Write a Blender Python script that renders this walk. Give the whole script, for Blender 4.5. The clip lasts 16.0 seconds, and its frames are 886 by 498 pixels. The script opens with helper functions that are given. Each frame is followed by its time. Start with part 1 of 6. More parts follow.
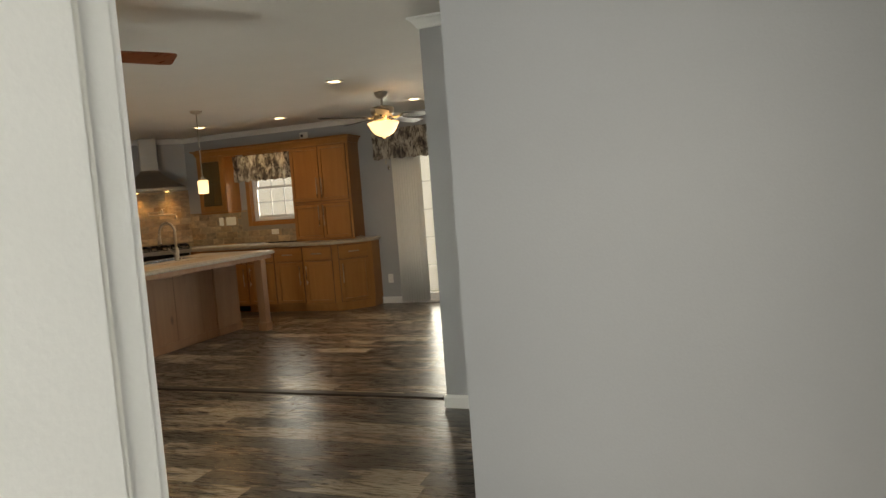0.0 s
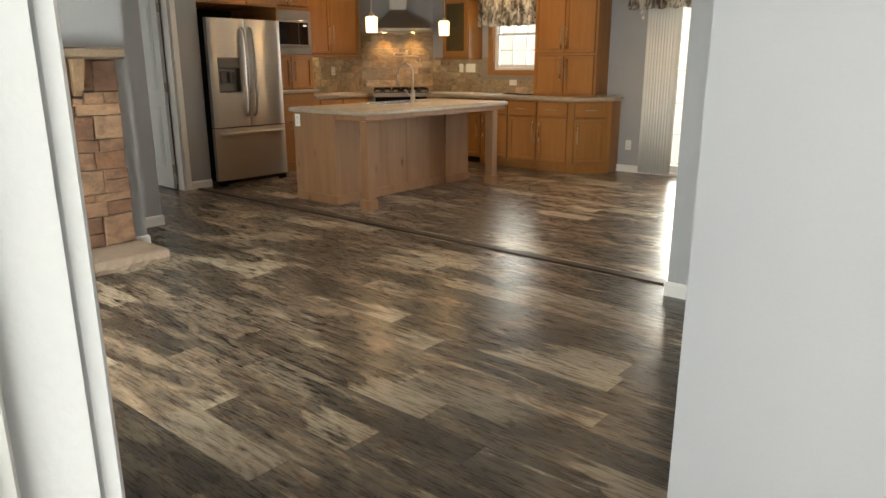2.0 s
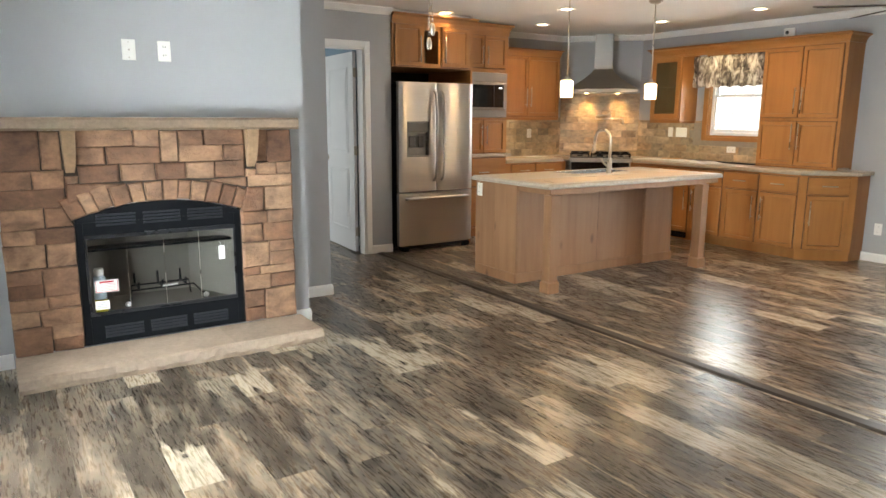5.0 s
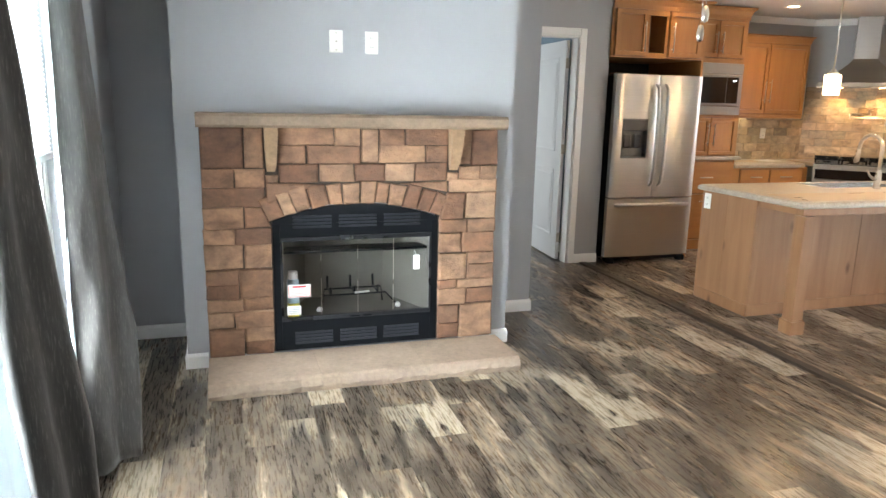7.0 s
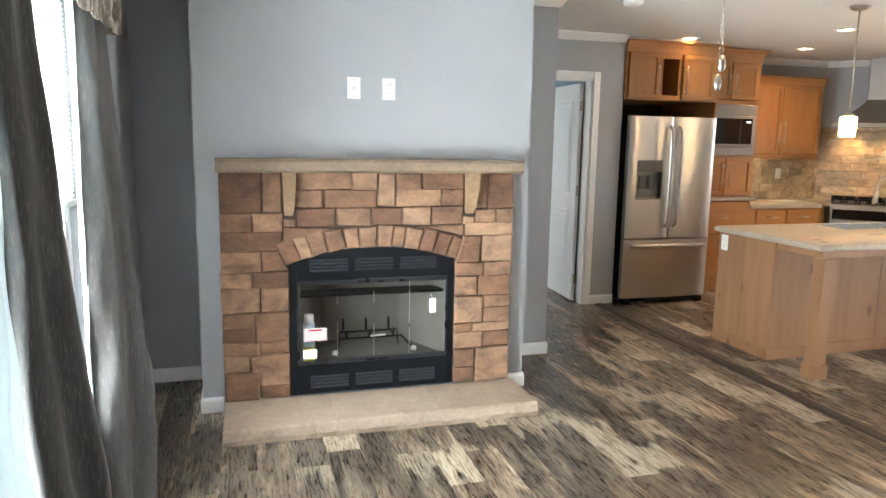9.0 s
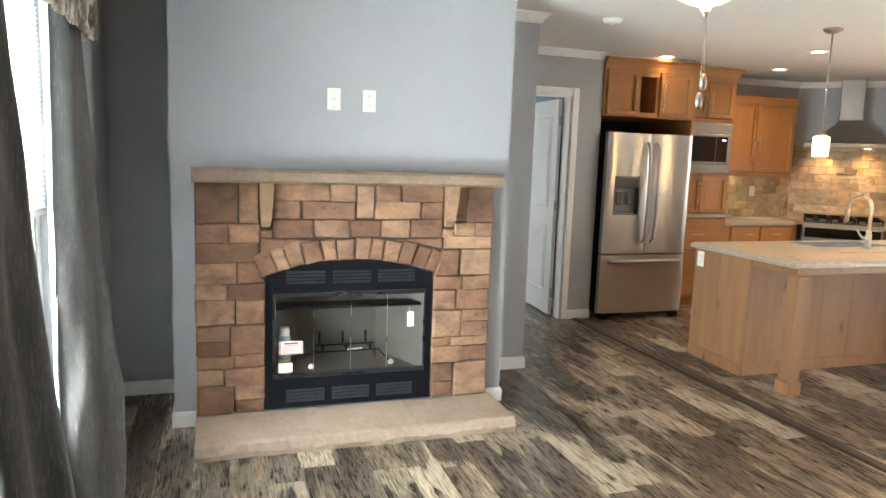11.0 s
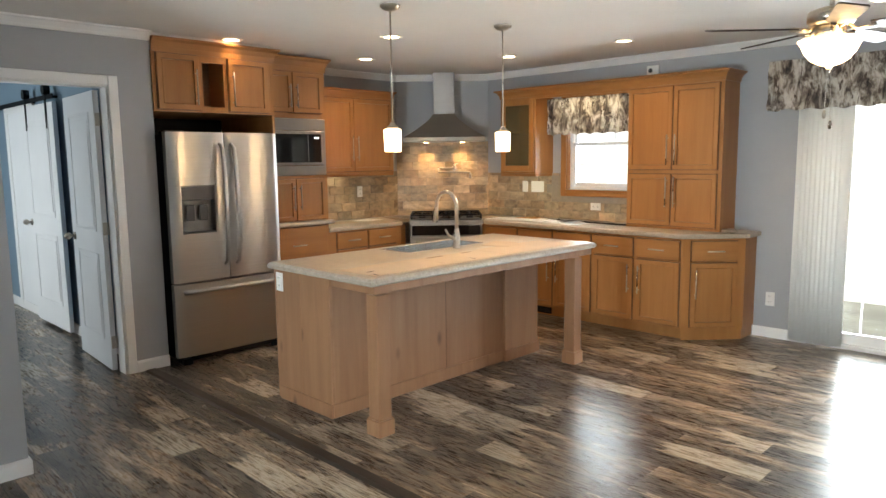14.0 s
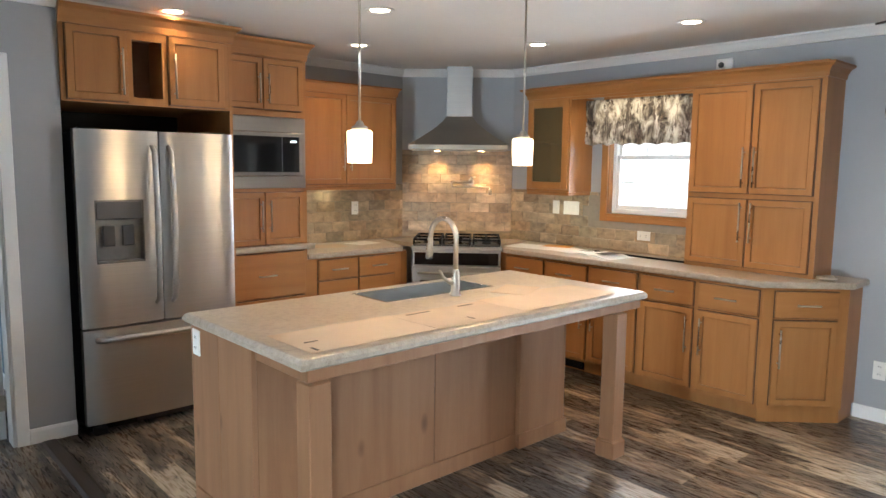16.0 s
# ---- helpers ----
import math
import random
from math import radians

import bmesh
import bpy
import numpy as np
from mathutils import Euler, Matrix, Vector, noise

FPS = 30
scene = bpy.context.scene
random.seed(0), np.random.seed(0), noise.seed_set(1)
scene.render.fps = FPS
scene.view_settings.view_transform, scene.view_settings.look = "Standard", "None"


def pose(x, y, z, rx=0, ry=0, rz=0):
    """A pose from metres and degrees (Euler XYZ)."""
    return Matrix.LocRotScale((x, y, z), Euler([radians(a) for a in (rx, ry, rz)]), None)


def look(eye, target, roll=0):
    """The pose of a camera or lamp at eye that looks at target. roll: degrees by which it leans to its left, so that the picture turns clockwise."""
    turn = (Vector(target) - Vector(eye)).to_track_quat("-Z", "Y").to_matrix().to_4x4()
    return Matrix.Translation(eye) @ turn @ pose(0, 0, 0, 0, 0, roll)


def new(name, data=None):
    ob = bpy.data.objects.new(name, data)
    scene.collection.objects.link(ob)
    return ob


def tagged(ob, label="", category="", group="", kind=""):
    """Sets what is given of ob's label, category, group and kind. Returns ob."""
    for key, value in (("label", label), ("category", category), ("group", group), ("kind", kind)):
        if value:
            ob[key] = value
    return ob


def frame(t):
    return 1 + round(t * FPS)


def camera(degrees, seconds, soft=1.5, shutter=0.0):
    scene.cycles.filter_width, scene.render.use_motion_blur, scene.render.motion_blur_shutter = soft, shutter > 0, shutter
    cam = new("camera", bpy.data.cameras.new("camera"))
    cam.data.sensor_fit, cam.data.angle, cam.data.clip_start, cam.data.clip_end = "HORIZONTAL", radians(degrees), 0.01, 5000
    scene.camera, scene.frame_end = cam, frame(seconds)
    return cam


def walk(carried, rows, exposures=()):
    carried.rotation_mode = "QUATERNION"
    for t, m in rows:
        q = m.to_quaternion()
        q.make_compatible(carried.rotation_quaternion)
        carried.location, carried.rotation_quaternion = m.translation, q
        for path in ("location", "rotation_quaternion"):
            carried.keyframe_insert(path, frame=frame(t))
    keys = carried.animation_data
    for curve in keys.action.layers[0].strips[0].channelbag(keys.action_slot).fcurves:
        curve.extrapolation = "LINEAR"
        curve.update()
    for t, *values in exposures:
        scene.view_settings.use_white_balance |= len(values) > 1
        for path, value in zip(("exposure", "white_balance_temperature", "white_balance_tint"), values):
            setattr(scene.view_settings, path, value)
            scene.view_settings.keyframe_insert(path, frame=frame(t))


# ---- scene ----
cam = camera(65.2, 16.0)
EXPOSURES = [(0, -0.85, 8900, 13), (0.5, -0.55, 8600, 13), (1.5, -0.04, 8200, 13), (2.5, 0.30, 8100, 13), (3.5, 0.48, 8600, 13), (4.2, 0.54, 8500, 13), (5, 0.88, 7200, 12),
             (7.5, 1.1, 6900, 12), (9, 1.05, 7000, 12), (11.5, 0.98, 7200, 12), (12.5, 0.84, 7000, 11), (14.5, 0.74, 6550, 10), (16, 0.84, 6100, 10)]
PATH = [
    (0, (0.35, 0.483, 1.345), (-0.343, 2.353, 1.193), -4.3),
    (0.5, (0.278, 0.637, 1.358), (-0.639, 2.402, 1.15), -0.0),
    (1, (0.279, 0.753, 1.339), (-0.924, 2.31, 0.981), 1.9),
    (1.5, (0.263, 0.795, 1.328), (-0.986, 2.301, 0.913), -1.0),
    (2, (0.243, 0.830, 1.290), (-1.000, 2.308, 0.770), -0.1),
    (2.5, (0.236, 0.882, 1.317), (-1.083, 2.311, 0.85), -0.1),
    (3, (0.241, 0.949, 1.322), (-1.056, 2.412, 0.900), -2.6),
    (3.5, (0.211, 0.993, 1.334), (-1.138, 2.383, 0.835), -3.7),
    (4, (0.144, 1.074, 1.352), (-1.249, 2.441, 0.915), -2.8),
    (4.5, (-0.024, 1.335, 1.377), (-1.644, 2.458, 1.042), -1.6),
    (5, (-0.144, 1.425, 1.407), (-1.789, 2.498, 1.028), 0.3),
    (5.2, (-0.213, 1.506, 1.408), (-1.945, 2.429, 1.024), 0.3),
    (7.5, (-0.756, 1.569, 1.489), (-2.625, 2.146, 1.072), 1.1),
    (8, (-0.737, 1.561, 1.494), (-2.612, 2.127, 1.087), 0.8),
    (8.5, (-0.734, 1.557, 1.499), (-2.616, 2.121, 1.126), 0.9),
    (9, (-0.735, 1.554, 1.502), (-2.631, 2.109, 1.188), 1.0),
    (11.5, (-0.764, 1.55, 1.502), (-2.632, 2.215, 1.243), 2.5),
    (12, (-0.765, 1.629, 1.494), (-2.564, 2.469, 1.257), 1.8),
    (12.5, (-0.816, 1.82, 1.493), (-2.42, 2.997, 1.29), 1.2),
    (13, (-0.929, 2.147, 1.503), (-2.44, 3.44, 1.295), 0.8),
    (13.5, (-1.139, 2.433, 1.487), (-2.618, 3.756, 1.237), 0.0),
    (14, (-1.374, 2.756, 1.514), (-2.774, 4.161, 1.257), -0.7),
    (14.5, (-1.602, 3.087, 1.531), (-3.08, 4.416, 1.313), 1.4),
    (15, (-1.838, 3.38, 1.518), (-3.282, 4.741, 1.268), 0.3),
    (15.5, (-2.047, 3.644, 1.544), (-3.373, 5.118, 1.283), -0.8),
    (16, (-2.171, 3.86, 1.551), (-3.643, 5.194, 1.316), 0.7),
]
walk(cam, [(t, look(eye, target, roll)) for t, eye, target, roll in PATH], EXPOSURES)

# ---- plan, metres ----
CEIL = 2.44
FRONT, BACK, LEFT, RIGHT = 0.965, 8.70, -7.29, 1.25
DOOR_WALL, WING, CHIM = -6.42, -5.12, -4.55
BASE_Y, UPPER_Y, BASE_X, UPPER_X = 8.10, 8.40, -6.69, -6.96

# ---- daylight ----
world = bpy.data.worlds.new("sky")
scene.world = world
world.use_nodes = True
wn = world.node_tree.nodes
sky = wn.new("ShaderNodeTexSky")
sky.sky_type, sky.sun_disc = "NISHITA", False
sky.sun_elevation, sky.sun_rotation = radians(50), radians(200)
world.node_tree.links.new(sky.outputs[0], wn["Background"].inputs[0])
wn["Background"].inputs[1].default_value = 0.10
sun = new("sun", bpy.data.lights.new("sun", "SUN"))
sun.data.energy, sun.data.angle, sun.data.color = 0.8, radians(15), (1.0, 0.96, 0.9)
sun.matrix_world = look((0, 0, 0), (0.22, 0.6, -0.77))


def area(name, m, w, h, watts, col):
    d = bpy.data.lights.new(name, "AREA")
    d.shape, d.size, d.size_y, d.energy, d.color = "RECTANGLE", w, h, watts, col
    ob = new(name, d)
    ob.matrix_world = m
    return ob


DAY = (0.86, 0.95, 1.0)
area("slider_daylight", look((-2.2, 9.25, 1.15), (-2.2, 0, 1.0)), 2.4, 2.3, 230, (0.84, 0.945, 1.0))
area("kitchen_window_daylight", look((-5.11, 8.95, 1.645), (-5.11, 0, 1.645)), 0.78, 0.90, 30, (0.80, 0.92, 1.0))
area("front_window_daylight", look((-2.93, 0.60, 1.25), (-2.93, 9, 1.2)), 1.6, 1.75, 470, (0.78, 0.92, 1.0))
area("entry_daylight", look((0.85, -0.95, 1.35), (-0.5, 1.3, 1.1)), 1.8, 2.2, 104, (0.74, 0.88, 1.0))
# lamp added in an unseen, assumed window to brighten the bedroom
area("bedroom_daylight", look((-9.0, 1.95, 1.4), (-9.0, 9, 1.3)), 1.6, 1.4, 30, DAY)


# ---- materials ----
def base_mat(name, rough=0.5, metal=0.0, col=(0.5, 0.5, 0.5)):
    m = bpy.data.materials.new(name)
    m.use_nodes = True
    b = m.node_tree.nodes["Principled BSDF"]
    b.inputs["Roughness"].default_value = rough
    b.inputs["Metallic"].default_value = metal
    b.inputs["Base Color"].default_value = (*col, 1)
    return m, m.node_tree, b


def N(nt, kind, **kw):
    n = nt.nodes.new(kind)
    for k, v in kw.items():
        if k in n.inputs:
            n.inputs[k].default_value = v
    return n


def L(nt, a, b):
    nt.links.new(a, b)


def coords(nt, scale=(1, 1, 1)):
    tc = N(nt, "ShaderNodeTexCoord")
    mp = N(nt, "ShaderNodeMapping", Scale=scale)
    L(nt, tc.outputs["Object"], mp.inputs["Vector"])
    return mp.outputs["Vector"]


def noise_tex(nt, vec, scale, detail=4.0, rough=0.55, w=None, distort=0.0):
    n = N(nt, "ShaderNodeTexNoise", Scale=scale, Detail=detail, Roughness=rough, Distortion=distort)
    if w is not None:
        n.noise_dimensions = "4D"
        L(nt, w, n.inputs["W"])
    L(nt, vec, n.inputs["Vector"])
    return n.outputs["Fac"]


def ramp(nt, fac, stops):
    r = N(nt, "ShaderNodeValToRGB")
    e = r.color_ramp.elements
    while len(e) < len(stops):
        e.new(0.5)
    for el, (p, c) in zip(e, stops):
        el.position, el.color = p, (*c, 1)
    L(nt, fac, r.inputs["Fac"])
    return r.outputs["Color"]


def calc(nt, op, a, b, clamp=False):
    n = N(nt, "ShaderNodeMath")
    n.operation, n.use_clamp = op, clamp
    for i, v in enumerate((a, b)):
        if isinstance(v, (int, float)):
            n.inputs[i].default_value = v
        else:
            L(nt, v, n.inputs[i])
    return n.outputs[0]


def mixc(nt, fac, a, b, kind="MIX"):
    n = N(nt, "ShaderNodeMix")
    n.data_type, n.blend_type = "RGBA", kind
    for sock, v in ((n.inputs[0], fac), (n.inputs[6], a), (n.inputs[7], b)):
        if isinstance(v, (int, float)):
            sock.default_value = v
        elif isinstance(v, tuple):
            sock.default_value = (*v, 1)
        else:
            L(nt, v, sock)
    return n.outputs[2]


def bump(nt, b, height, strength, dist):
    n = N(nt, "ShaderNodeBump", Strength=strength, Distance=dist)
    L(nt, height, n.inputs["Height"])
    L(nt, n.outputs[0], b.inputs["Normal"])


def rand(nt, island=False):
    if island:
        return calc(nt, "MULTIPLY", N(nt, "ShaderNodeNewGeometry").outputs["Random Per Island"], 40.0)
    return calc(nt, "MULTIPLY", N(nt, "ShaderNodeObjectInfo").outputs["Random"], 40.0)


def shade(c, k):
    return tuple(min(1.0, v * k) for v in c)


def paint(name, col, rough=0.6, var=0.05, scale=2.5, fine=160, depth=0.0006, metal=0.0, spec=0.5):
    m, nt, b = base_mat(name, rough, metal, col)
    v = coords(nt)
    a = noise_tex(nt, v, scale, 5)
    f = noise_tex(nt, v, fine, 3)
    c = ramp(nt, a, [(0.3, shade(col, 1 - var)), (0.7, shade(col, 1 + var))])
    L(nt, mixc(nt, 0.06, c, ramp(nt, f, [(0.3, shade(col, 0.8)), (0.7, shade(col, 1.2))])), b.inputs["Base Color"])
    L(nt, calc(nt, "ADD", calc(nt, "MULTIPLY", a, 0.14), rough - 0.07), b.inputs["Roughness"])
    bump(nt, b, f, 0.5, depth)
    b.inputs["Specular IOR Level"].default_value = spec
    return m


def wood(name, dark, mid, light, stretch=(16, 16, 1.1), rough=0.38, knots=0.0):
    m, nt, b = base_mat(name, rough)
    b.inputs["Specular IOR Level"].default_value = 0.35
    w = rand(nt)
    v = coords(nt, stretch)
    g = noise_tex(nt, v, 1.0, 6, 0.6, w, 0.6)
    f = noise_tex(nt, coords(nt, tuple(s * 6 for s in stretch)), 1.0, 3, 0.6, w)
    big = noise_tex(nt, coords(nt, (1.3, 1.3, 0.8)), 1.4, 3, 0.5, w)
    c = ramp(nt, g, [(0.28, dark), (0.5, mid), (0.74, light)])
    c = mixc(nt, 0.10, c, ramp(nt, f, [(0.35, shade(dark, 0.8)), (0.65, light)]))
    c = mixc(nt, 0.40, c, ramp(nt, big, [(0.3, shade(mid, 0.80)), (0.7, shade(mid, 1.25))]))
    if knots:
        vo = N(nt, "ShaderNodeTexVoronoi", Scale=1.0)
        vo.voronoi_dimensions = "4D"
        L(nt, w, vo.inputs["W"])
        L(nt, coords(nt, (6.0, 6.0, 2.6)), vo.inputs["Vector"])
        k = ramp(nt, vo.outputs["Distance"], [(0.06, (1, 1, 1)), (0.17, (0, 0, 0))])
        c = mixc(nt, calc(nt, "MULTIPLY", k, knots), c, shade(dark, 0.4))
    L(nt, c, b.inputs["Base Color"])
    L(nt, calc(nt, "ADD", calc(nt, "MULTIPLY", f, 0.2), rough - 0.1), b.inputs["Roughness"])
    bump(nt, b, f, 0.25, 0.0006)
    return m


def brushed(name, col, rough, stretch=(3, 3, 240), grain=0.0):
    m, nt, b = base_mat(name, rough, 1.0, col)
    f = noise_tex(nt, coords(nt, stretch), 1.0, 3)
    s = noise_tex(nt, coords(nt, (3, 3, 3)), 1.0, 4)
    L(nt, ramp(nt, f, [(0.2, shade(col, 0.88)), (0.8, shade(col, 1.08))]), b.inputs["Base Color"])
    L(nt, calc(nt, "ADD", calc(nt, "MULTIPLY", s, 0.10), rough - 0.05), b.inputs["Roughness"])
    if grain:
        # the brushing runs level, so highlights draw out upright
        t = N(nt, "ShaderNodeCombineXYZ", X=0.03, Y=0.02, Z=1.0)
        L(nt, t.outputs[0], b.inputs["Tangent"])
        b.inputs["Anisotropic"].default_value = grain
        # sheet metal is never quite flat
        bump(nt, b, noise_tex(nt, coords(nt, (7, 7, 0.5)), 1.0, 2), 0.22, 0.012)
    return m


def glow(name, col, strength, body=(0.8, 0.78, 0.7)):
    m, nt, b = base_mat(name, 0.4, 0, body)
    b.inputs["Emission Color"].default_value = (*col, 1)
    b.inputs["Emission Strength"].default_value = strength
    return m


def glass(name, tint=(1, 1, 1), rough=0.02, alpha=0.12):
    m, nt, b = base_mat(name, rough, 0, tint)
    t = N(nt, "ShaderNodeBsdfTransparent")
    g = N(nt, "ShaderNodeBsdfGlossy", Roughness=rough)
    fr = N(nt, "ShaderNodeFresnel", IOR=1.45)
    mx = N(nt, "ShaderNodeMixShader")
    t.inputs[0].default_value = (*shade(tint, 1 - alpha * 0.5), 1)
    L(nt, fr.outputs[0], mx.inputs[0])
    L(nt, t.outputs[0], mx.inputs[1])
    L(nt, g.outputs[0], mx.inputs[2])
    L(nt, mx.outputs[0], nt.nodes["Material Output"].inputs[0])
    return m


def plank_mat(name, island):
    """Printed weathered board: dark streaky ground, with pale worn wood gathering towards one end of each board."""
    m, nt, b = base_mat(name, 0.34)
    b.inputs["Specular IOR Level"].default_value = 0.5
    w = rand(nt, island)
    tc = N(nt, "ShaderNodeTexCoord").outputs["Object"]

    def mapped(s):
        mp = N(nt, "ShaderNodeMapping", Scale=s)
        L(nt, tc, mp.inputs["Vector"])
        return mp.outputs["Vector"]
    streak = noise_tex(nt, mapped((2.4, 15, 1)), 1.0, 6, 0.6, w, 0.5)
    fine = noise_tex(nt, mapped((9, 110, 1)), 1.0, 5, 0.7, w)
    blot = noise_tex(nt, mapped((4.6, 13, 1)), 1.0, 6, 0.6, w, 0.9)
    one = N(nt, "ShaderNodeTexWhiteNoise")
    one.noise_dimensions = "1D"
    L(nt, w, one.inputs["W"])
    sep = N(nt, "ShaderNodeSeparateColor")
    L(nt, one.outputs["Color"], sep.inputs[0])
    r1, r2, r3 = sep.outputs[0], sep.outputs[1], sep.outputs[2]
    flake = noise_tex(nt, mapped((16, 46, 1)), 1.0, 4, 0.75, w, 0.4)
    dark = ramp(nt, blot, [(0.36, (0.013, 0.0095, 0.0072)), (0.49, (0.052, 0.039, 0.029)), (0.64, (0.175, 0.134, 0.097))])
    dark = mixc(nt, 0.36, dark, ramp(nt, streak, [(0.38, (0.008, 0.006, 0.0048)), (0.50, (0.048, 0.036, 0.027)), (0.63, (0.26, 0.207, 0.152))]))
    tone = ramp(nt, r1, [(0.0, (0.60, 0.60, 0.60)), (0.55, (1.05, 1.02, 0.99)), (1.0, (2.1, 1.98, 1.84))])
    dark = mixc(nt, 1.0, dark, tone, "MULTIPLY")
    worn = calc(nt, "ADD", calc(nt, "MULTIPLY", blot, 0.45), calc(nt, "MULTIPLY", streak, 0.62))
    if not island:
        px = N(nt, "ShaderNodeSeparateXYZ")
        L(nt, tc, px.inputs[0])
        sign = calc(nt, "SUBTRACT", calc(nt, "MULTIPLY", calc(nt, "GREATER_THAN", r2, 0.42), 2.0), 1.0)
        g = calc(nt, "MULTIPLY", px.outputs[0], sign)
        e0 = calc(nt, "SUBTRACT", calc(nt, "MULTIPLY", r3, 0.85), 0.10)
        end = calc(nt, "MULTIPLY", calc(nt, "SUBTRACT", g, e0), 5.0, True)
        worn = calc(nt, "ADD", worn, calc(nt, "MULTIPLY", end, 0.22))
        side = calc(nt, "MULTIPLY", px.outputs[1], calc(nt, "SUBTRACT", calc(nt, "MULTIPLY", calc(nt, "GREATER_THAN", r1, 0.5), 2.0), 1.0))
        worn = calc(nt, "ADD", worn, calc(nt, "MULTIPLY", calc(nt, "MULTIPLY", calc(nt, "SUBTRACT", side, 0.035), 16.0, True), 0.13))
        worn = calc(nt, "SUBTRACT", worn, 0.075)
    worn = calc(nt, "ADD", worn, calc(nt, "MULTIPLY", calc(nt, "SUBTRACT", fine, 0.5), 0.13))
    worn = calc(nt, "ADD", worn, calc(nt, "MULTIPLY", calc(nt, "SUBTRACT", flake, 0.5), 0.20))
    mask = ramp(nt, worn, [(0.575, (0, 0, 0)), (0.61, (0.65, 0.65, 0.65)), (0.68, (1, 1, 1))])
    level = calc(nt, "ADD", calc(nt, "MULTIPLY", r2, 0.55), 0.30)
    c = mixc(nt, calc(nt, "MULTIPLY", mask, level), dark, ramp(nt, fine, [(0.32, (0.27, 0.215, 0.155)), (0.62, (0.58, 0.485, 0.362))]))
    c = mixc(nt, 0.07, c, ramp(nt, fine, [(0.35, (0.01, 0.008, 0.007)), (0.7, (0.30, 0.25, 0.20))]))
    L(nt, c, b.inputs["Base Color"])
    L(nt, calc(nt, "ADD", calc(nt, "MULTIPLY", fine, 0.18), 0.19), b.inputs["Roughness"])
    bump(nt, b, fine, 0.2, 0.0007)
    return m


def stone_mat(name, cols, rough=0.8, depth=0.006, scale=9.0, mottle=0.75):
    m, nt, b = base_mat(name, rough)
    w = rand(nt)
    one = N(nt, "ShaderNodeTexWhiteNoise")
    one.noise_dimensions = "1D"
    L(nt, w, one.inputs["W"])
    tint = ramp(nt, one.outputs["Value"], [(i / (len(cols) - 1), c) for i, c in enumerate(cols)])
    big = noise_tex(nt, coords(nt, (1, 1, 1.6)), scale, 5, 0.6, w, 0.4)
    fine = noise_tex(nt, coords(nt), scale * 9, 4, 0.65, w)
    c = mixc(nt, mottle, tint, ramp(nt, big, [(0.30, (0.30, 0.27, 0.25)), (0.48, (0.95, 0.94, 0.92)), (0.68, (1.6, 1.54, 1.44))]), "MULTIPLY")
    c = mixc(nt, 0.35, c, ramp(nt, fine, [(0.3, (0.55, 0.52, 0.5)), (0.7, (1.25, 1.22, 1.2))]), "MULTIPLY")
    L(nt, c, b.inputs["Base Color"])
    bump(nt, b, calc(nt, "ADD", big, calc(nt, "MULTIPLY", fine, 0.35)), 0.8, depth)
    return m


def counter_mat():
    m, nt, b = base_mat("laminate_stone", 0.32)
    v = coords(nt)
    a = noise_tex(nt, v, 38, 5, 0.7)
    s = noise_tex(nt, v, 210, 2, 0.5)
    g = noise_tex(nt, v, 4, 3)
    c = ramp(nt, a, [(0.32, (0.25, 0.205, 0.158)), (0.47, (0.37, 0.312, 0.248)), (0.62, (0.44, 0.378, 0.305))])
    c = mixc(nt, ramp(nt, s, [(0.60, (0, 0, 0)), (0.70, (1, 1, 1))]), c, (0.16, 0.13, 0.11))
    c = mixc(nt, 0.3, c, ramp(nt, g, [(0.3, (0.36, 0.305, 0.242)), (0.7, (0.50, 0.44, 0.365))]))
    L(nt, c, b.inputs["Base Color"])
    bump(nt, b, a, 0.05, 0.0005)
    return m


def floral_mat():
    m, nt, b = base_mat("floral_cloth", 0.85)
    a = noise_tex(nt, coords(nt, (16, 16, 7)), 1.0, 6, 0.68, None, 0.5)
    d = noise_tex(nt, coords(nt, (34, 34, 9)), 1.0, 4, 0.6, None, 0.3)
    c = ramp(nt, a, [(0.33, (0.03, 0.027, 0.027)), (0.42, (0.13, 0.105, 0.09)), (0.49, (0.34, 0.295, 0.245)), (0.57, (0.62, 0.585, 0.52)), (0.72, (0.74, 0.72, 0.66))])
    c = mixc(nt, ramp(nt, d, [(0.58, (0, 0, 0)), (0.64, (1, 1, 1))]), c, (0.11, 0.082, 0.066))
    L(nt, c, b.inputs["Base Color"])
    f = noise_tex(nt, coords(nt), 500, 2)
    bump(nt, b, f, 0.3, 0.0006)
    t = N(nt, "ShaderNodeBsdfTranslucent")
    L(nt, c, t.inputs[0])
    mx = N(nt, "ShaderNodeMixShader")
    mx.inputs[0].default_value = 0.3
    L(nt, b.outputs[0], mx.inputs[1])
    L(nt, t.outputs[0], mx.inputs[2])
    L(nt, mx.outputs[0], nt.nodes["Material Output"].inputs[0])
    return m


def curtain_mat():
    m, nt, b = base_mat("slub_curtain", 0.8)
    f = noise_tex(nt, coords(nt, (210, 210, 20)), 1.0, 4, 0.7)
    g = noise_tex(nt, coords(nt, (3, 3, 1)), 1.0, 4)
    c = ramp(nt, f, [(0.3, (0.005, 0.0045, 0.004)), (0.55, (0.024, 0.021, 0.019)), (0.75, (0.14, 0.13, 0.12))])
    c = mixc(nt, 0.3, c, ramp(nt, g, [(0.3, (0.022, 0.019, 0.017)), (0.7, (0.065, 0.06, 0.056))]))
    L(nt, c, b.inputs["Base Color"])
    b.inputs["Sheen Weight"].default_value = 0.3
    bump(nt, b, f, 0.4, 0.001)
    return m


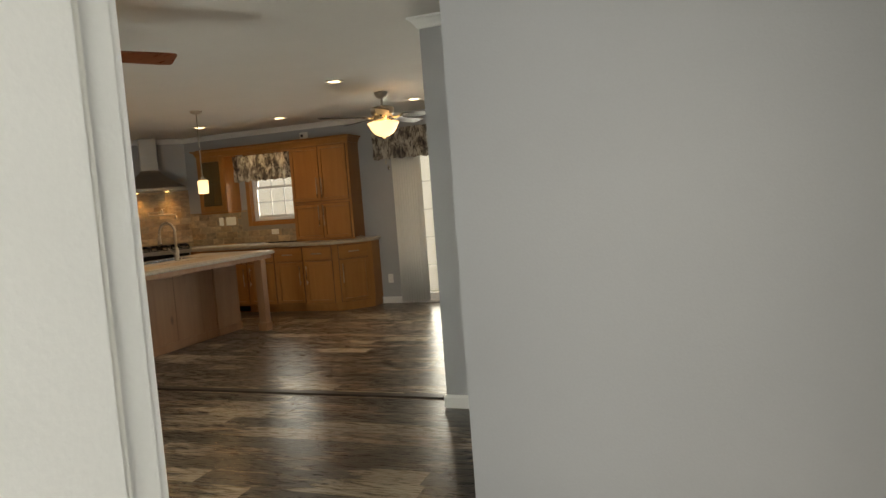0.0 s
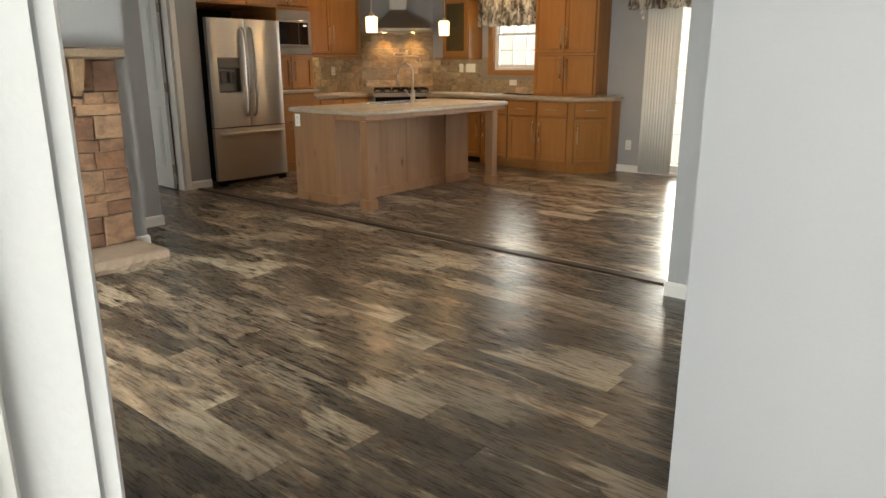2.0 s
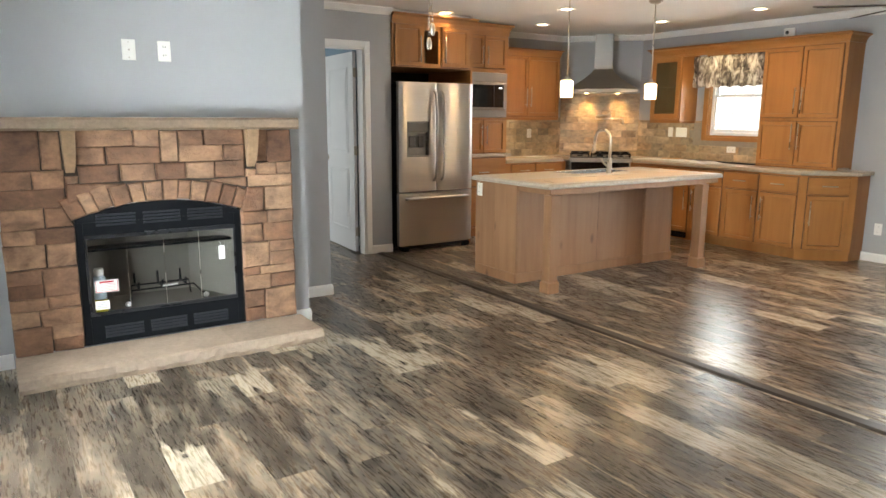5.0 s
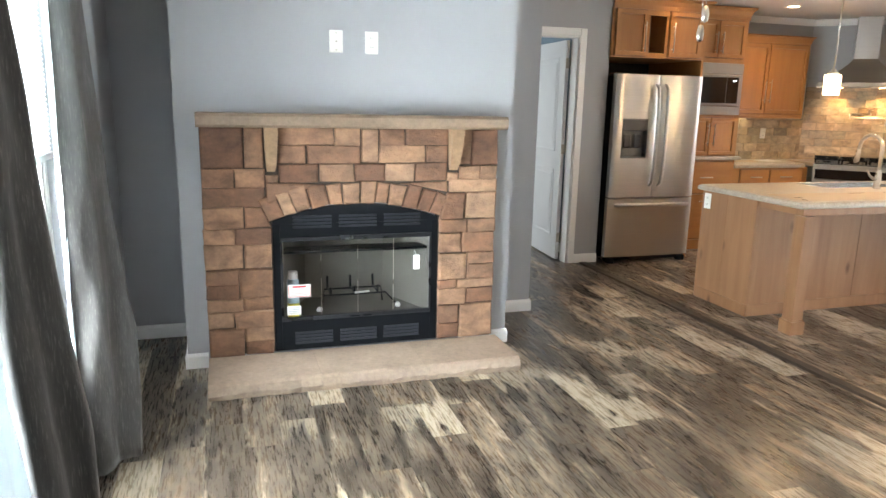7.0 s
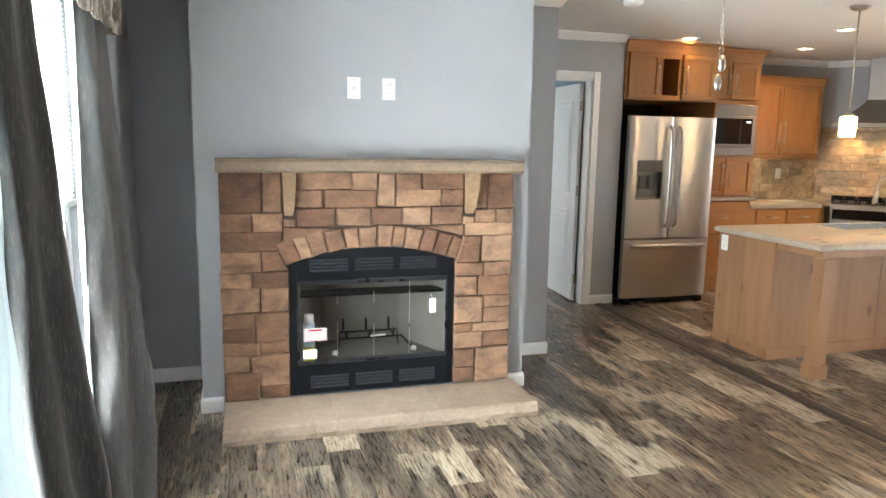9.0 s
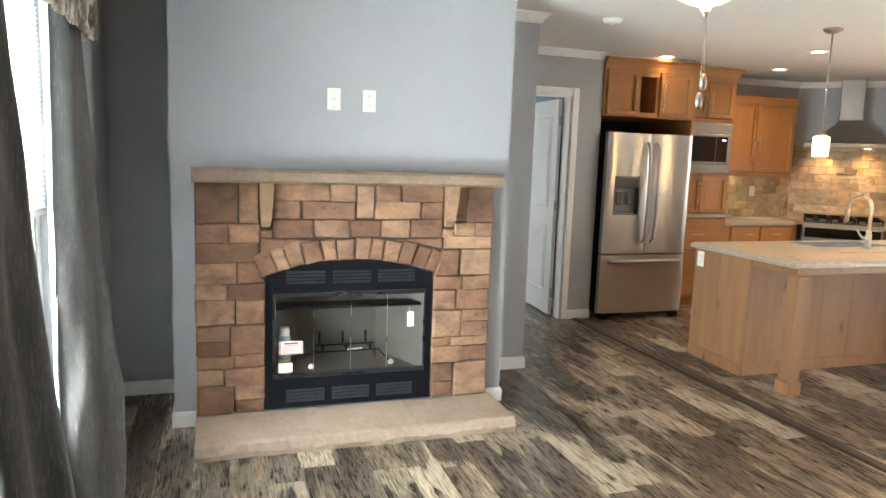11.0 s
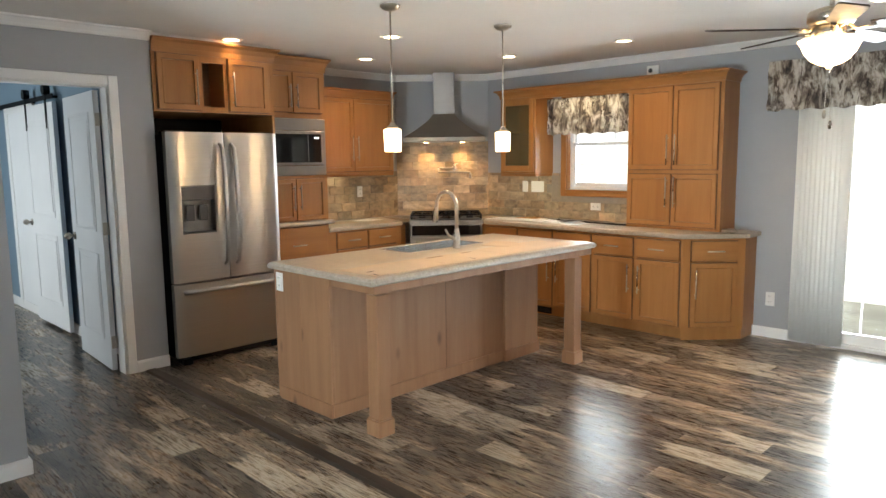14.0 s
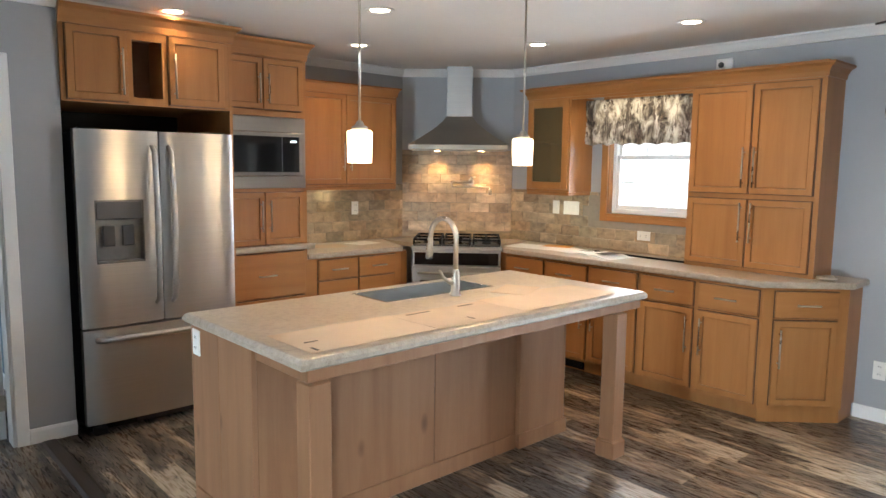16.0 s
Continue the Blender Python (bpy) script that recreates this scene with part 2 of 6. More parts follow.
WALL = paint("grey_wall_paint", (0.360, 0.368, 0.384), 0.55, 0.03)
BLUE = paint("blue_wall_paint", (0.16, 0.24, 0.31), 0.6, 0.04)
CEILING = paint("ceiling_paint", (0.74, 0.73, 0.71), 0.8, 0.02, 3, 60, 0.002)
TRIM = paint("white_trim_paint", (0.80, 0.80, 0.79), 0.35, 0.03)
DOORW = paint("white_door_paint", (0.78, 0.79, 0.80), 0.4, 0.03)
PLASTIC = paint("white_plastic", (0.80, 0.79, 0.75), 0.3, 0.02)
MAPLE = wood("honey_maple", (0.268, 0.112, 0.033), (0.352, 0.157, 0.049), (0.415, 0.200, 0.069))
MAPLE_X = wood("honey_maple_level", (0.268, 0.112, 0.033), (0.352, 0.157, 0.049), (0.415, 0.200, 0.069), (1.1, 16, 16))
MAPLE_Y = wood("honey_maple_along", (0.268, 0.112, 0.033), (0.352, 0.157, 0.049), (0.415, 0.200, 0.069), (16, 1.1, 16))
ALDER = wood("knotty_alder", (0.183, 0.081, 0.036), (0.268, 0.133, 0.065), (0.335, 0.180, 0.095), (13, 13, 1.0), 0.5, 0.8)
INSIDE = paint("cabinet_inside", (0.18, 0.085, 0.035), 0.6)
# dark brown for the painted shadow line behind fronts and the island joint
SHADE_JOINT = paint("edge_shade_and_joint", (0.075, 0.030, 0.011), 0.5, 0.15)
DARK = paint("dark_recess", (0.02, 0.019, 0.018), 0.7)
STEEL = brushed("brushed_steel", (0.55, 0.542, 0.53), 0.31, (2, 2, 500), 0.82)
# the canopy's dark reflections are put into a darker, browner steel colour
SHADED_STEEL = brushed("shaded_hood_steel", (0.34, 0.315, 0.28), 0.34, (2, 2, 500), 0.8)
CHIMNEY_STEEL = brushed("satin_chimney_steel", (0.36, 0.36, 0.36), 0.36, (2, 2, 500), 0.6)
RANGE_STEEL = brushed("dull_range_steel", (0.36, 0.35, 0.335), 0.36, (2, 2, 500), 0.7)
RECESS = brushed("dark_dispenser_steel", (0.20, 0.205, 0.21), 0.42, (40, 40, 40))
# pale blue tint puts reflected daylight into the sink's steel colour
SINK_STEEL = brushed("satin_daylit_sink_steel", (0.80, 0.85, 0.90), 0.24, (30, 30, 30))
NICKEL = brushed("brushed_nickel", (0.50, 0.455, 0.39), 0.28, (60, 60, 60))
BLACK = paint("black_enamel", (0.012, 0.013, 0.016), 0.28, 0.1)
BLACK_METAL = paint("black_metal", (0.006, 0.007, 0.009), 0.55, 0.15, spec=0.10)
LOUVRE = paint("dark_louvre_metal", (0.021, 0.023, 0.028), 0.45, 0.1, spec=0.2)
SLATE_GREY = paint("dark_grey_plastic", (0.07, 0.072, 0.075), 0.35, 0.05)
BLACK_GLASS = base_mat("black_glass", 0.06, 0, (0.008, 0.008, 0.009))[0]
PLANK, PLANK_REST = plank_mat("weathered_plank", False), plank_mat("weathered_plank_rest", True)
JOINT = paint("plank_joint", (0.05, 0.04, 0.032), 0.8)
STRIP = wood("dark_strip", (0.014, 0.010, 0.008), (0.028, 0.020, 0.015), (0.045, 0.033, 0.025), (1.2, 20, 20), 0.4)
STONE = stone_mat("fireplace_stone", [(0.115, 0.056, 0.034), (0.180, 0.092, 0.055), (0.265, 0.154, 0.096), (0.145, 0.073, 0.044), (0.31, 0.190, 0.122), (0.215, 0.116, 0.071)], 0.85, 0.014, 7.0, 0.78)
SLAB = stone_mat("hearth_stone", [(0.32, 0.243, 0.188), (0.36, 0.275, 0.215)], 0.75, 0.004, 5, 0.25)
MANTEL = stone_mat("mantel_stone", [(0.19, 0.135, 0.096), (0.23, 0.166, 0.118)], 0.75, 0.003, 6, 0.3)
CORBEL = stone_mat("corbel_stone", [(0.26, 0.165, 0.098), (0.30, 0.195, 0.118)], 0.8, 0.004, 6, 0.35)
MORTAR = paint("mortar", (0.035, 0.024, 0.017), 0.9, 0.15, 20, 120, 0.003)
TILE = stone_mat("slate_tile", [(0.27, 0.196, 0.122), (0.42, 0.312, 0.200), (0.31, 0.262, 0.182), (0.52, 0.400, 0.268), (0.27, 0.228, 0.165), (0.46, 0.325, 0.205)], 0.45, 0.002, 11, 0.6)
GROUT = paint("grout", (0.27, 0.24, 0.195), 0.9, 0.1, 20)
COUNTER = counter_mat()
FLORAL, CURTAIN = floral_mat(), curtain_mat()
LINING = paint("curtain_lining", (0.60, 0.69, 0.74), 0.8, 0.04, 6)
BLIND = paint("vinyl_blind", (0.76, 0.75, 0.72), 0.5, 0.03)
SHADE_CLOTH = paint("honeycomb_cloth", (0.82, 0.83, 0.82), 0.8, 0.03)
for sheer in (SHADE_CLOTH, LINING):
    snt = sheer.node_tree
    smx, str_ = N(snt, "ShaderNodeMixShader"), N(snt, "ShaderNodeBsdfTranslucent")
    str_.inputs[0].default_value = (0.80, 0.86, 0.88, 1)
    smx.inputs[0].default_value = 0.6 if sheer is SHADE_CLOTH else 0.12
    L(snt, snt.nodes["Principled BSDF"].outputs[0], smx.inputs[1])
    L(snt, str_.outputs[0], smx.inputs[2])
    L(snt, smx.outputs[0], snt.nodes["Material Output"].inputs[0])
PAPER = paint("brown_paper", (0.56, 0.45, 0.34), 0.8, 0.06, 5)
WHITE_PAPER = paint("white_paper", (0.86, 0.86, 0.84), 0.7, 0.03, 8)
GLASS = glass("clear_glass")
FROST = glass("seeded_glass", (0.86, 0.82, 0.70), 0.25, 0.3)
fnt = FROST.node_tree
milky = N(fnt, "ShaderNodeBsdfDiffuse")
milky.inputs[0].default_value = (0.34, 0.30, 0.17, 1)
fmx = N(fnt, "ShaderNodeMixShader")
fmx.inputs[0].default_value = 0.16
L(fnt, fnt.nodes["Material Output"].inputs[0].links[0].from_socket, fmx.inputs[1])
L(fnt, milky.outputs[0], fmx.inputs[2])
L(fnt, fmx.outputs[0], fnt.nodes["Material Output"].inputs[0])
CHERRY = wood("cherry_blade", (0.14, 0.035, 0.015), (0.20, 0.055, 0.024), (0.27, 0.085, 0.04), (1.2, 16, 16), 0.3)
# second fan's blades: their shadow is put into a darker wood colour
SHADED_BLADE = wood("shaded_blade_wood", (0.018, 0.011, 0.008), (0.032, 0.020, 0.014), (0.05, 0.032, 0.022), (1.2, 16, 16), 0.4)
PEND_GLOW = glow("pendant_glass_lit", (1.0, 0.72, 0.40), 3.0)
BOWL_GLOW = glow("amber_bowl_lit", (1.0, 0.70, 0.36), 3.4)
DISC_GLOW = glow("downlight_lit", (1.0, 0.78, 0.52), 14.0)
HOOD_GLOW = glow("hood_lamp_lit", (1.0, 0.62, 0.25), 16.0)
GRASS = paint("yard_grass", (0.40, 0.39, 0.31), 0.9, 0.3, 1.5, 30, 0.01)
CONCRETE = paint("porch_board", (0.38, 0.37, 0.35), 0.8, 0.1)


# ---- mesh helpers ----
def link_mesh(name, bm, mat, parent=None, label="", smooth=False):
    me = bpy.data.meshes.new(name)
    bmesh.ops.recalc_face_normals(bm, faces=bm.faces)
    bm.to_mesh(me)
    bm.free()
    if smooth:
        for p in me.polygons:
            p.use_smooth = True
    for mt in (mat if isinstance(mat, (list, tuple)) else [mat]):
        me.materials.append(mt)
    ob = new(name, me)
    if parent is not None:
        ob.parent = parent
    if label:
        tagged(ob, label)
    return ob


def part(name, bm, mat, parent, label="", smooth=False):
    return link_mesh(name, bm, mat, parent, label, smooth)


def thing(name, m, label, category, group="", kind=""):
    ob = new(name)
    ob.empty_display_size = 0.1
    ob.matrix_world = m
    return tagged(ob, label, category, group, kind)


def structure(name, bm, mat, label, category=""):
    return tagged(link_mesh(name, bm, mat), label, category or name.split("_")[0], kind="structure")


def box(bm, x0, x1, y0, y1, z0, z1, bev=0.0, seg=1):
    r = bmesh.ops.create_cube(bm, size=1.0, matrix=Matrix.LocRotScale(((x0 + x1) / 2, (y0 + y1) / 2, (z0 + z1) / 2), None, (x1 - x0, y1 - y0, z1 - z0)))
    if bev:
        es = list({e for v in r["verts"] for e in v.link_edges})
        bmesh.ops.bevel(bm, geom=es, offset=bev, segments=seg, affect="EDGES", profile=0.5)
    return bm


def boxes(*specs, bev=0.0):
    bm = bmesh.new()
    for s in specs:
        box(bm, *s, bev=bev)
    return bm


def rod(bm, a, b, r, r2=None, seg=12):
    a, b = Vector(a), Vector(b)
    d = b - a
    m = Matrix.Translation((a + b) / 2) @ d.to_track_quat("Z", "Y").to_matrix().to_4x4()
    bmesh.ops.create_cone(bm, cap_ends=True, segments=seg, radius1=r, radius2=r if r2 is None else r2, depth=d.length, matrix=m)
    return bm


def lathe(bm, rings, seg=32, at=(0, 0, 0), caps=True):
    """Rings of (radius, height) turned round the z axis."""
    rows = []
    for r, z in rings:
        rows.append([bm.verts.new((at[0] + r * math.cos(2 * math.pi * i / seg), at[1] + r * math.sin(2 * math.pi * i / seg), at[2] + z)) for i in range(seg)])
    for p, q in zip(rows, rows[1:]):
        for i in range(seg):
            j = (i + 1) % seg
            bm.faces.new((p[i], p[j], q[j], q[i]))
    for row in (rows[0], rows[-1]) if caps else ():
        bm.faces.new(row)
    return bm


def tube(bm, pts, r, seg=10):
    """A round bar along a path, with its ends closed."""
    pts = [Vector(p) for p in pts]
    rows = []
    for i, p in enumerate(pts):
        d = (pts[min(i + 1, len(pts) - 1)] - pts[max(i - 1, 0)]).normalized()
        side = d.cross(Vector((0.3, 0.9, 0.2))).normalized()
        up = side.cross(d)
        rr = r[i] if isinstance(r, (list, tuple)) else r
        rows.append([bm.verts.new(p + rr * (math.cos(2 * math.pi * k / seg) * side + math.sin(2 * math.pi * k / seg) * up)) for k in range(seg)])
    for p, q in zip(rows, rows[1:]):
        for k in range(seg):
            j = (k + 1) % seg
            bm.faces.new((p[k], p[j], q[j], q[k]))
    bm.faces.new(rows[0])
    bm.faces.new(rows[-1])
    return bm


def prism(bm, poly, z0, z1, bev=0.0):
    """A flat outline (x, y) raised from z0 to z1."""
    lo = [bm.verts.new((x, y, z0)) for x, y in poly]
    hi = [bm.verts.new((x, y, z1)) for x, y in poly]
    n = len(poly)
    fs = [bm.faces.new(lo[::-1]), bm.faces.new(hi)]
    for i in range(n):
        fs.append(bm.faces.new((lo[i], lo[(i + 1) % n], hi[(i + 1) % n], hi[i])))
    if bev:
        es = [e for e in fs[1].edges] + [e for e in fs[0].edges]
        bmesh.ops.bevel(bm, geom=es, offset=bev, segments=2, affect="EDGES", profile=0.5)
    return bm


def moulding(bm, path, prof, out):
    """A profile of (out, up) swept along (x, y) points; out: +1 to the left of the way walked, -1 to the right."""
    rows = []
    n = len(path)
    P = [Vector((x, y)) for x, y in path]
    for i in range(n):
        d0 = (P[i] - P[max(i - 1, 0)]).normalized() if i else (P[1] - P[0]).normalized()
        d1 = (P[min(i + 1, n - 1)] - P[i]).normalized() if i < n - 1 else d0
        n0, n1 = Vector((-d0.y, d0.x)) * out, Vector((-d1.y, d1.x)) * out
        mit = (n0 + n1)
        mit = mit / max(0.2, mit.dot(n0))
        rows.append([bm.verts.new((P[i].x + mit.x * o, P[i].y + mit.y * o, z)) for o, z in prof])
    k = len(prof)
    for p, q in zip(rows, rows[1:]):
        for j in range(k):
            bm.faces.new((p[j], p[(j + 1) % k], q[(j + 1) % k], q[j]))
    bm.faces.new(rows[0])
    bm.faces.new(rows[-1][::-1])
    return bm


# ---- walls, floor, ceiling ----
structure("floor", boxes((-11.2, RIGHT + 0.1, 0.75, BACK + 0.14, -0.12, -0.006)), JOINT, "weathered dark brown wood plank floor", "floor")
structure("ceiling", boxes((-11.2, RIGHT + 0.1, 0.75, BACK + 0.14, CEIL, CEIL + 0.12)), CEILING, "flat white painted ceiling", "ceiling")
structure("ground", boxes((-400, 400, -400, 400, -0.72, -0.62)), GRASS, "short dry yard grass round the house", "ground")
structure("porch", boxes((-0.9, 1.6, -1.6, 0.75, -0.62, -0.03)), CONCRETE, "grey boarded porch floor at the entry", "porch")

SKYGLOW = glow("pale_overcast_glow", (0.90, 0.97, 1.0), 3.2)
# glow of the boards added outside so the panes show pale daylight
BACK_GLOW = glow("pale_backdrop_glow", (0.93, 0.98, 0.95), 0.55)
FRONT_GLOW = glow("front_backdrop_glow", (0.90, 0.97, 1.0), 1.3)
structure("backdrop_back", boxes((-60, 40, 56.0, 56.1, 3.0, 40)), SKYGLOW, "bright overcast sky beyond the yard", "backdrop")
structure("backdrop_front", boxes((-60, 40, -56.1, -56.0, 3.0, 40)), SKYGLOW, "bright overcast sky beyond the yard", "backdrop")
# added glowing boards close outside, front and back
structure("backdrop_field_back", boxes((-16, 10, 14.0, 14.1, -0.7, 4.5)), BACK_GLOW, "pale glowing backdrop board outside the windows", "backdrop")
structure("backdrop_field_front", boxes((-16, 10, -6.1, -6.0, -0.7, 4.5)), FRONT_GLOW, "pale glowing backdrop board outside the windows", "backdrop")

DOOR0, DOOR1 = -0.12, 0.80
WIN0, WIN1, WINZ0, WINZ1 = -3.72, -2.15, 0.40, 2.05
fy0, fy1 = FRONT - 0.14, FRONT
structure("wall_front", boxes((-5.24, WIN0, fy0, fy1, -0.12, CEIL), (WIN0, WIN1, fy0, fy1, -0.12, WINZ0), (WIN0, WIN1, fy0, fy1, WINZ1, CEIL),
          (WIN1, DOOR0 - 0.02, fy0, fy1, -0.12, CEIL), (DOOR0 - 0.02, DOOR1 + 0.02, fy0, fy1, 2.07, CEIL), (DOOR1 + 0.02, RIGHT + 0.1, fy0, fy1, -0.12, CEIL)),
          WALL, "grey painted wall with the entry and a tall window", "wall")
KW0, KW1, KWZ0, KWZ1 = -5.50, -4.72, 1.19, 2.10
SL0, SL1, SLZ = -3.15, -1.35, 2.03
by0, by1 = BACK, BACK + 0.14
structure("wall_back", boxes((-7.43, KW0, by0, by1, -0.12, CEIL), (KW0, KW1, by0, by1, -0.12, KWZ0), (KW0, KW1, by0, by1, KWZ1, CEIL),
          (KW1, SL0, by0, by1, -0.12, CEIL), (SL0, SL1, by0, by1, SLZ, CEIL), (SL1, RIGHT + 0.1, by0, by1, -0.12, CEIL)),
          WALL, "grey painted wall with kitchen window and glass patio door", "wall")
structure("wall_kitchen_side", boxes((LEFT - 0.14, LEFT, 4.88, by0, -0.12, CEIL)), WALL, "grey painted kitchen wall behind the cabinets", "wall")
DG = 15.26
bm = bmesh.new()
prism(bm, [(LEFT, LEFT + DG), (BACK - DG, BACK), (LEFT, BACK)], -0.1, CEIL)
structure("wall_hood", bm, WALL, "grey wall cutting the kitchen corner behind the hood", "wall")
DR0, DR1, DRZ = 3.77, 4.585, 2.05
dx0, dx1 = DOOR_WALL - 0.11, DOOR_WALL
structure("wall_bedroom", boxes((dx0, dx1, 2.9, DR0, -0.12, CEIL), (dx0, dx1, DR0, DR1, DRZ, CEIL), (dx0, dx1, DR1, 4.885, -0.12, CEIL),
          (LEFT - 0.14, dx0, 4.775, 4.885, -0.12, CEIL)), WALL, "grey painted wall round the bedroom doorway", "wall")
structure("wall_wing", boxes((WING - 0.12, WING, fy1, 3.61, -0.12, CEIL)), WALL, "grey painted wall behind the chimney breast", "wall")
structure("wall_hall_end", boxes((dx1, WING - 0.12, 2.9, 3.0, -0.12, CEIL)), WALL, "grey painted wall closing the small hall", "wall")
structure("chimney_breast", boxes((WING, CHIM, 1.325, 1.70, -0.1, CEIL), (WING, CHIM, 2.82, 3.19, -0.1, CEIL), (WING, CHIM, 1.70, 2.82, 0.95, CEIL),
          (WING, CHIM, 1.70, 2.82, -0.1, 0.07)), WALL, "light blue-grey painted chimney breast above the fireplace", "wall")
structure("wall_partition", boxes((-1.2, RIGHT + 0.1, 4.535, 4.67, -0.12, CEIL)), WALL, "grey painted partition at the middle of the house", "wall")
structure("wall_entry", boxes((-0.152, RIGHT, 1.93, 2.05, -0.12, CEIL), (-0.152, -0.03, 2.05, 4.535, -0.12, CEIL)), WALL, "pale grey painted wall facing the entry door", "wall")
structure("wall_side", boxes((RIGHT, RIGHT + 0.14, fy1, by0, -0.12, CEIL)), WALL, "plain grey painted side wall", "wall")
# the blue bedroom beyond the doorway
structure("wall_bedroom_north", boxes((-11.1, dx0, 4.745, 4.775, -0.12, CEIL)), BLUE, "slate blue painted bedroom wall with barn door", "wall")
structure("wall_bedroom_west", boxes((-11.2, -11.1, 1.9, 4.745, -0.12, CEIL)), BLUE, "slate blue painted bedroom wall", "wall")
# out of sight; its opening is added for the bedroom lamp
structure("wall_bedroom_south", boxes((-11.1, -9.8, 1.9, 2.0, -0.12, CEIL), (-8.2, dx0, 1.9, 2.0, -0.12, CEIL), (-9.8, -8.2, 1.9, 2.0, -0.12, 0.75), (-9.8, -8.2, 1.9, 2.0, 2.05, CEIL)),
          BLUE, "unseen slate blue bedroom wall with an opening added for the fill lamp", "wall")
structure("wall_bedroom_east", boxes((dx0 - 0.012, dx0, 2.0, DR0, -0.1, CEIL), (dx0 - 0.012, dx0, DR1, 4.745, -0.1, CEIL), (dx0 - 0.012, dx0, DR0, DR1, DRZ, CEIL)),
          BLUE, "slate blue painted bedroom side of the doorway wall", "wall")

CROWN = [(0, CEIL), (0, CEIL - 0.066), (0.012, CEIL - 0.064), (0.022, CEIL - 0.045), (0.046, CEIL - 0.018), (0.058, CEIL - 0.012), (0.058, CEIL)]
bm = bmesh.new()
moulding(bm, [(WING, FRONT), (WING, 1.325), (CHIM, 1.325), (CHIM, 3.19), (WING, 3.19), (WING, 3.61), (WING - 0.12, 3.61)], CROWN, -1)
moulding(bm, [(DOOR_WALL, 3.0), (DOOR_WALL, 4.885)], CROWN, -1)
moulding(bm, [(LEFT, 6.64), (LEFT, LEFT + DG), (BACK - DG, BACK), (RIGHT, BACK)], CROWN, -1)
moulding(bm, [(RIGHT, 4.67), (-1.2, 4.67), (-1.2, 4.535), (-0.152, 4.535)], CROWN, -1)
structure("crown_trim", bm, TRIM, "white crown moulding under the ceiling", "trim")
BASEB = [(0, 0.0), (0.014, 0.0), (0.014, 0.068), (0.008, 0.084), (0, 0.084)]
bm = bmesh.new()
for pth in ([(WING, FRONT), (WING, 1.325), (CHIM, 1.325), (CHIM, 1.432)], [(CHIM, 3.08), (CHIM, 3.19), (WING, 3.19), (WING, 3.61), (WING - 0.12, 3.61)],
            [(DOOR_WALL, 3.0), (DOOR_WALL, DR0 - 0.06)], [(DOOR_WALL, DR1 + 0.062), (DOOR_WALL, 4.885)],
            [(-3.58, BACK), (SL0 - 0.02, BACK)], [(SL1 + 0.02, BACK), (RIGHT, BACK), (RIGHT, 4.67), (-1.2, 4.67), (-1.2, 4.535), (-0.152, 4.535), (-0.152, 1.93), (RIGHT, 1.93)]):
    moulding(bm, pth, BASEB, -1)
structure("baseboard", bm, TRIM, "white painted baseboard", "baseboard")
bm = bmesh.new()
moulding(bm, [(-11.1, 4.745), (dx0 - 0.012, 4.745)], [(0, 0), (0.014, 0), (0.014, 0.09), (0, 0.09)], -1)
moulding(bm, [(-11.1, 2.0), (-11.1, 4.745)], [(0, 0), (0.014, 0), (0.014, 0.09), (0, 0.09)], -1)
structure("bedroom_baseboard", bm, TRIM, "white painted bedroom baseboard", "baseboard")
# raised dark strip where the two halves of the house meet
bm = bmesh.new()
moulding(bm, [(DOOR_WALL + 0.03, 4.735), (-1.2, 4.735)], [(-0.045, 0.0), (-0.03, 0.011), (0.03, 0.011), (0.045, 0.0)], 1)
structure("floor_strip", bm, STRIP, "dark wooden cover strip across the floor", "trim")

# ---- entry ----
d1 = thing("door_1", pose(DOOR0, FRONT, 0), "white painted entry door frame, standing open", "door frame", kind="structure")
part("jamb", boxes((-0.02, 0.0, -0.16, 0.0, -0.03, 2.07), (0.0, 0.014, -0.16, -0.052, -0.03, 2.05)), TRIM, d1)
part("weatherstrip", boxes((0.001, 0.010, -0.051, -0.040, 0.0, 2.05), bev=0.002), PLASTIC, d1)
part("jamb", boxes((0.92, 0.94, -0.16, 0.0, -0.03, 2.07), (0.906, 0.92, -0.16, -0.052, -0.03, 2.05)), TRIM, d1)
part("head", boxes((0.0, 0.92, -0.16, 0.0, 2.05, 2.07)), TRIM, d1)
part("casing", boxes((-0.075, -0.004, 0.001, 0.016, 0.0, 2.12), (0.924, 0.99, 0.001, 0.016, 0.0, 2.12), (-0.004, 0.924, 0.001, 0.016, 2.056, 2.12), bev=0.003), TRIM, d1)
part("outer_casing", boxes((-0.095, 0.0, -0.185, -0.161, -0.03, 2.14), (0.92, 1.01, -0.185, -0.161, -0.03, 2.14), (0.0, 0.92, -0.185, -0.161, 2.06, 2.14), bev=0.004), TRIM, d1)
part("threshold", boxes((0.0, 0.92, -0.16, 0.0, -0.03, 0.004)), NICKEL, d1)

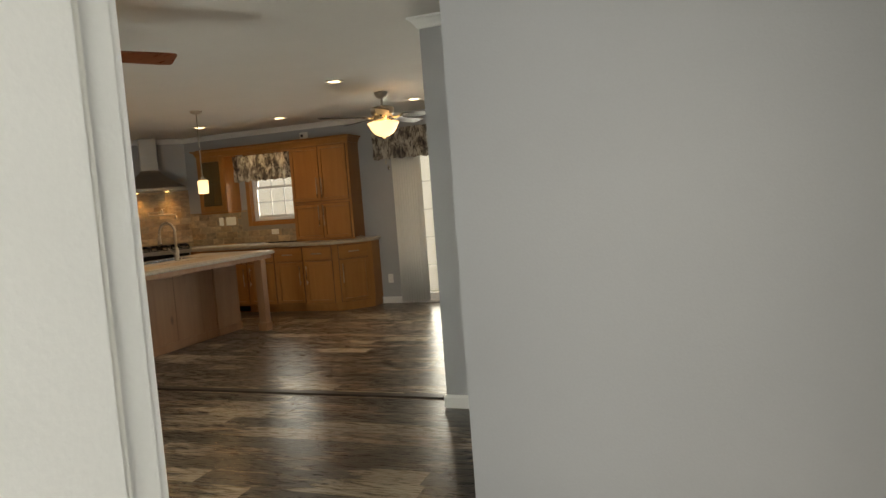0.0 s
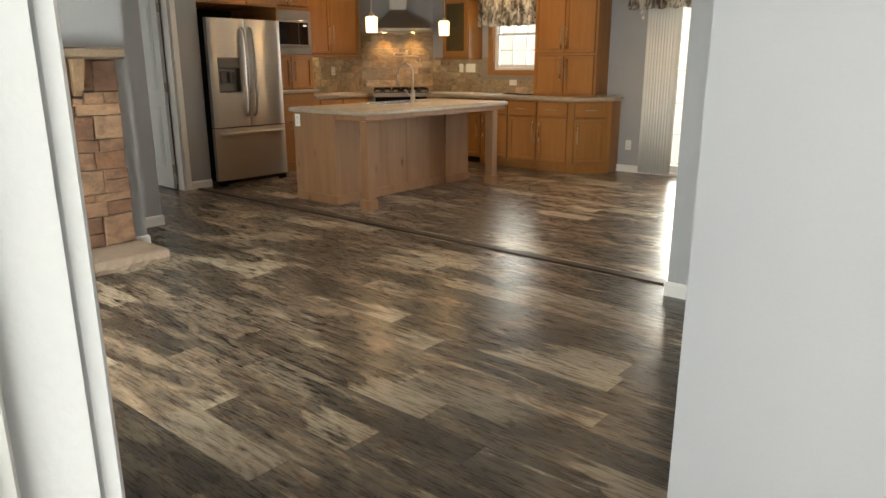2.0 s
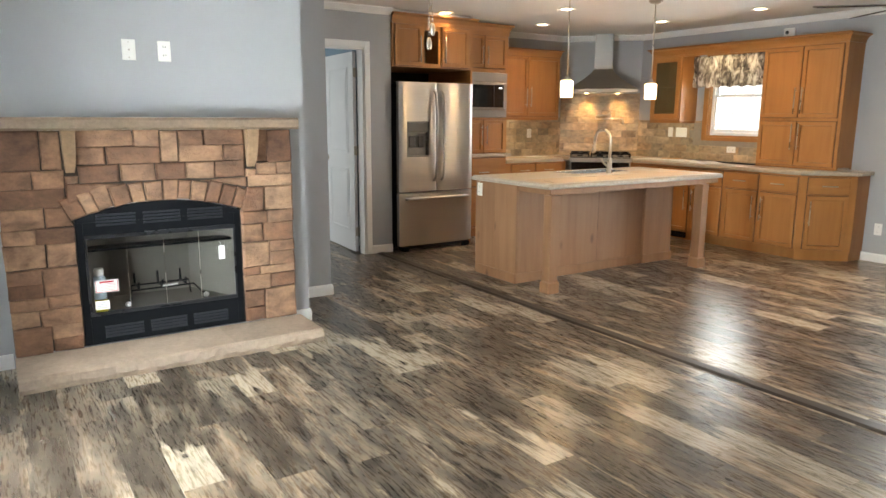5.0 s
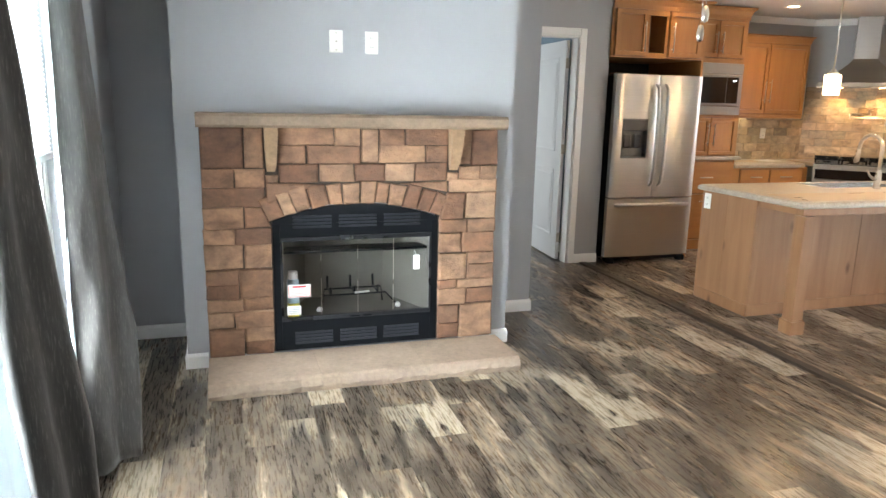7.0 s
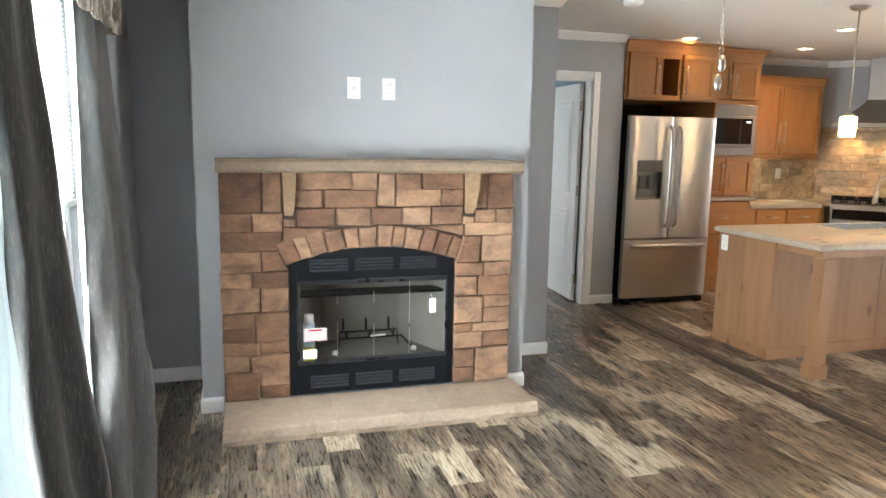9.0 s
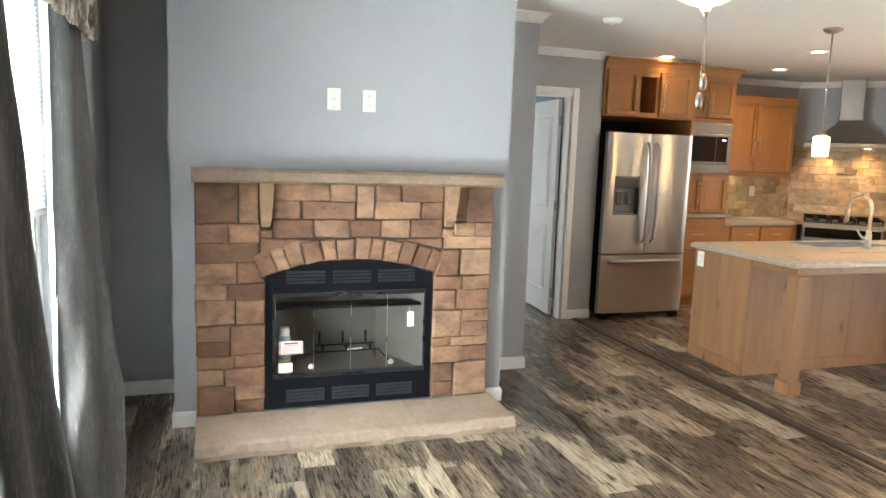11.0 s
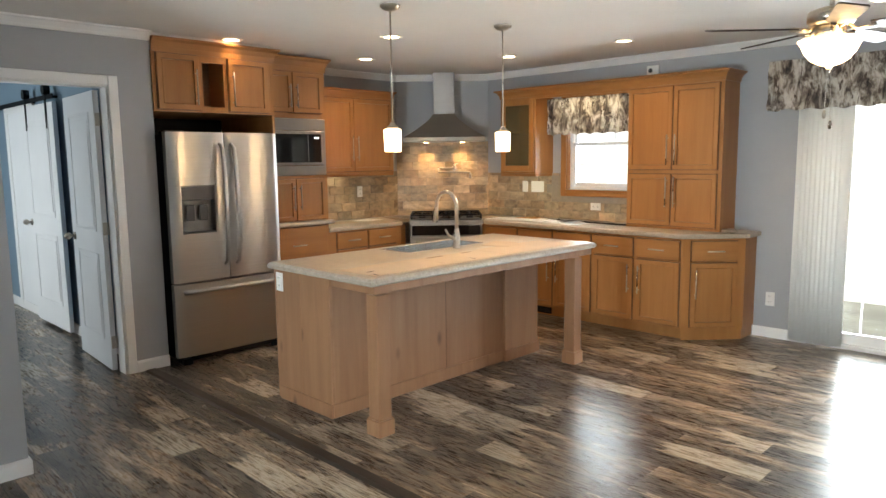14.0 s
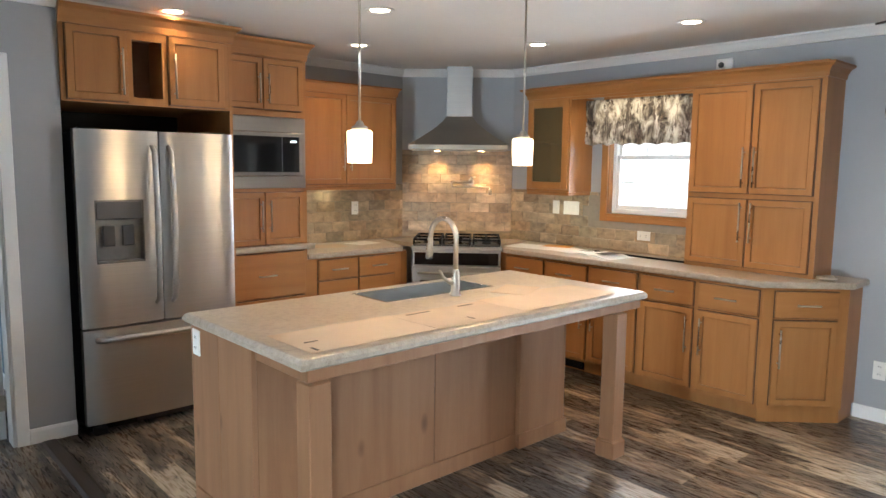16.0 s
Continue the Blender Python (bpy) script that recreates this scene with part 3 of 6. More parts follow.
# ---- windows ----
def window(name, x0, x1, y, z0, z1, side, label, wood_trim, bars):
    """side: +1 where the room lies towards +y of the wall's face y."""
    w = thing(name, pose((x0 + x1) / 2, y, z0), label, "window", kind="structure")
    h, a = z1 - z0, (x1 - x0) / 2
    dpt = -side * 0.10

    def bx(bm, xa, xb, ya, yb, za, zb, bev=0.003):
        box(bm, xa, xb, min(ya, yb), max(ya, yb), za, zb, bev)
    bm = bmesh.new()
    for xa, xb, za, zb in ((-a, -a + 0.035, 0, h), (a - 0.035, a, 0, h), (-a + 0.036, a - 0.036, 0, 0.035), (-a + 0.036, a - 0.036, h - 0.035, h)):
        bx(bm, xa, xb, dpt * 0.55, dpt * 1.2, za, zb)
    part("window_frame", bm, TRIM, w)
    for k, (za, zb, off) in enumerate(((0.036, h / 2 + 0.018, 0.6), (h / 2 - 0.018, h - 0.036, 0.9))):
        bm = bmesh.new()
        for xa, xb, zc, zd in ((-a + 0.037, -a + 0.07, za, zb), (a - 0.07, a - 0.037, za, zb), (-a + 0.071, a - 0.071, za, za + 0.035), (-a + 0.071, a - 0.071, zb - 0.035, zb)):
            bx(bm, xa, xb, dpt * off, dpt * (off + 0.25), zc, zd, 0.002)
        s = part("sash", bm, TRIM, w)
        bm = bmesh.new()
        bx(bm, -a + 0.071, a - 0.071, dpt * (off + 0.1), dpt * (off + 0.14), za + 0.035, zb - 0.035, 0)
        p = part("pane", bm, GLASS, s)
        p.visible_shadow = False
        if bars:
            bm = bmesh.new()
            for i in (1, 2):
                xm = -a + 0.07 + (2 * a - 0.14) * i / 3
                bx(bm, xm - 0.010, xm + 0.010, dpt * (off + 0.15), dpt * (off + 0.2), za + 0.035, zb - 0.035, 0)
            zm = (za + zb) / 2
            bx(bm, -a + 0.07, a - 0.07, dpt * (off + 0.15), dpt * (off + 0.2), zm - 0.010, zm + 0.010, 0)
            part("glazing_bar", bm, TRIM, s)
    if wood_trim:
        bm = bmesh.new()
        for xa, xb, za, zb in ((-a - 0.06, -a, -0.065, h + 0.06), (a, a + 0.06, -0.065, h + 0.06), (-a, a, h, h + 0.06)):
            bx(bm, xa, xb, side * 0.001, side * 0.02, za, zb, 0.003)
        part("casing", bm, MAPLE, w)
        bm = bmesh.new()
        bx(bm, -a, a, side * 0.022, -side * 0.05, -0.02, 0.0, 0.0)
        bx(bm, -a, a, side * 0.001, side * 0.018, -0.065, -0.021, 0.003)
        part("window_sill", bm, MAPLE_X, w)
        bm = bmesh.new()
        bx(bm, -a, -a + 0.008, side * 0.001, -side * 0.054, 0.001, h, 0)
        bx(bm, a - 0.008, a, side * 0.001, -side * 0.054, 0.001, h, 0)
        part("liner", bm, MAPLE, w)
    return w


window("window_1", WIN0, WIN1, FRONT, WINZ0, WINZ1, 1, "tall white double-hung window behind grey curtains", False, False)
window("window_2", KW0, KW1, BACK, KWZ0, KWZ1, -1, "kitchen window with maple trim and white sashes", True, True)


def patio_door():
    w = thing("window_3", pose(SL0, BACK, 0), "white sliding glass patio door with grilles", "patio door", kind="structure")
    W = SL1 - SL0
    part("door_frame", boxes((0, 0.04, 0.02, 0.13, 0, SLZ), (W - 0.04, W, 0.02, 0.13, 0, SLZ), (0.041, W - 0.041, 0.02, 0.13, SLZ - 0.05, SLZ), (0.041, W - 0.041, 0.0, 0.13, 0, 0.035), bev=0.003), TRIM, w)
    for k, (xa, xb, ya) in enumerate(((0.042, W / 2 + 0.03, 0.045), (W / 2 - 0.03, W - 0.042, 0.085))):
        s = part("sliding_panel", boxes((xa, xa + 0.06, ya, ya + 0.035, 0.036, SLZ - 0.052), (xb - 0.06, xb, ya, ya + 0.035, 0.036, SLZ - 0.052),
                 (xa + 0.061, xb - 0.061, ya, ya + 0.035, 0.036, 0.12), (xa + 0.061, xb - 0.061, ya, ya + 0.035, SLZ - 0.12, SLZ - 0.052), bev=0.003), TRIM, w)
        p = part("pane", boxes((xa + 0.06, xb - 0.06, ya + 0.012, ya + 0.018, 0.12, SLZ - 0.12)), GLASS, s)
        p.visible_shadow = False
        sp = []
        for i in (1, 2):
            xm = xa + 0.06 + (xb - xa - 0.12) * i / 3
            sp.append((xm - 0.007, xm + 0.007, ya + 0.02, ya + 0.028, 0.12, SLZ - 0.12))
        for i in range(1, 5):
            zm = 0.12 + (SLZ - 0.24) * i / 5
            sp.append((xa + 0.06, xb - 0.06, ya + 0.021, ya + 0.027, zm - 0.007, zm + 0.007))
        part("grille", boxes(*sp), TRIM, s)
    part("casing", boxes((-0.06, 0.0, -0.016, -0.001, 0.0, SLZ + 0.06), (W, W + 0.06, -0.016, -0.001, 0.0, SLZ + 0.06), (0.0, W, -0.016, -0.001, SLZ, SLZ + 0.06), bev=0.003), TRIM, w)


patio_door()


# ---- doors ----
def panel_door(name, m, w, h, label, knob_side, hinge=True, group=""):
    """A two-panel door; local x along its width, faces at y = 0 and 0.035."""
    d = thing(name, m, label, "door", group)
    bm = bmesh.new()
    box(bm, 0, w, 0, 0.035, 0.012, h)
    part("slab", bm, DOORW, d)
    for side, ys in ((-1, 0.0), (1, 0.035)):
        for za, zb in ((0.22, 0.86), (1.02, h - 0.14)):
            bm = bmesh.new()
            y0, y1 = (ys - 0.006, ys) if side < 0 else (ys, ys + 0.006)
            xa, xb = 0.13, w - 0.13
            for s in ((xa, xa + 0.022, za, zb), (xb - 0.022, xb, za, zb), (xa + 0.022, xb - 0.022, za, za + 0.022), (xa + 0.022, xb - 0.022, zb - 0.022, zb)):
                box(bm, s[0], s[1], y0, y1, s[2], s[3], 0.0028)
            part("panel_moulding", bm, DOORW, d)
            bm = bmesh.new()
            box(bm, xa + 0.05, xb - 0.05, y0 + 0.001 * side, y1 - 0.001 * side, za + 0.05, zb - 0.05, 0.002)
            part("raised_panel", bm, DOORW, d)
    if knob_side is not None:
        kx = 0.06 if knob_side == 0 else w - 0.06
        bm = bmesh.new()
        for s in (-1, 1):
            yb = 0.0 if s < 0 else 0.035
            rod(bm, (kx, yb, 0.95), (kx, yb + s * 0.008, 0.95), 0.031, seg=20)
            rod(bm, (kx, yb + s * 0.008, 0.95), (kx, yb + s * 0.035, 0.95), 0.011)
            bmesh.ops.create_uvsphere(bm, u_segments=16, v_segments=10, radius=0.027, matrix=Matrix.Translation((kx, yb + s * 0.052, 0.95)))
        part("door_knob", bm, NICKEL, d, "brushed nickel door knob", True)
    if hinge:
        for z in (0.22, 1.05, 1.82):
            bm = bmesh.new()
            rod(bm, (-0.008, -0.008, z - 0.045), (-0.008, -0.008, z + 0.045), 0.007)
            box(bm, -0.004, 0.0, 0.0, 0.03, z - 0.045, z + 0.045)
            part("hinge", bm, NICKEL, d, "brushed nickel hinge")
    return d


# local x runs from the hinge along world -x: the door stands open into the bedroom
panel_door("bedroom_door", pose(DOOR_WALL - 0.135, DR1 - 0.025, 0.0, 0, 0, 176.5), 0.80, 2.02, "white two-panel door standing open into the bedroom", 1)
d2 = thing("door_2", pose(DOOR_WALL, 0, 0), "white door frame of the bedroom doorway", "door frame", kind="structure")
part("jamb", boxes((-0.125, 0.0, DR0 - 0.001, DR0 + 0.018, 0, DRZ), (-0.125, 0.0, DR1 - 0.018, DR1 + 0.001, 0, DRZ), (-0.125, 0.0, DR0 + 0.018, DR1 - 0.018, DRZ - 0.018, DRZ + 0.001)), TRIM, d2)
part("casing", boxes((0.001, 0.017, DR0 - 0.057, DR0 + 0.004, 0, DRZ + 0.06), (0.001, 0.017, DR1 - 0.004, DR1 + 0.060, 0, DRZ + 0.06), (0.001, 0.017, DR0 + 0.005, DR1 - 0.005, DRZ - 0.004, DRZ + 0.06), bev=0.004), TRIM, d2)

barn = panel_door("barn_door", pose(-8.86, 4.665, 0.02), 0.92, 2.02, "white two-panel barn door hanging from a black rail", 0, False)
for x in (0.16, 0.76):
    bm = bmesh.new()
    box(bm, x - 0.02, x + 0.02, -0.008, -0.002, 1.80, 2.13, 0.001)
    rod(bm, (x, -0.02, 2.13), (x, 0.03, 2.13), 0.045, seg=20)
    part("hanger", bm, BLACK_METAL, barn, "black metal strap and roller")
rail = thing("barn_door_rail", pose(-9.0, 4.70, 2.09), "black flat steel barn door rail", "rail")
part("bar", boxes((-0.95, 1.05, -0.025, -0.015, -0.02, 0.02), bev=0.001), BLACK_METAL, rail)
for x in (-0.85, -0.3, 0.3, 0.95):
    bm = bmesh.new()
    rod(bm, (x, -0.015, 0), (x, 0.045, 0), 0.012)
    part("standoff", bm, BLACK_METAL, rail)
c3 = thing("door_3", pose(-9.3, 4.745, 0), "white trimmed doorway beside the barn door", "door frame", kind="structure")
part("casing", boxes((-0.42, -0.33, -0.02, -0.001, 0, 2.10), (0.49, 0.58, -0.02, -0.001, 0, 2.10), (-0.33, 0.49, -0.02, -0.001, 2.02, 2.10), bev=0.003), TRIM, c3)
part("door_leaf", boxes((-0.33, 0.49, -0.008, -0.001, 0.012, 2.02)), DOORW, c3)


# ---- kitchen cabinets ----
def shaker(parent, x0, x1, z0, z1, handle=None, name="door", mat=None, rail=0.052, y=-0.021):
    """A recessed-panel front over the carcass; handle: 'l', 'r' (upright), 'c' (level) or None, with a height fraction."""
    bm = bmesh.new()
    box(bm, x0, x1, y, y + 0.0155, z0, z1)
    f = min(bm.faces, key=lambda q: q.calc_center_median().y)
    if rail:
        bmesh.ops.inset_region(bm, faces=[f], thickness=rail, depth=0.0)
        bmesh.ops.inset_region(bm, faces=[f], thickness=0.002, depth=-0.0145)
        bmesh.ops.inset_region(bm, faces=[f], thickness=0.004, depth=0.0)
        bmesh.ops.inset_region(bm, faces=[f], thickness=0.003, depth=0.005)
    es = [e for e in bm.edges if all(abs(v.co.y - y) < 1e-5 and (abs(v.co.x - x0) < 1e-5 or abs(v.co.x - x1) < 1e-5 or abs(v.co.z - z0) < 1e-5 or abs(v.co.z - z1) < 1e-5) for v in e.verts)]
    es = [e for e in es if abs(e.calc_length() - (x1 - x0)) < 1e-4 or abs(e.calc_length() - (z1 - z0)) < 1e-4]
    bmesh.ops.bevel(bm, geom=es, offset=0.003, segments=2, affect="EDGES", profile=0.5)
    d = part(name, bm, mat or (MAPLE if name == "door" else MAPLE_X), parent)
    # oversized dark plate draws the shadow line round the front
    part("edge_shade", boxes((x0 - 0.005, x1 + 0.005, y + 0.0157, -0.0005, z0 - 0.005, z1 + 0.005)), SHADE_JOINT, d, "dark plate painted as the shadow line round a front")
    if handle:
        kind, frac, length = handle
        bm = bmesh.new()
        yo = y - 0.03
        if kind == "c":
            xm, zm = (x0 + x1) / 2, z0 + (z1 - z0) * frac
            a, b = (xm - length / 2, yo, zm), (xm + length / 2, yo, zm)
            posts = [(xm - length * 0.38, zm), (xm + length * 0.38, zm)]
        else:
            xm = x0 + 0.03 if kind == "l" else x1 - 0.03
            zm = z0 + (z1 - z0) * frac
            a, b = (xm, yo, zm - length / 2), (xm, yo, zm + length / 2)
            posts = [(xm, zm - length * 0.38), (xm, zm + length * 0.38)]
        rod(bm, a, b, 0.0055, seg=10)
        for px, pz in posts:
            rod(bm, (px, yo, pz), (px, y + 0.001, pz), 0.004, seg=8)
        part("handle", bm, NICKEL, d, "brushed nickel bar handle", True)
    return d


def cab(name, m, label, group="kitchen cabinets"):
    return thing(name, m, label, "cabinet", group)


def crown_run(parent, path, z, h, outx, mat=MAPLE_X):
    bm = bmesh.new()
    moulding(bm, path, [(0.0, z), (0.008, z), (0.012, z + h * 0.35), (outx * 0.55, z + h * 0.7), (outx, z + h * 0.86), (outx, z + h), (0.0, z + h)], -1)
    part("crown", bm, mat, parent)


def at_left(x, y, z=0.0):
    return pose(x, y, z, 0, 0, 90)


# over the fridge
fx = -6.40
c = cab("fridge_cabinet", at_left(fx, 4.885), "honey maple cabinet with open cubby over the fridge")
W = 0.985
D = fx - LEFT
for nm, bx in (("side", (0.0, 0.022, 0, D, 1.885, 2.31)), ("side", (W - 0.022, W, 0, D, 1.885, 2.31)), ("bottom", (0.022, W - 0.022, 0, D, 1.885, 1.905)), ("top", (0.022, W - 0.022, 0, D, 2.29, 2.31))):
    part(nm, boxes(bx), MAPLE, c)
part("cubby", boxes((0.335, 0.353, 0.0, D - 0.02, 1.905, 2.29), (0.575, 0.593, 0.0, D - 0.02, 1.905, 2.29), (0.022, W - 0.022, D - 0.02, D, 1.905, 2.29), (0.353, 0.38, 0, 0.02, 1.905, 2.29), (0.55, 0.575, 0, 0.02, 1.905, 2.29),
     (0.38, 0.55, 0, 0.02, 2.255, 2.29), (0.38, 0.55, 0, 0.02, 1.905, 1.93)), MAPLE, c)
part("stile", boxes((0.022, 0.036, 0.0, 0.02, 1.906, 2.289)), MAPLE, c)
part("stile", boxes((W - 0.075, W - 0.023, 0.0, 0.02, 1.906, 2.289)), MAPLE, c)
part("cubby_back", boxes((0.354, 0.574, 0.28, 0.29, 1.906, 2.289)), INSIDE, c)
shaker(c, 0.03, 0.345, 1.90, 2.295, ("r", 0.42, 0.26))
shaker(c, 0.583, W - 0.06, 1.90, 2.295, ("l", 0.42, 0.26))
part("side_panel", boxes((W - 0.02, W, 0.001, D, 0.0, 1.884)), MAPLE, c)
# near-black panels: the shade of the fridge gap put into their colour
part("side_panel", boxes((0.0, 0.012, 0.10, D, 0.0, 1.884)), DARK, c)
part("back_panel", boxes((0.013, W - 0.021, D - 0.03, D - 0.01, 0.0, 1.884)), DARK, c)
crown_run(c, [(0.0, 0.0), (W, 0.0), (W, 0.25)], 2.305, 0.10, 0.05)
part("top_filler", boxes((0.0, W, 0.03, 0.05, 2.4055, CEIL - 0.001)), CEILING, c)

# tall unit with microwave
tx = -6.68
c = cab("microwave_cabinet", at_left(tx, 5.872), "tall honey maple cabinet holding the microwave")
W, D = 0.70, tx - LEFT
part("body", boxes((0.0, 0.02, 0, D, 0.09, 2.30), (W - 0.02, W, 0, D, 0.09, 2.30), (0.02, W - 0.02, 0, D, 2.28, 2.30), (0.02, W - 0.02, 0.0, D, 1.89, 1.93), (0.02, W - 0.02, 0.0, D, 1.36, 1.385),
     (0.02, W - 0.02, 0.0, D, 0.09, 0.11), (0.02, W - 0.02, D - 0.02, D, 0.11, 2.28), (0.02, 0.05, 0, 0.02, 0.11, 2.28), (W - 0.05, W - 0.02, 0, 0.02, 0.11, 2.28),
     (0.0, W, 0.05, D, 0.0, 0.09), (0.02, W - 0.02, 0.02, 0.04, 0.11, 1.36)), MAPLE, c)
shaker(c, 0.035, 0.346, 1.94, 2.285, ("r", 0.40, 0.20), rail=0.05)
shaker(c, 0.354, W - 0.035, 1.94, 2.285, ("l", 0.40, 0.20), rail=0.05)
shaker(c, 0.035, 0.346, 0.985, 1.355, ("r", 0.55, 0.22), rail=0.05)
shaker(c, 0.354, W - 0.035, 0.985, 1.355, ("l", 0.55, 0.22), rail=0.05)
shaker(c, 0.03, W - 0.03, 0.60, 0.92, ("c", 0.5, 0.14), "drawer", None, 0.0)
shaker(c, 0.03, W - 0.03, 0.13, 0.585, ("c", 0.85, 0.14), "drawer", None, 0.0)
part("shelf_top", boxes((-0.0, W + 0.035, -0.06, 0.03, 0.935, 0.972), bev=0.008), COUNTER, c, "speckled laminate ledge")
crown_run(c, [(0.0, 0.0), (W, 0.0), (W, D)], 2.30, 0.12, 0.05)

mw = thing("microwave", at_left(tx, 5.872 + 0.02, 1.386), "stainless steel built-in microwave with black window", "microwave")
part("trim_frame", boxes((0.0, 0.66, -0.022, 0.0, 0.395, 0.50), (0.0, 0.66, -0.022, 0.0, 0.0, 0.085), (0.0, 0.035, -0.022, 0.0, 0.085, 0.395), (0.625, 0.66, -0.022, 0.0, 0.085, 0.395), bev=0.004), RANGE_STEEL, mw)
part("body", boxes((0.04, 0.62, 0.0, 0.40, 0.09, 0.39)), DARK, mw)
dd = part("door", boxes((0.037, 0.623, -0.034, -0.001, 0.088, 0.392), bev=0.006), RANGE_STEEL, mw)
part("window", boxes((0.062, 0.46, -0.037, -0.033, 0.115, 0.365), bev=0.001), BLACK_GLASS, dd)
part("control_panel", boxes((0.465, 0.60, -0.037, -0.033, 0.115, 0.365), bev=0.001), BLACK_GLASS, mw)
part("clock", boxes((0.53, 0.575, -0.0385, -0.037, 0.325, 0.34)), glow("clock_lit", (0.8, 0.95, 1.0), 1.5), mw)

# upper, left of the hood
c = cab("wall_cabinet", at_left(UPPER_X, 6.575, 1.385), "honey maple double-door wall cabinet")
W, D = 1.06, UPPER_X - LEFT
part("body", boxes((0, W, 0.0, D, 0.0, 0.755)), MAPLE, c)
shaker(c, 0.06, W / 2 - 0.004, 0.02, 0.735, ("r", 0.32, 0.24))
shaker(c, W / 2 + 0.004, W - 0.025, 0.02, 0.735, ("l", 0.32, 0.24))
part("light_rail", boxes((0, W, 0.0, 0.02, -0.03, -0.001), (W - 0.02, W, 0.021, D, -0.03, -0.001), bev=0.004), MAPLE_X, c)
crown_run(c, [(0.0, 0.0), (W, 0.0), (W, D)], 0.755, 0.075, 0.035)

# left base run
c = cab("base_cabinet", at_left(BASE_X, 6.575), "honey maple base cabinet with two drawer stacks")
W, D = 0.90, BASE_X - LEFT
part("body", boxes((0, W, 0.0, D, 0.09, 0.845), (0, W, 0.06, D, 0.0, 0.09)), MAPLE, c)
for x0, x1 in ((0.09, 0.45), (0.47, 0.83)):
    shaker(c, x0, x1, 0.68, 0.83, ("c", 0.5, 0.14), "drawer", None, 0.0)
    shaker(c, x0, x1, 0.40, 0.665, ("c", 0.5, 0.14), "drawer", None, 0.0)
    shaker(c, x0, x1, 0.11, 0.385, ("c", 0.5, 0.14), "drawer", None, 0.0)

# corner filler panels beside the cooker
fl = cab("corner_base", pose(0, 0, 0), "honey maple panels closing the corner behind the cooker")
bm = bmesh.new()
prism(bm, [(LEFT + 0.001, 7.476), (BASE_X, 7.476), (BASE_X - 0.02, 7.56), (LEFT + 0.001, 7.75)], 0.09, 0.845)
part("panel", bm, MAPLE, fl)
bm = bmesh.new()
prism(bm, [(-6.066, BACK - 0.001), (-6.066, BASE_Y), (-6.15, BASE_Y + 0.02), (-6.35, BACK - 0.001)], 0.09, 0.845)
part("panel", bm, MAPLE, fl)

# right base run: five drawer-and-door units
edges = [-6.065, -5.64, -5.215, -4.79, -4.365, -3.94]
for i, (x0, x1) in enumerate(zip(edges, edges[1:])):
    c = cab("base_cabinet", pose(x0, BASE_Y, 0), "honey maple base cabinet, one drawer over one door")
    W, D = x1 - x0, BACK - BASE_Y
    part("body", boxes((0, W, 0.0, D, 0.09, 0.845), (0, W, 0.06, D, 0.0, 0.09)), MAPLE, c)
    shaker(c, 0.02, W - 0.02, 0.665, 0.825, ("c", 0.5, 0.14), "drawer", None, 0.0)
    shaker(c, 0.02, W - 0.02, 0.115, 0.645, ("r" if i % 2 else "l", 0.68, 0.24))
# black vent in the plinth under the second unit
tv = thing("toe_kick_vent", pose(-5.43, BASE_Y + 0.06, 0.012), "black slotted vent in the cabinet plinth", "vent")
part("frame", boxes((-0.15, 0.15, -0.006, -0.0005, 0.0, 0.012), (-0.15, 0.15, -0.006, -0.0005, 0.06, 0.072), (-0.15, -0.138, -0.006, -0.0005, 0.012, 0.06), (0.138, 0.15, -0.006, -0.0005, 0.012, 0.06)), BLACK_METAL, tv)
for k in range(4):
    part("slat", boxes((-0.138, 0.138, -0.005, -0.001, 0.016 + k * 0.011, 0.021 + k * 0.011)), BLACK_METAL, tv)
part("backing", boxes((-0.138, 0.138, -0.0009, -0.0003, 0.012, 0.06)), DARK, tv)
# angled end unit
ex, ey = -3.94, BASE_Y
fxx, fyy = -3.58, 8.47
c = cab("end_cabinet", pose(ex, ey, 0), "honey maple base cabinet with a slanted narrow front")
D = BACK - ey
bm = bmesh.new()
ends = [(0.0, 0.0), (fxx - ex, fyy - ey), (fxx - ex, D), (0.0, D)]
prism(bm, ends, 0.09, 0.845)
prism(bm, [(0.0, 0.012), (fxx - ex - 0.012, fyy - ey + 0.004), (fxx - ex - 0.012, D), (0.0, D)], 0.0, 0.0899)
part("body", bm, MAPLE, c)
ang = math.degrees(math.atan2(fyy - ey, fxx - ex))
LEN = math.hypot(fxx - ex, fyy - ey)


def slanted(fn, *a, **k):
    before = set(bpy.data.objects)
    fn(c, *a, **k)
    for o in set(bpy.data.objects) - before:
        if o.parent == c:
            o.matrix_basis = pose(0, 0, 0, 0, 0, ang)


slanted(shaker, 0.07, LEN - 0.07, 0.665, 0.825, ("c", 0.5, 0.14), "drawer", None, 0.0)
slanted(shaker, 0.07, LEN - 0.07, 0.115, 0.645, ("l", 0.68, 0.24))

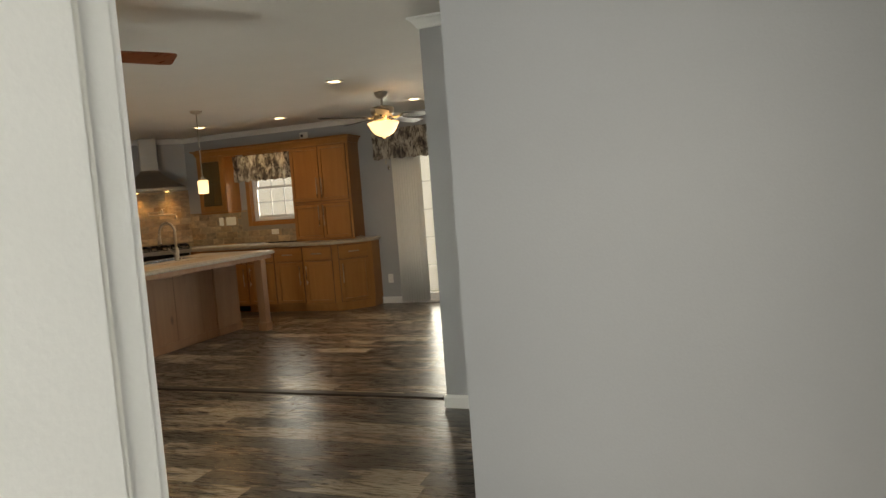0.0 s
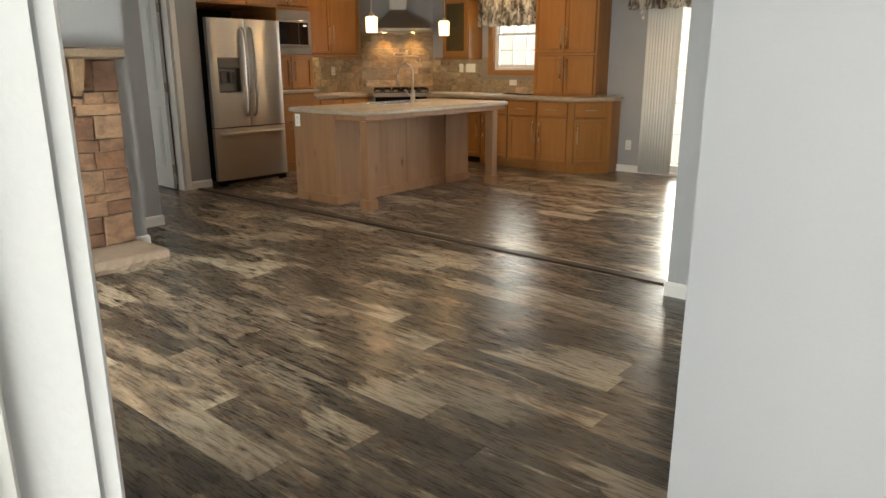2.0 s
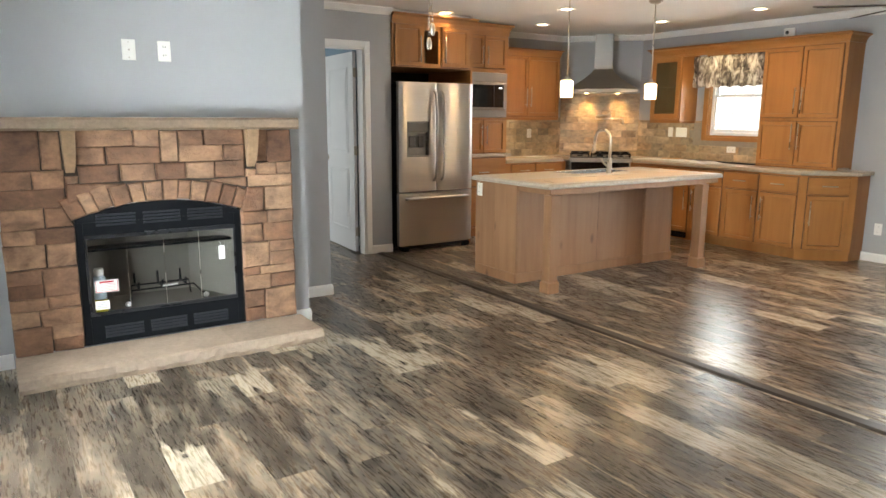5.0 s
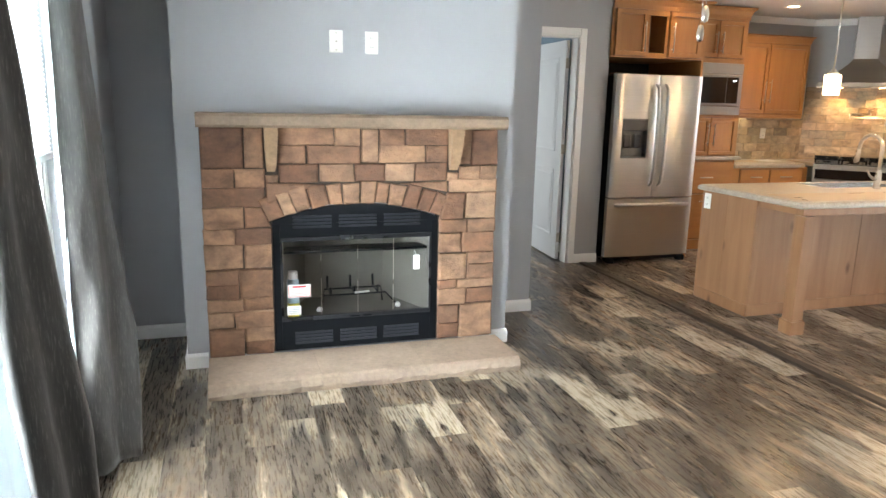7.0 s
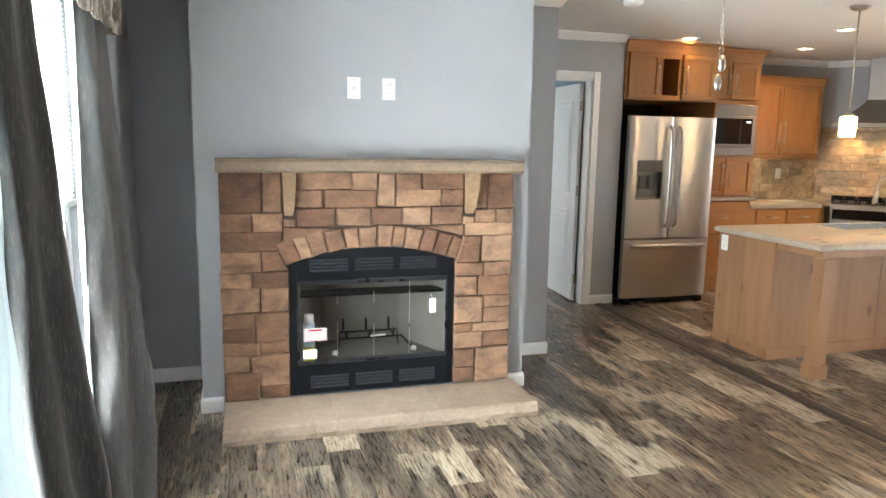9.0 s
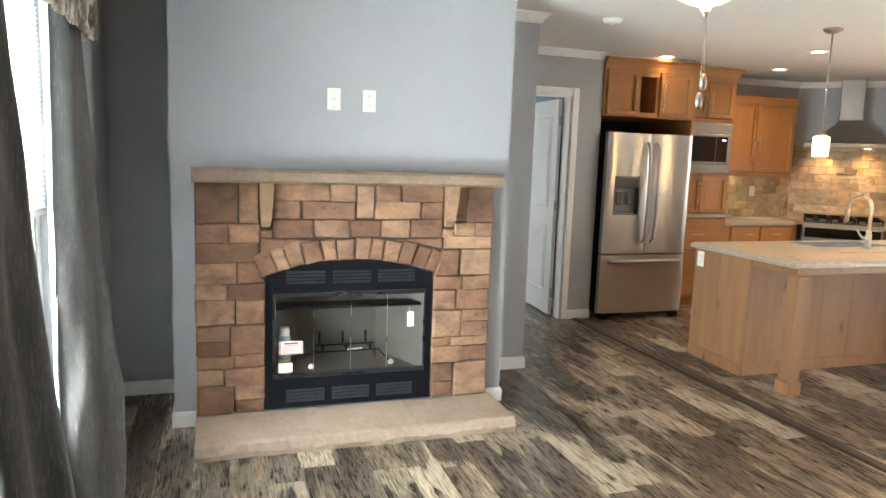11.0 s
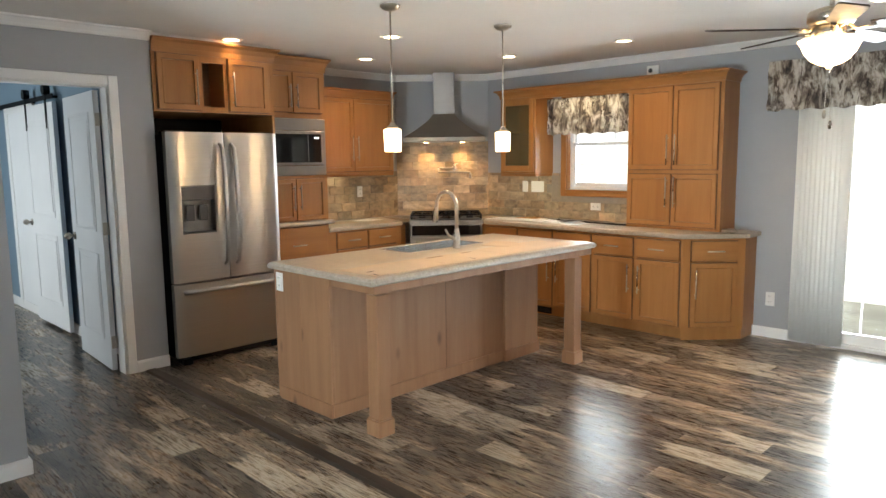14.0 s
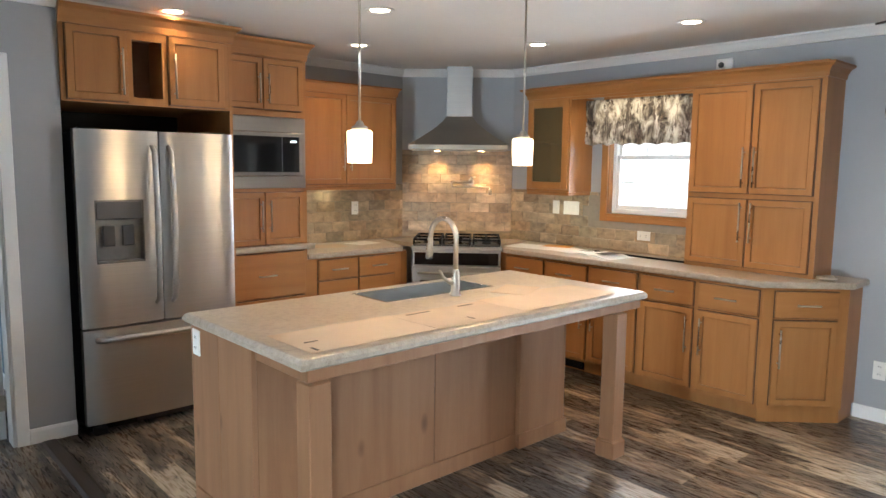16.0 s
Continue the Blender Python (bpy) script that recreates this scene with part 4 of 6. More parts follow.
# right wall cabinets: glass-door unit, bridge board and pantry
c = cab("glass_cabinet", pose(-6.12, UPPER_Y, 1.36), "honey maple wall cabinet with a glass door")
W, D = 0.45, BACK - UPPER_Y
part("body", boxes((0, 0.018, 0, D, 0, 0.76), (W - 0.018, W, 0, D, 0, 0.76), (0.018, W - 0.018, 0, D, 0, 0.018), (0.018, W - 0.018, 0, D, 0.742, 0.76), (0.018, W - 0.018, D - 0.012, D, 0.018, 0.742)), MAPLE, c)
part("shelf", boxes((0.019, W - 0.019, 0.0, D - 0.013, 0.40, 0.416)), MAPLE_X, c)
dd = part("door", boxes((0.012, 0.072, -0.019, 0.0, 0.02, 0.745), (W - 0.072, W - 0.012, -0.019, 0.0, 0.02, 0.745), (0.073, W - 0.073, -0.019, 0.0, 0.02, 0.08), (0.073, W - 0.073, -0.019, 0.0, 0.685, 0.745), bev=0.003), MAPLE, c)
part("pane", boxes((0.07, W - 0.07, -0.012, -0.008, 0.078, 0.688)), FROST, dd)
part("light_rail", boxes((0, W, 0.0, 0.02, -0.03, -0.001), (W - 0.018, W, 0.021, D, -0.03, -0.001), bev=0.004), MAPLE_X, c)
c = cab("bridge_board", pose(-5.668, UPPER_Y, 2.10), "honey maple board with crown bridging over the window")
part("board", boxes((0, 1.036, 0.0, 0.022, 0.0, 0.06), (0, 1.036, 0.0, 0.12, 0.0605, 0.075)), MAPLE_X, c)
c = cab("pantry_cabinet", pose(-4.632, UPPER_Y, 0.888), "tall honey maple four-door cabinet on the counter")
W, D = 0.86, BACK - UPPER_Y
part("body", boxes((0, W, 0.0, D, 0.0, 1.232)), MAPLE, c)
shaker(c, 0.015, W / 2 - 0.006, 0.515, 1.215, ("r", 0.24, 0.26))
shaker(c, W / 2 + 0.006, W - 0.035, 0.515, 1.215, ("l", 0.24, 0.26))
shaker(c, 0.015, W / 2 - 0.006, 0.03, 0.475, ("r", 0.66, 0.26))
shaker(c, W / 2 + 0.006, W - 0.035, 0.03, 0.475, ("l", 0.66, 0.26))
c = thing("cabinet_crown", pose(-6.12, UPPER_Y, 2.12), "honey maple crown along the wall cabinets", "crown", "")
crown_run(c, [(0.0, 0.25), (0.0, 0.0), (2.348, 0.0), (2.348, 0.299)], 0.0005, 0.085, 0.055)
part("top_board", boxes((0.001, 2.347, 0.001, 0.298, 0.086, 0.10)), MAPLE_X, c)


# ---- counters ----
TOP = 0.888
c = thing("worktop", pose(0, 0, 0), "speckled beige laminate worktop with rounded edge", "worktop")
bm = bmesh.new()
FX, FY = BASE_X + 0.03, BASE_Y - 0.03
prism(bm, [(LEFT + 0.002, 6.575), (FX, 6.575), (FX, 7.475), (FX - 0.03, 7.50), (LEFT + 0.002, 7.72)], TOP - 0.04, TOP, 0.009)
part("slab", bm, COUNTER, c)
bm = bmesh.new()
prism(bm, [(-6.35, BACK - 0.002), (-6.10, FY + 0.02), (-6.06, FY), (-3.93, FY), (-3.545, 8.46), (-3.545, BACK - 0.002)], TOP - 0.04, TOP, 0.009)
part("slab", bm, COUNTER, c)
bm = bmesh.new()
prism(bm, [(LEFT + 0.002, 7.722), (-6.76, 7.48 + 0.27), (-6.29, 8.22), (-6.352, BACK - 0.002), (BACK - DG - 0.02, BACK - 0.002), (LEFT + 0.002, LEFT + DG - 0.02)], TOP - 0.04, TOP - 0.002)
part("corner_slab", bm, COUNTER, c)


# ---- cooker and hood on the slanted wall ----
mid = Vector((-6.34, 7.79))
rg = thing("gas_range", pose(mid.x, mid.y, 0, 0, 0, 45), "stainless steel gas range with black grates", "cooker")
part("body", boxes((-0.37, 0.37, 0.012, 0.62, 0.09, 0.86), bev=0.004), RANGE_STEEL, rg)
part("plinth", boxes((-0.36, 0.36, 0.04, 0.60, 0.0, 0.089)), DARK, rg)
part("control_panel", boxes((-0.37, 0.37, -0.012, 0.011, 0.735, 0.86), bev=0.004), RANGE_STEEL, rg)
part("display", boxes((-0.35, 0.35, -0.015, -0.0125, 0.742, 0.843), bev=0.001), BLACK_GLASS, rg)
dd = part("oven_door", boxes((-0.37, 0.37, -0.018, 0.011, 0.28, 0.725), bev=0.005), RANGE_STEEL, rg)
part("window", boxes((-0.30, 0.30, -0.021, -0.0185, 0.33, 0.61), bev=0.001), BLACK_GLASS, dd)
bm = bmesh.new()
rod(bm, (-0.32, -0.055, 0.675), (0.32, -0.055, 0.675), 0.011)
rod(bm, (-0.28, -0.055, 0.675), (-0.28, -0.016, 0.675), 0.008)
rod(bm, (0.28, -0.055, 0.675), (0.28, -0.016, 0.675), 0.008)
part("handle", bm, RANGE_STEEL, dd, "", True)
part("drawer", boxes((-0.37, 0.37, -0.018, 0.011, 0.10, 0.27), bev=0.005), RANGE_STEEL, rg)
part("cooktop", boxes((-0.38, 0.38, -0.01, 0.62, 0.861, 0.895), bev=0.006), RANGE_STEEL, rg)
part("burner_tray", boxes((-0.365, 0.365, 0.012, 0.61, 0.8955, 0.905), bev=0.002), BLACK, rg)
for x in (-0.25, 0.0, 0.25):
    bm = bmesh.new()
    for y in (0.06, 0.31, 0.56):
        box(bm, x - 0.118, x + 0.118, y - 0.007, y + 0.007, 0.935, 0.952)
    for dx in (-0.11, 0.0, 0.11):
        box(bm, x + dx - 0.007, x + dx + 0.007, 0.04, 0.58, 0.936, 0.951)
    for dx in (-0.11, 0.11):
        for y in (0.05, 0.57):
            box(bm, x + dx - 0.008, x + dx + 0.008, y - 0.008, y + 0.008, 0.9055, 0.936)
    part("grate", bm, BLACK_METAL, rg)
    for y in (0.18, 0.45):
        bm = bmesh.new()
        rod(bm, (x, y, 0.9055), (x, y, 0.925), 0.042, 0.036, 20)
        part("burner", bm, BLACK, rg)

hood = thing("range_hood", pose(-6.91, 8.35, 1.70, 0, 0, 45), "stainless steel chimney range hood, lamps on", "range hood")
bm = bmesh.new()
w, d = 0.43, 0.50


def quad_loft(bm, rows):
    rs = [[bm.verts.new(p) for p in r] for r in rows]
    for p, q in zip(rs, rs[1:]):
        for k in range(4):
            bm.faces.new((p[k], p[(k + 1) % 4], q[(k + 1) % 4], q[k]))
    bm.faces.new(rs[0][::-1])
    bm.faces.new(rs[-1])


def rect(x0, x1, y0, y1, z):
    return [(x0, y0, z), (x1, y0, z), (x1, y1, z), (x0, y1, z)]


rows = [rect(-w, w, -d, 0, 0.046)]
for k in range(1, 9):
    t = k / 8
    e = 1 - (1 - t) ** 1.35
    rows.append(rect(-w + (w - 0.118) * e, w - (w - 0.118) * e, -d + (d - 0.25) * e, 0, 0.046 + 0.255 * t))
quad_loft(bm, rows)
part("canopy", bm, SHADED_STEEL, hood)
part("rim", boxes((-w - 0.004, w + 0.004, -d - 0.004, 0, 0.0, 0.045), bev=0.003), SHADED_STEEL, hood)
part("chimney", boxes((-0.115, 0.115, -0.245, 0, 0.302, CEIL - 1.701), bev=0.002), CHIMNEY_STEEL, hood)
for x in (-0.2, 0.2):
    bm = bmesh.new()
    rod(bm, (x, -0.15, -0.006), (x, -0.15, -0.001), 0.024, seg=20)
    part("lamp", bm, HOOD_GLOW, hood, "warm lit hood lamp")
for k, x in enumerate((-0.2, 0.2)):
    d = bpy.data.lights.new("hood_spot", "SPOT")
    d.energy, d.color, d.spot_size, d.spot_blend, d.shadow_soft_size = 10, (1.0, 0.60, 0.24), radians(105), 1.0, 0.03
    o = new("hood_spot", d)
    p = hood.matrix_world @ Vector((x, -0.15, -0.015))
    o.matrix_world = look(p, hood.matrix_world @ Vector((x * 1.05, -0.03, -0.45)))

pf = thing("pot_filler", pose(-6.84, 8.41, 1.385, 0, 0, 45), "brushed nickel folding pot filler tap", "tap")
bm = bmesh.new()
rod(bm, (0.02, -0.02, 0.03), (0.02, 0.006, 0.03), 0.03, seg=20)
part("flange", bm, NICKEL, pf)
bm = bmesh.new()
tube(bm, [(0.02, -0.02, 0.03), (0.02, -0.06, 0.03), (-0.16, -0.075, 0.03)], 0.012)
part("rear_arm", bm, NICKEL, pf, "", True)
bm = bmesh.new()
tube(bm, [(-0.16, -0.075, 0.035), (-0.16, -0.085, -0.012), (0.10, -0.12, -0.012), (0.19, -0.12, -0.015), (0.195, -0.12, -0.06)], 0.012)
part("front_arm", bm, NICKEL, pf, "", True)
bm = bmesh.new()
rod(bm, (0.195, -0.12, -0.03), (0.195, -0.12, -0.085), 0.016, seg=14)
part("spout", bm, NICKEL, pf, "", True)
bm = bmesh.new()
rod(bm, (0.02, -0.06, 0.035), (0.02, -0.06, 0.075), 0.012, seg=12)
rod(bm, (0.02, -0.06, 0.075), (0.06, -0.06, 0.078), 0.005, seg=8)
part("valve", bm, NICKEL, pf, "", True)


# ---- fridge ----
fr = thing("refrigerator", at_left(-6.30, 4.915), "stainless steel french-door refrigerator with ice dispenser", "refrigerator")
part("body", boxes((0.0, 0.905, 0.075, 0.80, 0.05, 1.72), bev=0.006), BLACK_METAL, fr, "dark grey fridge side")
for x in (0.03, 0.75):
    part("hinge_cover", boxes((x, x + 0.13, 0.05, 0.20, 1.721, 1.745), bev=0.004), BLACK, fr)
part("kick_grille", boxes((0.02, 0.885, 0.04, 0.074, 0.02, 0.06)), BLACK, fr)
for x in (0.03, 0.80):
    part("foot", boxes((x, x + 0.075, 0.0, 0.06, 0.0, 0.05), bev=0.006), BLACK_METAL, fr)


def fridge_door(x0, x1, z0, z1, hole=None):
    bm = bmesh.new()
    n = 28
    cols = [x0 + (x1 - x0) * i / n for i in range(n + 1)]
    xs = sorted(set(cols + ([hole[0], hole[1]] if hole else [])))
    zs = sorted({z0, z1, *([hole[2], hole[3]] if hole else [])})

    def crown(x):
        u = (x - x0) / (x1 - x0) * 2 - 1
        return 0.008 * u * u + 0.012 * u ** 8
    g = {(x, z): bm.verts.new((x, crown(x), z)) for x in xs for z in zs}
    for xa, xb in zip(xs, xs[1:]):
        for za, zb in zip(zs, zs[1:]):
            if hole and xa >= hole[0] - 1e-6 and xb <= hole[1] + 1e-6 and za >= hole[2] - 1e-6 and zb <= hole[3] + 1e-6:
                continue
            bm.faces.new((g[xa, za], g[xb, za], g[xb, zb], g[xa, zb]))
    r = bmesh.ops.extrude_face_region(bm, geom=list(bm.faces))
    for v in r["geom"]:
        if isinstance(v, bmesh.types.BMVert):
            v.co.y = 0.07
    door = part("door", bm, STEEL, fr, "", True)
    door.data.set_sharp_from_angle(angle=radians(35))
    return door


dl = fridge_door(0.0, 0.449, 0.625, 1.735, (0.085, 0.35, 0.985, 1.345))
dr = fridge_door(0.456, 0.905, 0.625, 1.735)
dz = fridge_door(0.0, 0.905, 0.062, 0.612)
dp = part("dispenser", boxes((0.086, 0.349, 0.06, 0.066, 0.986, 1.344), (0.086, 0.092, 0.004, 0.06, 0.986, 1.344), (0.343, 0.349, 0.004, 0.06, 0.986, 1.344), (0.093, 0.342, 0.004, 0.06, 1.335, 1.344), (0.093, 0.342, 0.0, 0.06, 0.986, 0.998)), RECESS, dl, "dark recessed water and ice dispenser")
part("dispenser_panel", boxes((0.093, 0.342, 0.004, 0.05, 1.235, 1.334), bev=0.004), SLATE_GREY, dl)
for x in (0.13, 0.235):
    part("paddle", boxes((x, x + 0.07, 0.03, 0.045, 1.08, 1.20), bev=0.006), SLATE_GREY, dl)
for x, ob in ((0.405, dl), (0.50, dr)):
    bm = bmesh.new()
    pts = [(x, 0.0, 0.735), (x, -0.042, 0.765), (x, -0.062, 0.95), (x, -0.067, 1.20), (x, -0.062, 1.45), (x, -0.042, 1.62), (x, 0.0, 1.65)]
    tube(bm, pts, [0.012, 0.015, 0.016, 0.017, 0.016, 0.015, 0.012], 12)
    part("handle", bm, STEEL, ob, "", True)
bm = bmesh.new()
tube(bm, [(0.07, 0.0, 0.555), (0.085, -0.045, 0.56), (0.25, -0.062, 0.562), (0.65, -0.062, 0.562), (0.815, -0.045, 0.56), (0.83, 0.0, 0.555)], 0.016, 12)
part("handle", bm, STEEL, dz, "", True)
part("badge", boxes((0.70, 0.76, 0.002, 0.005, 1.66, 1.668)), NICKEL, dr)


# ---- island ----
IX0, IX1, IY0, IY1 = -5.255, -4.215, 5.06, 7.25
IT = 0.880
ITB = IT - 0.042
isl = thing("kitchen_island", pose(-4.65, 5.07, 0), "knotty alder kitchen island with two corner legs", "island")


def iso(x0, x1, y0, y1, z0, z1):
    return (x0 + 4.65, x1 + 4.65, y0 - 5.07, y1 - 5.07, z0, z1)


# pale alder carcass: end panels of two boards, a recessed back of three boards between pilasters
part("body", boxes(iso(-5.19, -4.66, 5.10, 7.045, 0.0, 0.60), iso(-5.19, -4.66, 5.10, 5.86, 0.60, ITB), iso(-5.19, -4.66, 6.74, 7.045, 0.60, ITB), iso(-5.19, -5.17, 5.86, 6.74, 0.60, ITB), iso(-4.69, -4.66, 5.86, 6.74, 0.60, ITB)), ALDER, isl)
part("end_panel", boxes(iso(-5.205, -4.925, 5.078, 5.0995, 0.0, ITB), bev=0.0015), ALDER, isl)
part("end_panel", boxes(iso(-4.923, -4.622, 5.078, 5.0995, 0.0, ITB), bev=0.0015), ALDER, isl)
part("end_panel", boxes(iso(-5.205, -4.622, 7.0455, 7.062, 0.0, ITB), bev=0.002), ALDER, isl)
part("pilaster", boxes(iso(-4.6595, -4.622, 5.10, 5.43, 0.0, ITB), bev=0.002), ALDER, isl)
part("pilaster", boxes(iso(-4.6595, -4.622, 6.665, 7.045, 0.0, ITB), bev=0.002), ALDER, isl)
for ya, yb in ((5.432, 6.058), (6.062, 6.663)):
    part("back_panel", boxes(iso(-4.6595, -4.645, ya, yb, 0.0, ITB), bev=0.0015), ALDER, isl)
part("seam", boxes(iso(-4.6594, -4.6475, 6.0582, 6.0618, 0.0, ITB - 0.01)), SHADE_JOINT, isl, "dark joint between the back boards")
for bx in (iso(-5.165, -4.61, 5.064, 5.0775, 0.0, 0.085), iso(-4.6215, -4.61, 5.0785, 5.44, 0.0, 0.085), iso(-4.6445, -4.632, 5.4415, 6.6545, 0.0, 0.085), iso(-4.6215, -4.61, 6.655, 7.075, 0.0, 0.085),
           iso(-5.165, -4.622, 7.0625, 7.075, 0.0, 0.085), iso(-4.6315, -4.622, 5.4305, 5.441, 0.0, 0.085), iso(-4.6315, -4.622, 6.655, 6.6645, 0.0, 0.085)):
    part("plinth", boxes(bx, bev=0.003), ALDER, isl)
for y in (5.079, 6.935):
    leg = part("leg", boxes(iso(-4.284, -4.194, y, y + 0.09, 0.0, ITB - 0.046), bev=0.003), ALDER, isl)
    part("foot_block", boxes(iso(-4.296, -4.182, y - 0.012, y + 0.102, 0.0, 0.092), iso(-4.291, -4.187, y - 0.007, y + 0.097, 0.0921, 0.101), bev=0.004), ALDER, leg)
part("apron", boxes(iso(-4.275, -4.226, 5.09, 7.20, ITB - 0.045, ITB), bev=0.002), ALDER, isl)
for y in (5.092, 6.955):
    part("apron", boxes(iso(-4.621, -4.2755, y, y + 0.03, ITB - 0.045, ITB), bev=0.002), ALDER, isl)
for ya in (5.15, 5.63, 6.11, 6.59):
    part("door", boxes(iso(-5.208, -5.1905, ya, ya + 0.46, 0.10, ITB - 0.02), bev=0.002), ALDER, isl)

wt = thing("island_worktop", pose((IX0 + IX1) / 2, (IY0 + IY1) / 2, ITB), "speckled beige laminate top of the kitchen island", "worktop")
SX0, SX1, SY0, SY1 = -5.16, -4.865, 5.93, 6.68
cx, cy = (IX0 + IX1) / 2, (IY0 + IY1) / 2
bm = bmesh.new()
outer = [(IX0, IY0), (IX1, IY0), (IX1, IY1), (IX0, IY1)]
inner = [(SX0, SY0), (SX1, SY0), (SX1, SY1), (SX0, SY1)]
H = IT - ITB
ring = [(0.008, 0.0), (0.0, 0.008), (0.0, H - 0.018), (0.012, H - 0.003), (0.02, H)]
rs = []
for ins, z in ring:
    rs.append([bm.verts.new((x - cx + (ins if x < cx else -ins), y - cy + (ins if y < cy else -ins), z)) for x, y in outer])
it, ib = [[bm.verts.new((x - cx, y - cy, z)) for x, y in inner] for z in (H, 0.0)]
for p, q in zip(rs, rs[1:]):
    for k in range(4):
        bm.faces.new((p[k], p[(k + 1) % 4], q[(k + 1) % 4], q[k]))
for k in range(4):
    j = (k + 1) % 4
    bm.faces.new((rs[-1][k], rs[-1][j], it[j], it[k]))
    bm.faces.new((it[k], it[j], ib[j], ib[k]))
    bm.faces.new((ib[k], ib[j], rs[0][j], rs[0][k]))
part("slab", bm, COUNTER, wt)

sk = thing("sink", pose((SX0 + SX1) / 2, (SY0 + SY1) / 2, 0.69), "stainless steel undermount double sink", "sink")
a, b = (SX1 - SX0) / 2, (SY1 - SY0) / 2
hz = IT - 0.69
part("basin", boxes((-a + 0.001, -a + 0.006, -b + 0.001, b - 0.001, 0.0, hz + 0.001), (a - 0.006, a - 0.001, -b + 0.001, b - 0.001, 0.0, hz + 0.001), (-a + 0.006, a - 0.006, -b + 0.001, -b + 0.006, 0.0, hz + 0.001),
     (-a + 0.006, a - 0.006, b - 0.006, b - 0.001, 0.0, hz + 0.001), (-a + 0.006, a - 0.006, -b + 0.006, b - 0.006, 0.0, 0.006), (-a + 0.006, a - 0.006, 0.04, 0.06, 0.006, hz - 0.04)), SINK_STEEL, sk)
part("rim", boxes((-a - 0.009, -a + 0.001, -b - 0.009, b + 0.009, hz, hz + 0.002), (a - 0.001, a + 0.009, -b - 0.009, b + 0.009, hz, hz + 0.002), (-a + 0.001, a - 0.001, -b - 0.009, -b + 0.001, hz, hz + 0.002), (-a + 0.001, a - 0.001, b - 0.001, b + 0.009, hz, hz + 0.002), bev=0.0006), SINK_STEEL, sk)
for y in (-0.18, 0.22):
    bm = bmesh.new()
    rod(bm, (0, y, 0.0062), (0, y, 0.012), 0.045, seg=20)
    part("drain", bm, NICKEL, sk)

fc = thing("faucet", pose(-4.79, 6.325, IT), "brushed nickel gooseneck kitchen faucet", "faucet")
bm = bmesh.new()
lathe(bm, [(0.0, 0.0), (0.03, 0.0), (0.031, 0.006), (0.025, 0.014), (0.023, 0.10), (0.018, 0.125), (0.014, 0.14), (0.0, 0.141)], 20)
part("base", bm, NICKEL, fc, "", True)
bm = bmesh.new()
pts = [(0, 0, 0.13), (0, 0, 0.30)] + [(-0.10 + 0.10 * math.cos(t), 0, 0.30 + 0.10 * math.sin(t)) for t in [math.pi * k / 12 for k in range(1, 12)]] + [(-0.20, 0, 0.30), (-0.205, 0, 0.285)]
tube(bm, pts, 0.0135, 14)
part("neck", bm, NICKEL, fc, "", True)
bm = bmesh.new()
rod(bm, (-0.204, 0, 0.29), (-0.214, 0, 0.175), 0.015, 0.021, 16)
part("spray_head", bm, NICKEL, fc, "", True)
bm = bmesh.new()
tube(bm, [(0.0, -0.02, 0.07), (0.0, -0.045, 0.075), (-0.01, -0.075, 0.10), (-0.015, -0.10, 0.14)], [0.012, 0.011, 0.008, 0.007], 10)
part("lever", bm, NICKEL, fc, "", True)

random.seed(4)
pp = thing("protective_paper", pose(-4.44, 5.14, IT + 0.0005), "brown protective paper strip lying on the island", "paper")
for k, (y0, y1, dx) in enumerate(((0.0, 0.60, 0.0), (0.605, 1.16, 0.012), (1.165, 1.92, -0.006))):
    bm = bmesh.new()
    n = 6
    vs = [[bm.verts.new((dx + (-0.17 if s else 0.17) + random.uniform(-0.006, 0.006), y0 + (y1 - y0) * i / n, 0.0012 + random.uniform(0, 0.0025))) for s in (0, 1)] for i in range(n + 1)]
    for p, q in zip(vs, vs[1:]):
        bm.faces.new((p[0], p[1], q[1], q[0]))
    r = bmesh.ops.extrude_face_region(bm, geom=list(bm.faces))
    for v in r["geom"]:
        if isinstance(v, bmesh.types.BMVert):
            v.co.z = max(0.0, v.co.z - 0.0008)
    part("sheet", bm, PAPER, pp)
for k, (x, y, w, h) in enumerate(((0.10, 0.03, 0.05, 0.012), (0.02, 0.05, 0.012, 0.06), (-0.12, 0.66, 0.012, 0.14), (-0.12, 0.98, 0.012, 0.10), (0.08, 0.85, 0.05, 0.010))):
    part("print", boxes((x, x + w, y, y + h, 0.0042, 0.0047)), DARK, pp)
mn = thing("manual_sheet", pose(-4.70, 6.70, IT + 0.001, 0, 0, 24), "folded brown paper instruction sheet by the sink", "paper")
part("sheet", boxes((-0.10, 0.10, -0.14, 0.14, 0.0, 0.003), bev=0.001), PAPER, mn)


# ---- wall outlets and plates ----
def outlet(name, m, label, w=0.072, h=0.116, slots=True, group="wall plates"):
    o = thing(name, m, label, "outlet", group)
    part("plate", boxes((-w / 2, w / 2, -0.006, 0.0, -h / 2, h / 2), bev=0.002), PLASTIC, o)
    if slots:
        for z in (-0.024, 0.024):
            s = part("socket", boxes((-0.017, 0.017, -0.0085, -0.006, z - 0.014, z + 0.014), bev=0.001), PLASTIC, o)
            part("slot", boxes((-0.008, -0.0055, -0.0092, -0.0085, z - 0.004, z + 0.006), (0.0055, 0.008, -0.0092, -0.0085, z - 0.004, z + 0.006)), DARK, s)
    return o


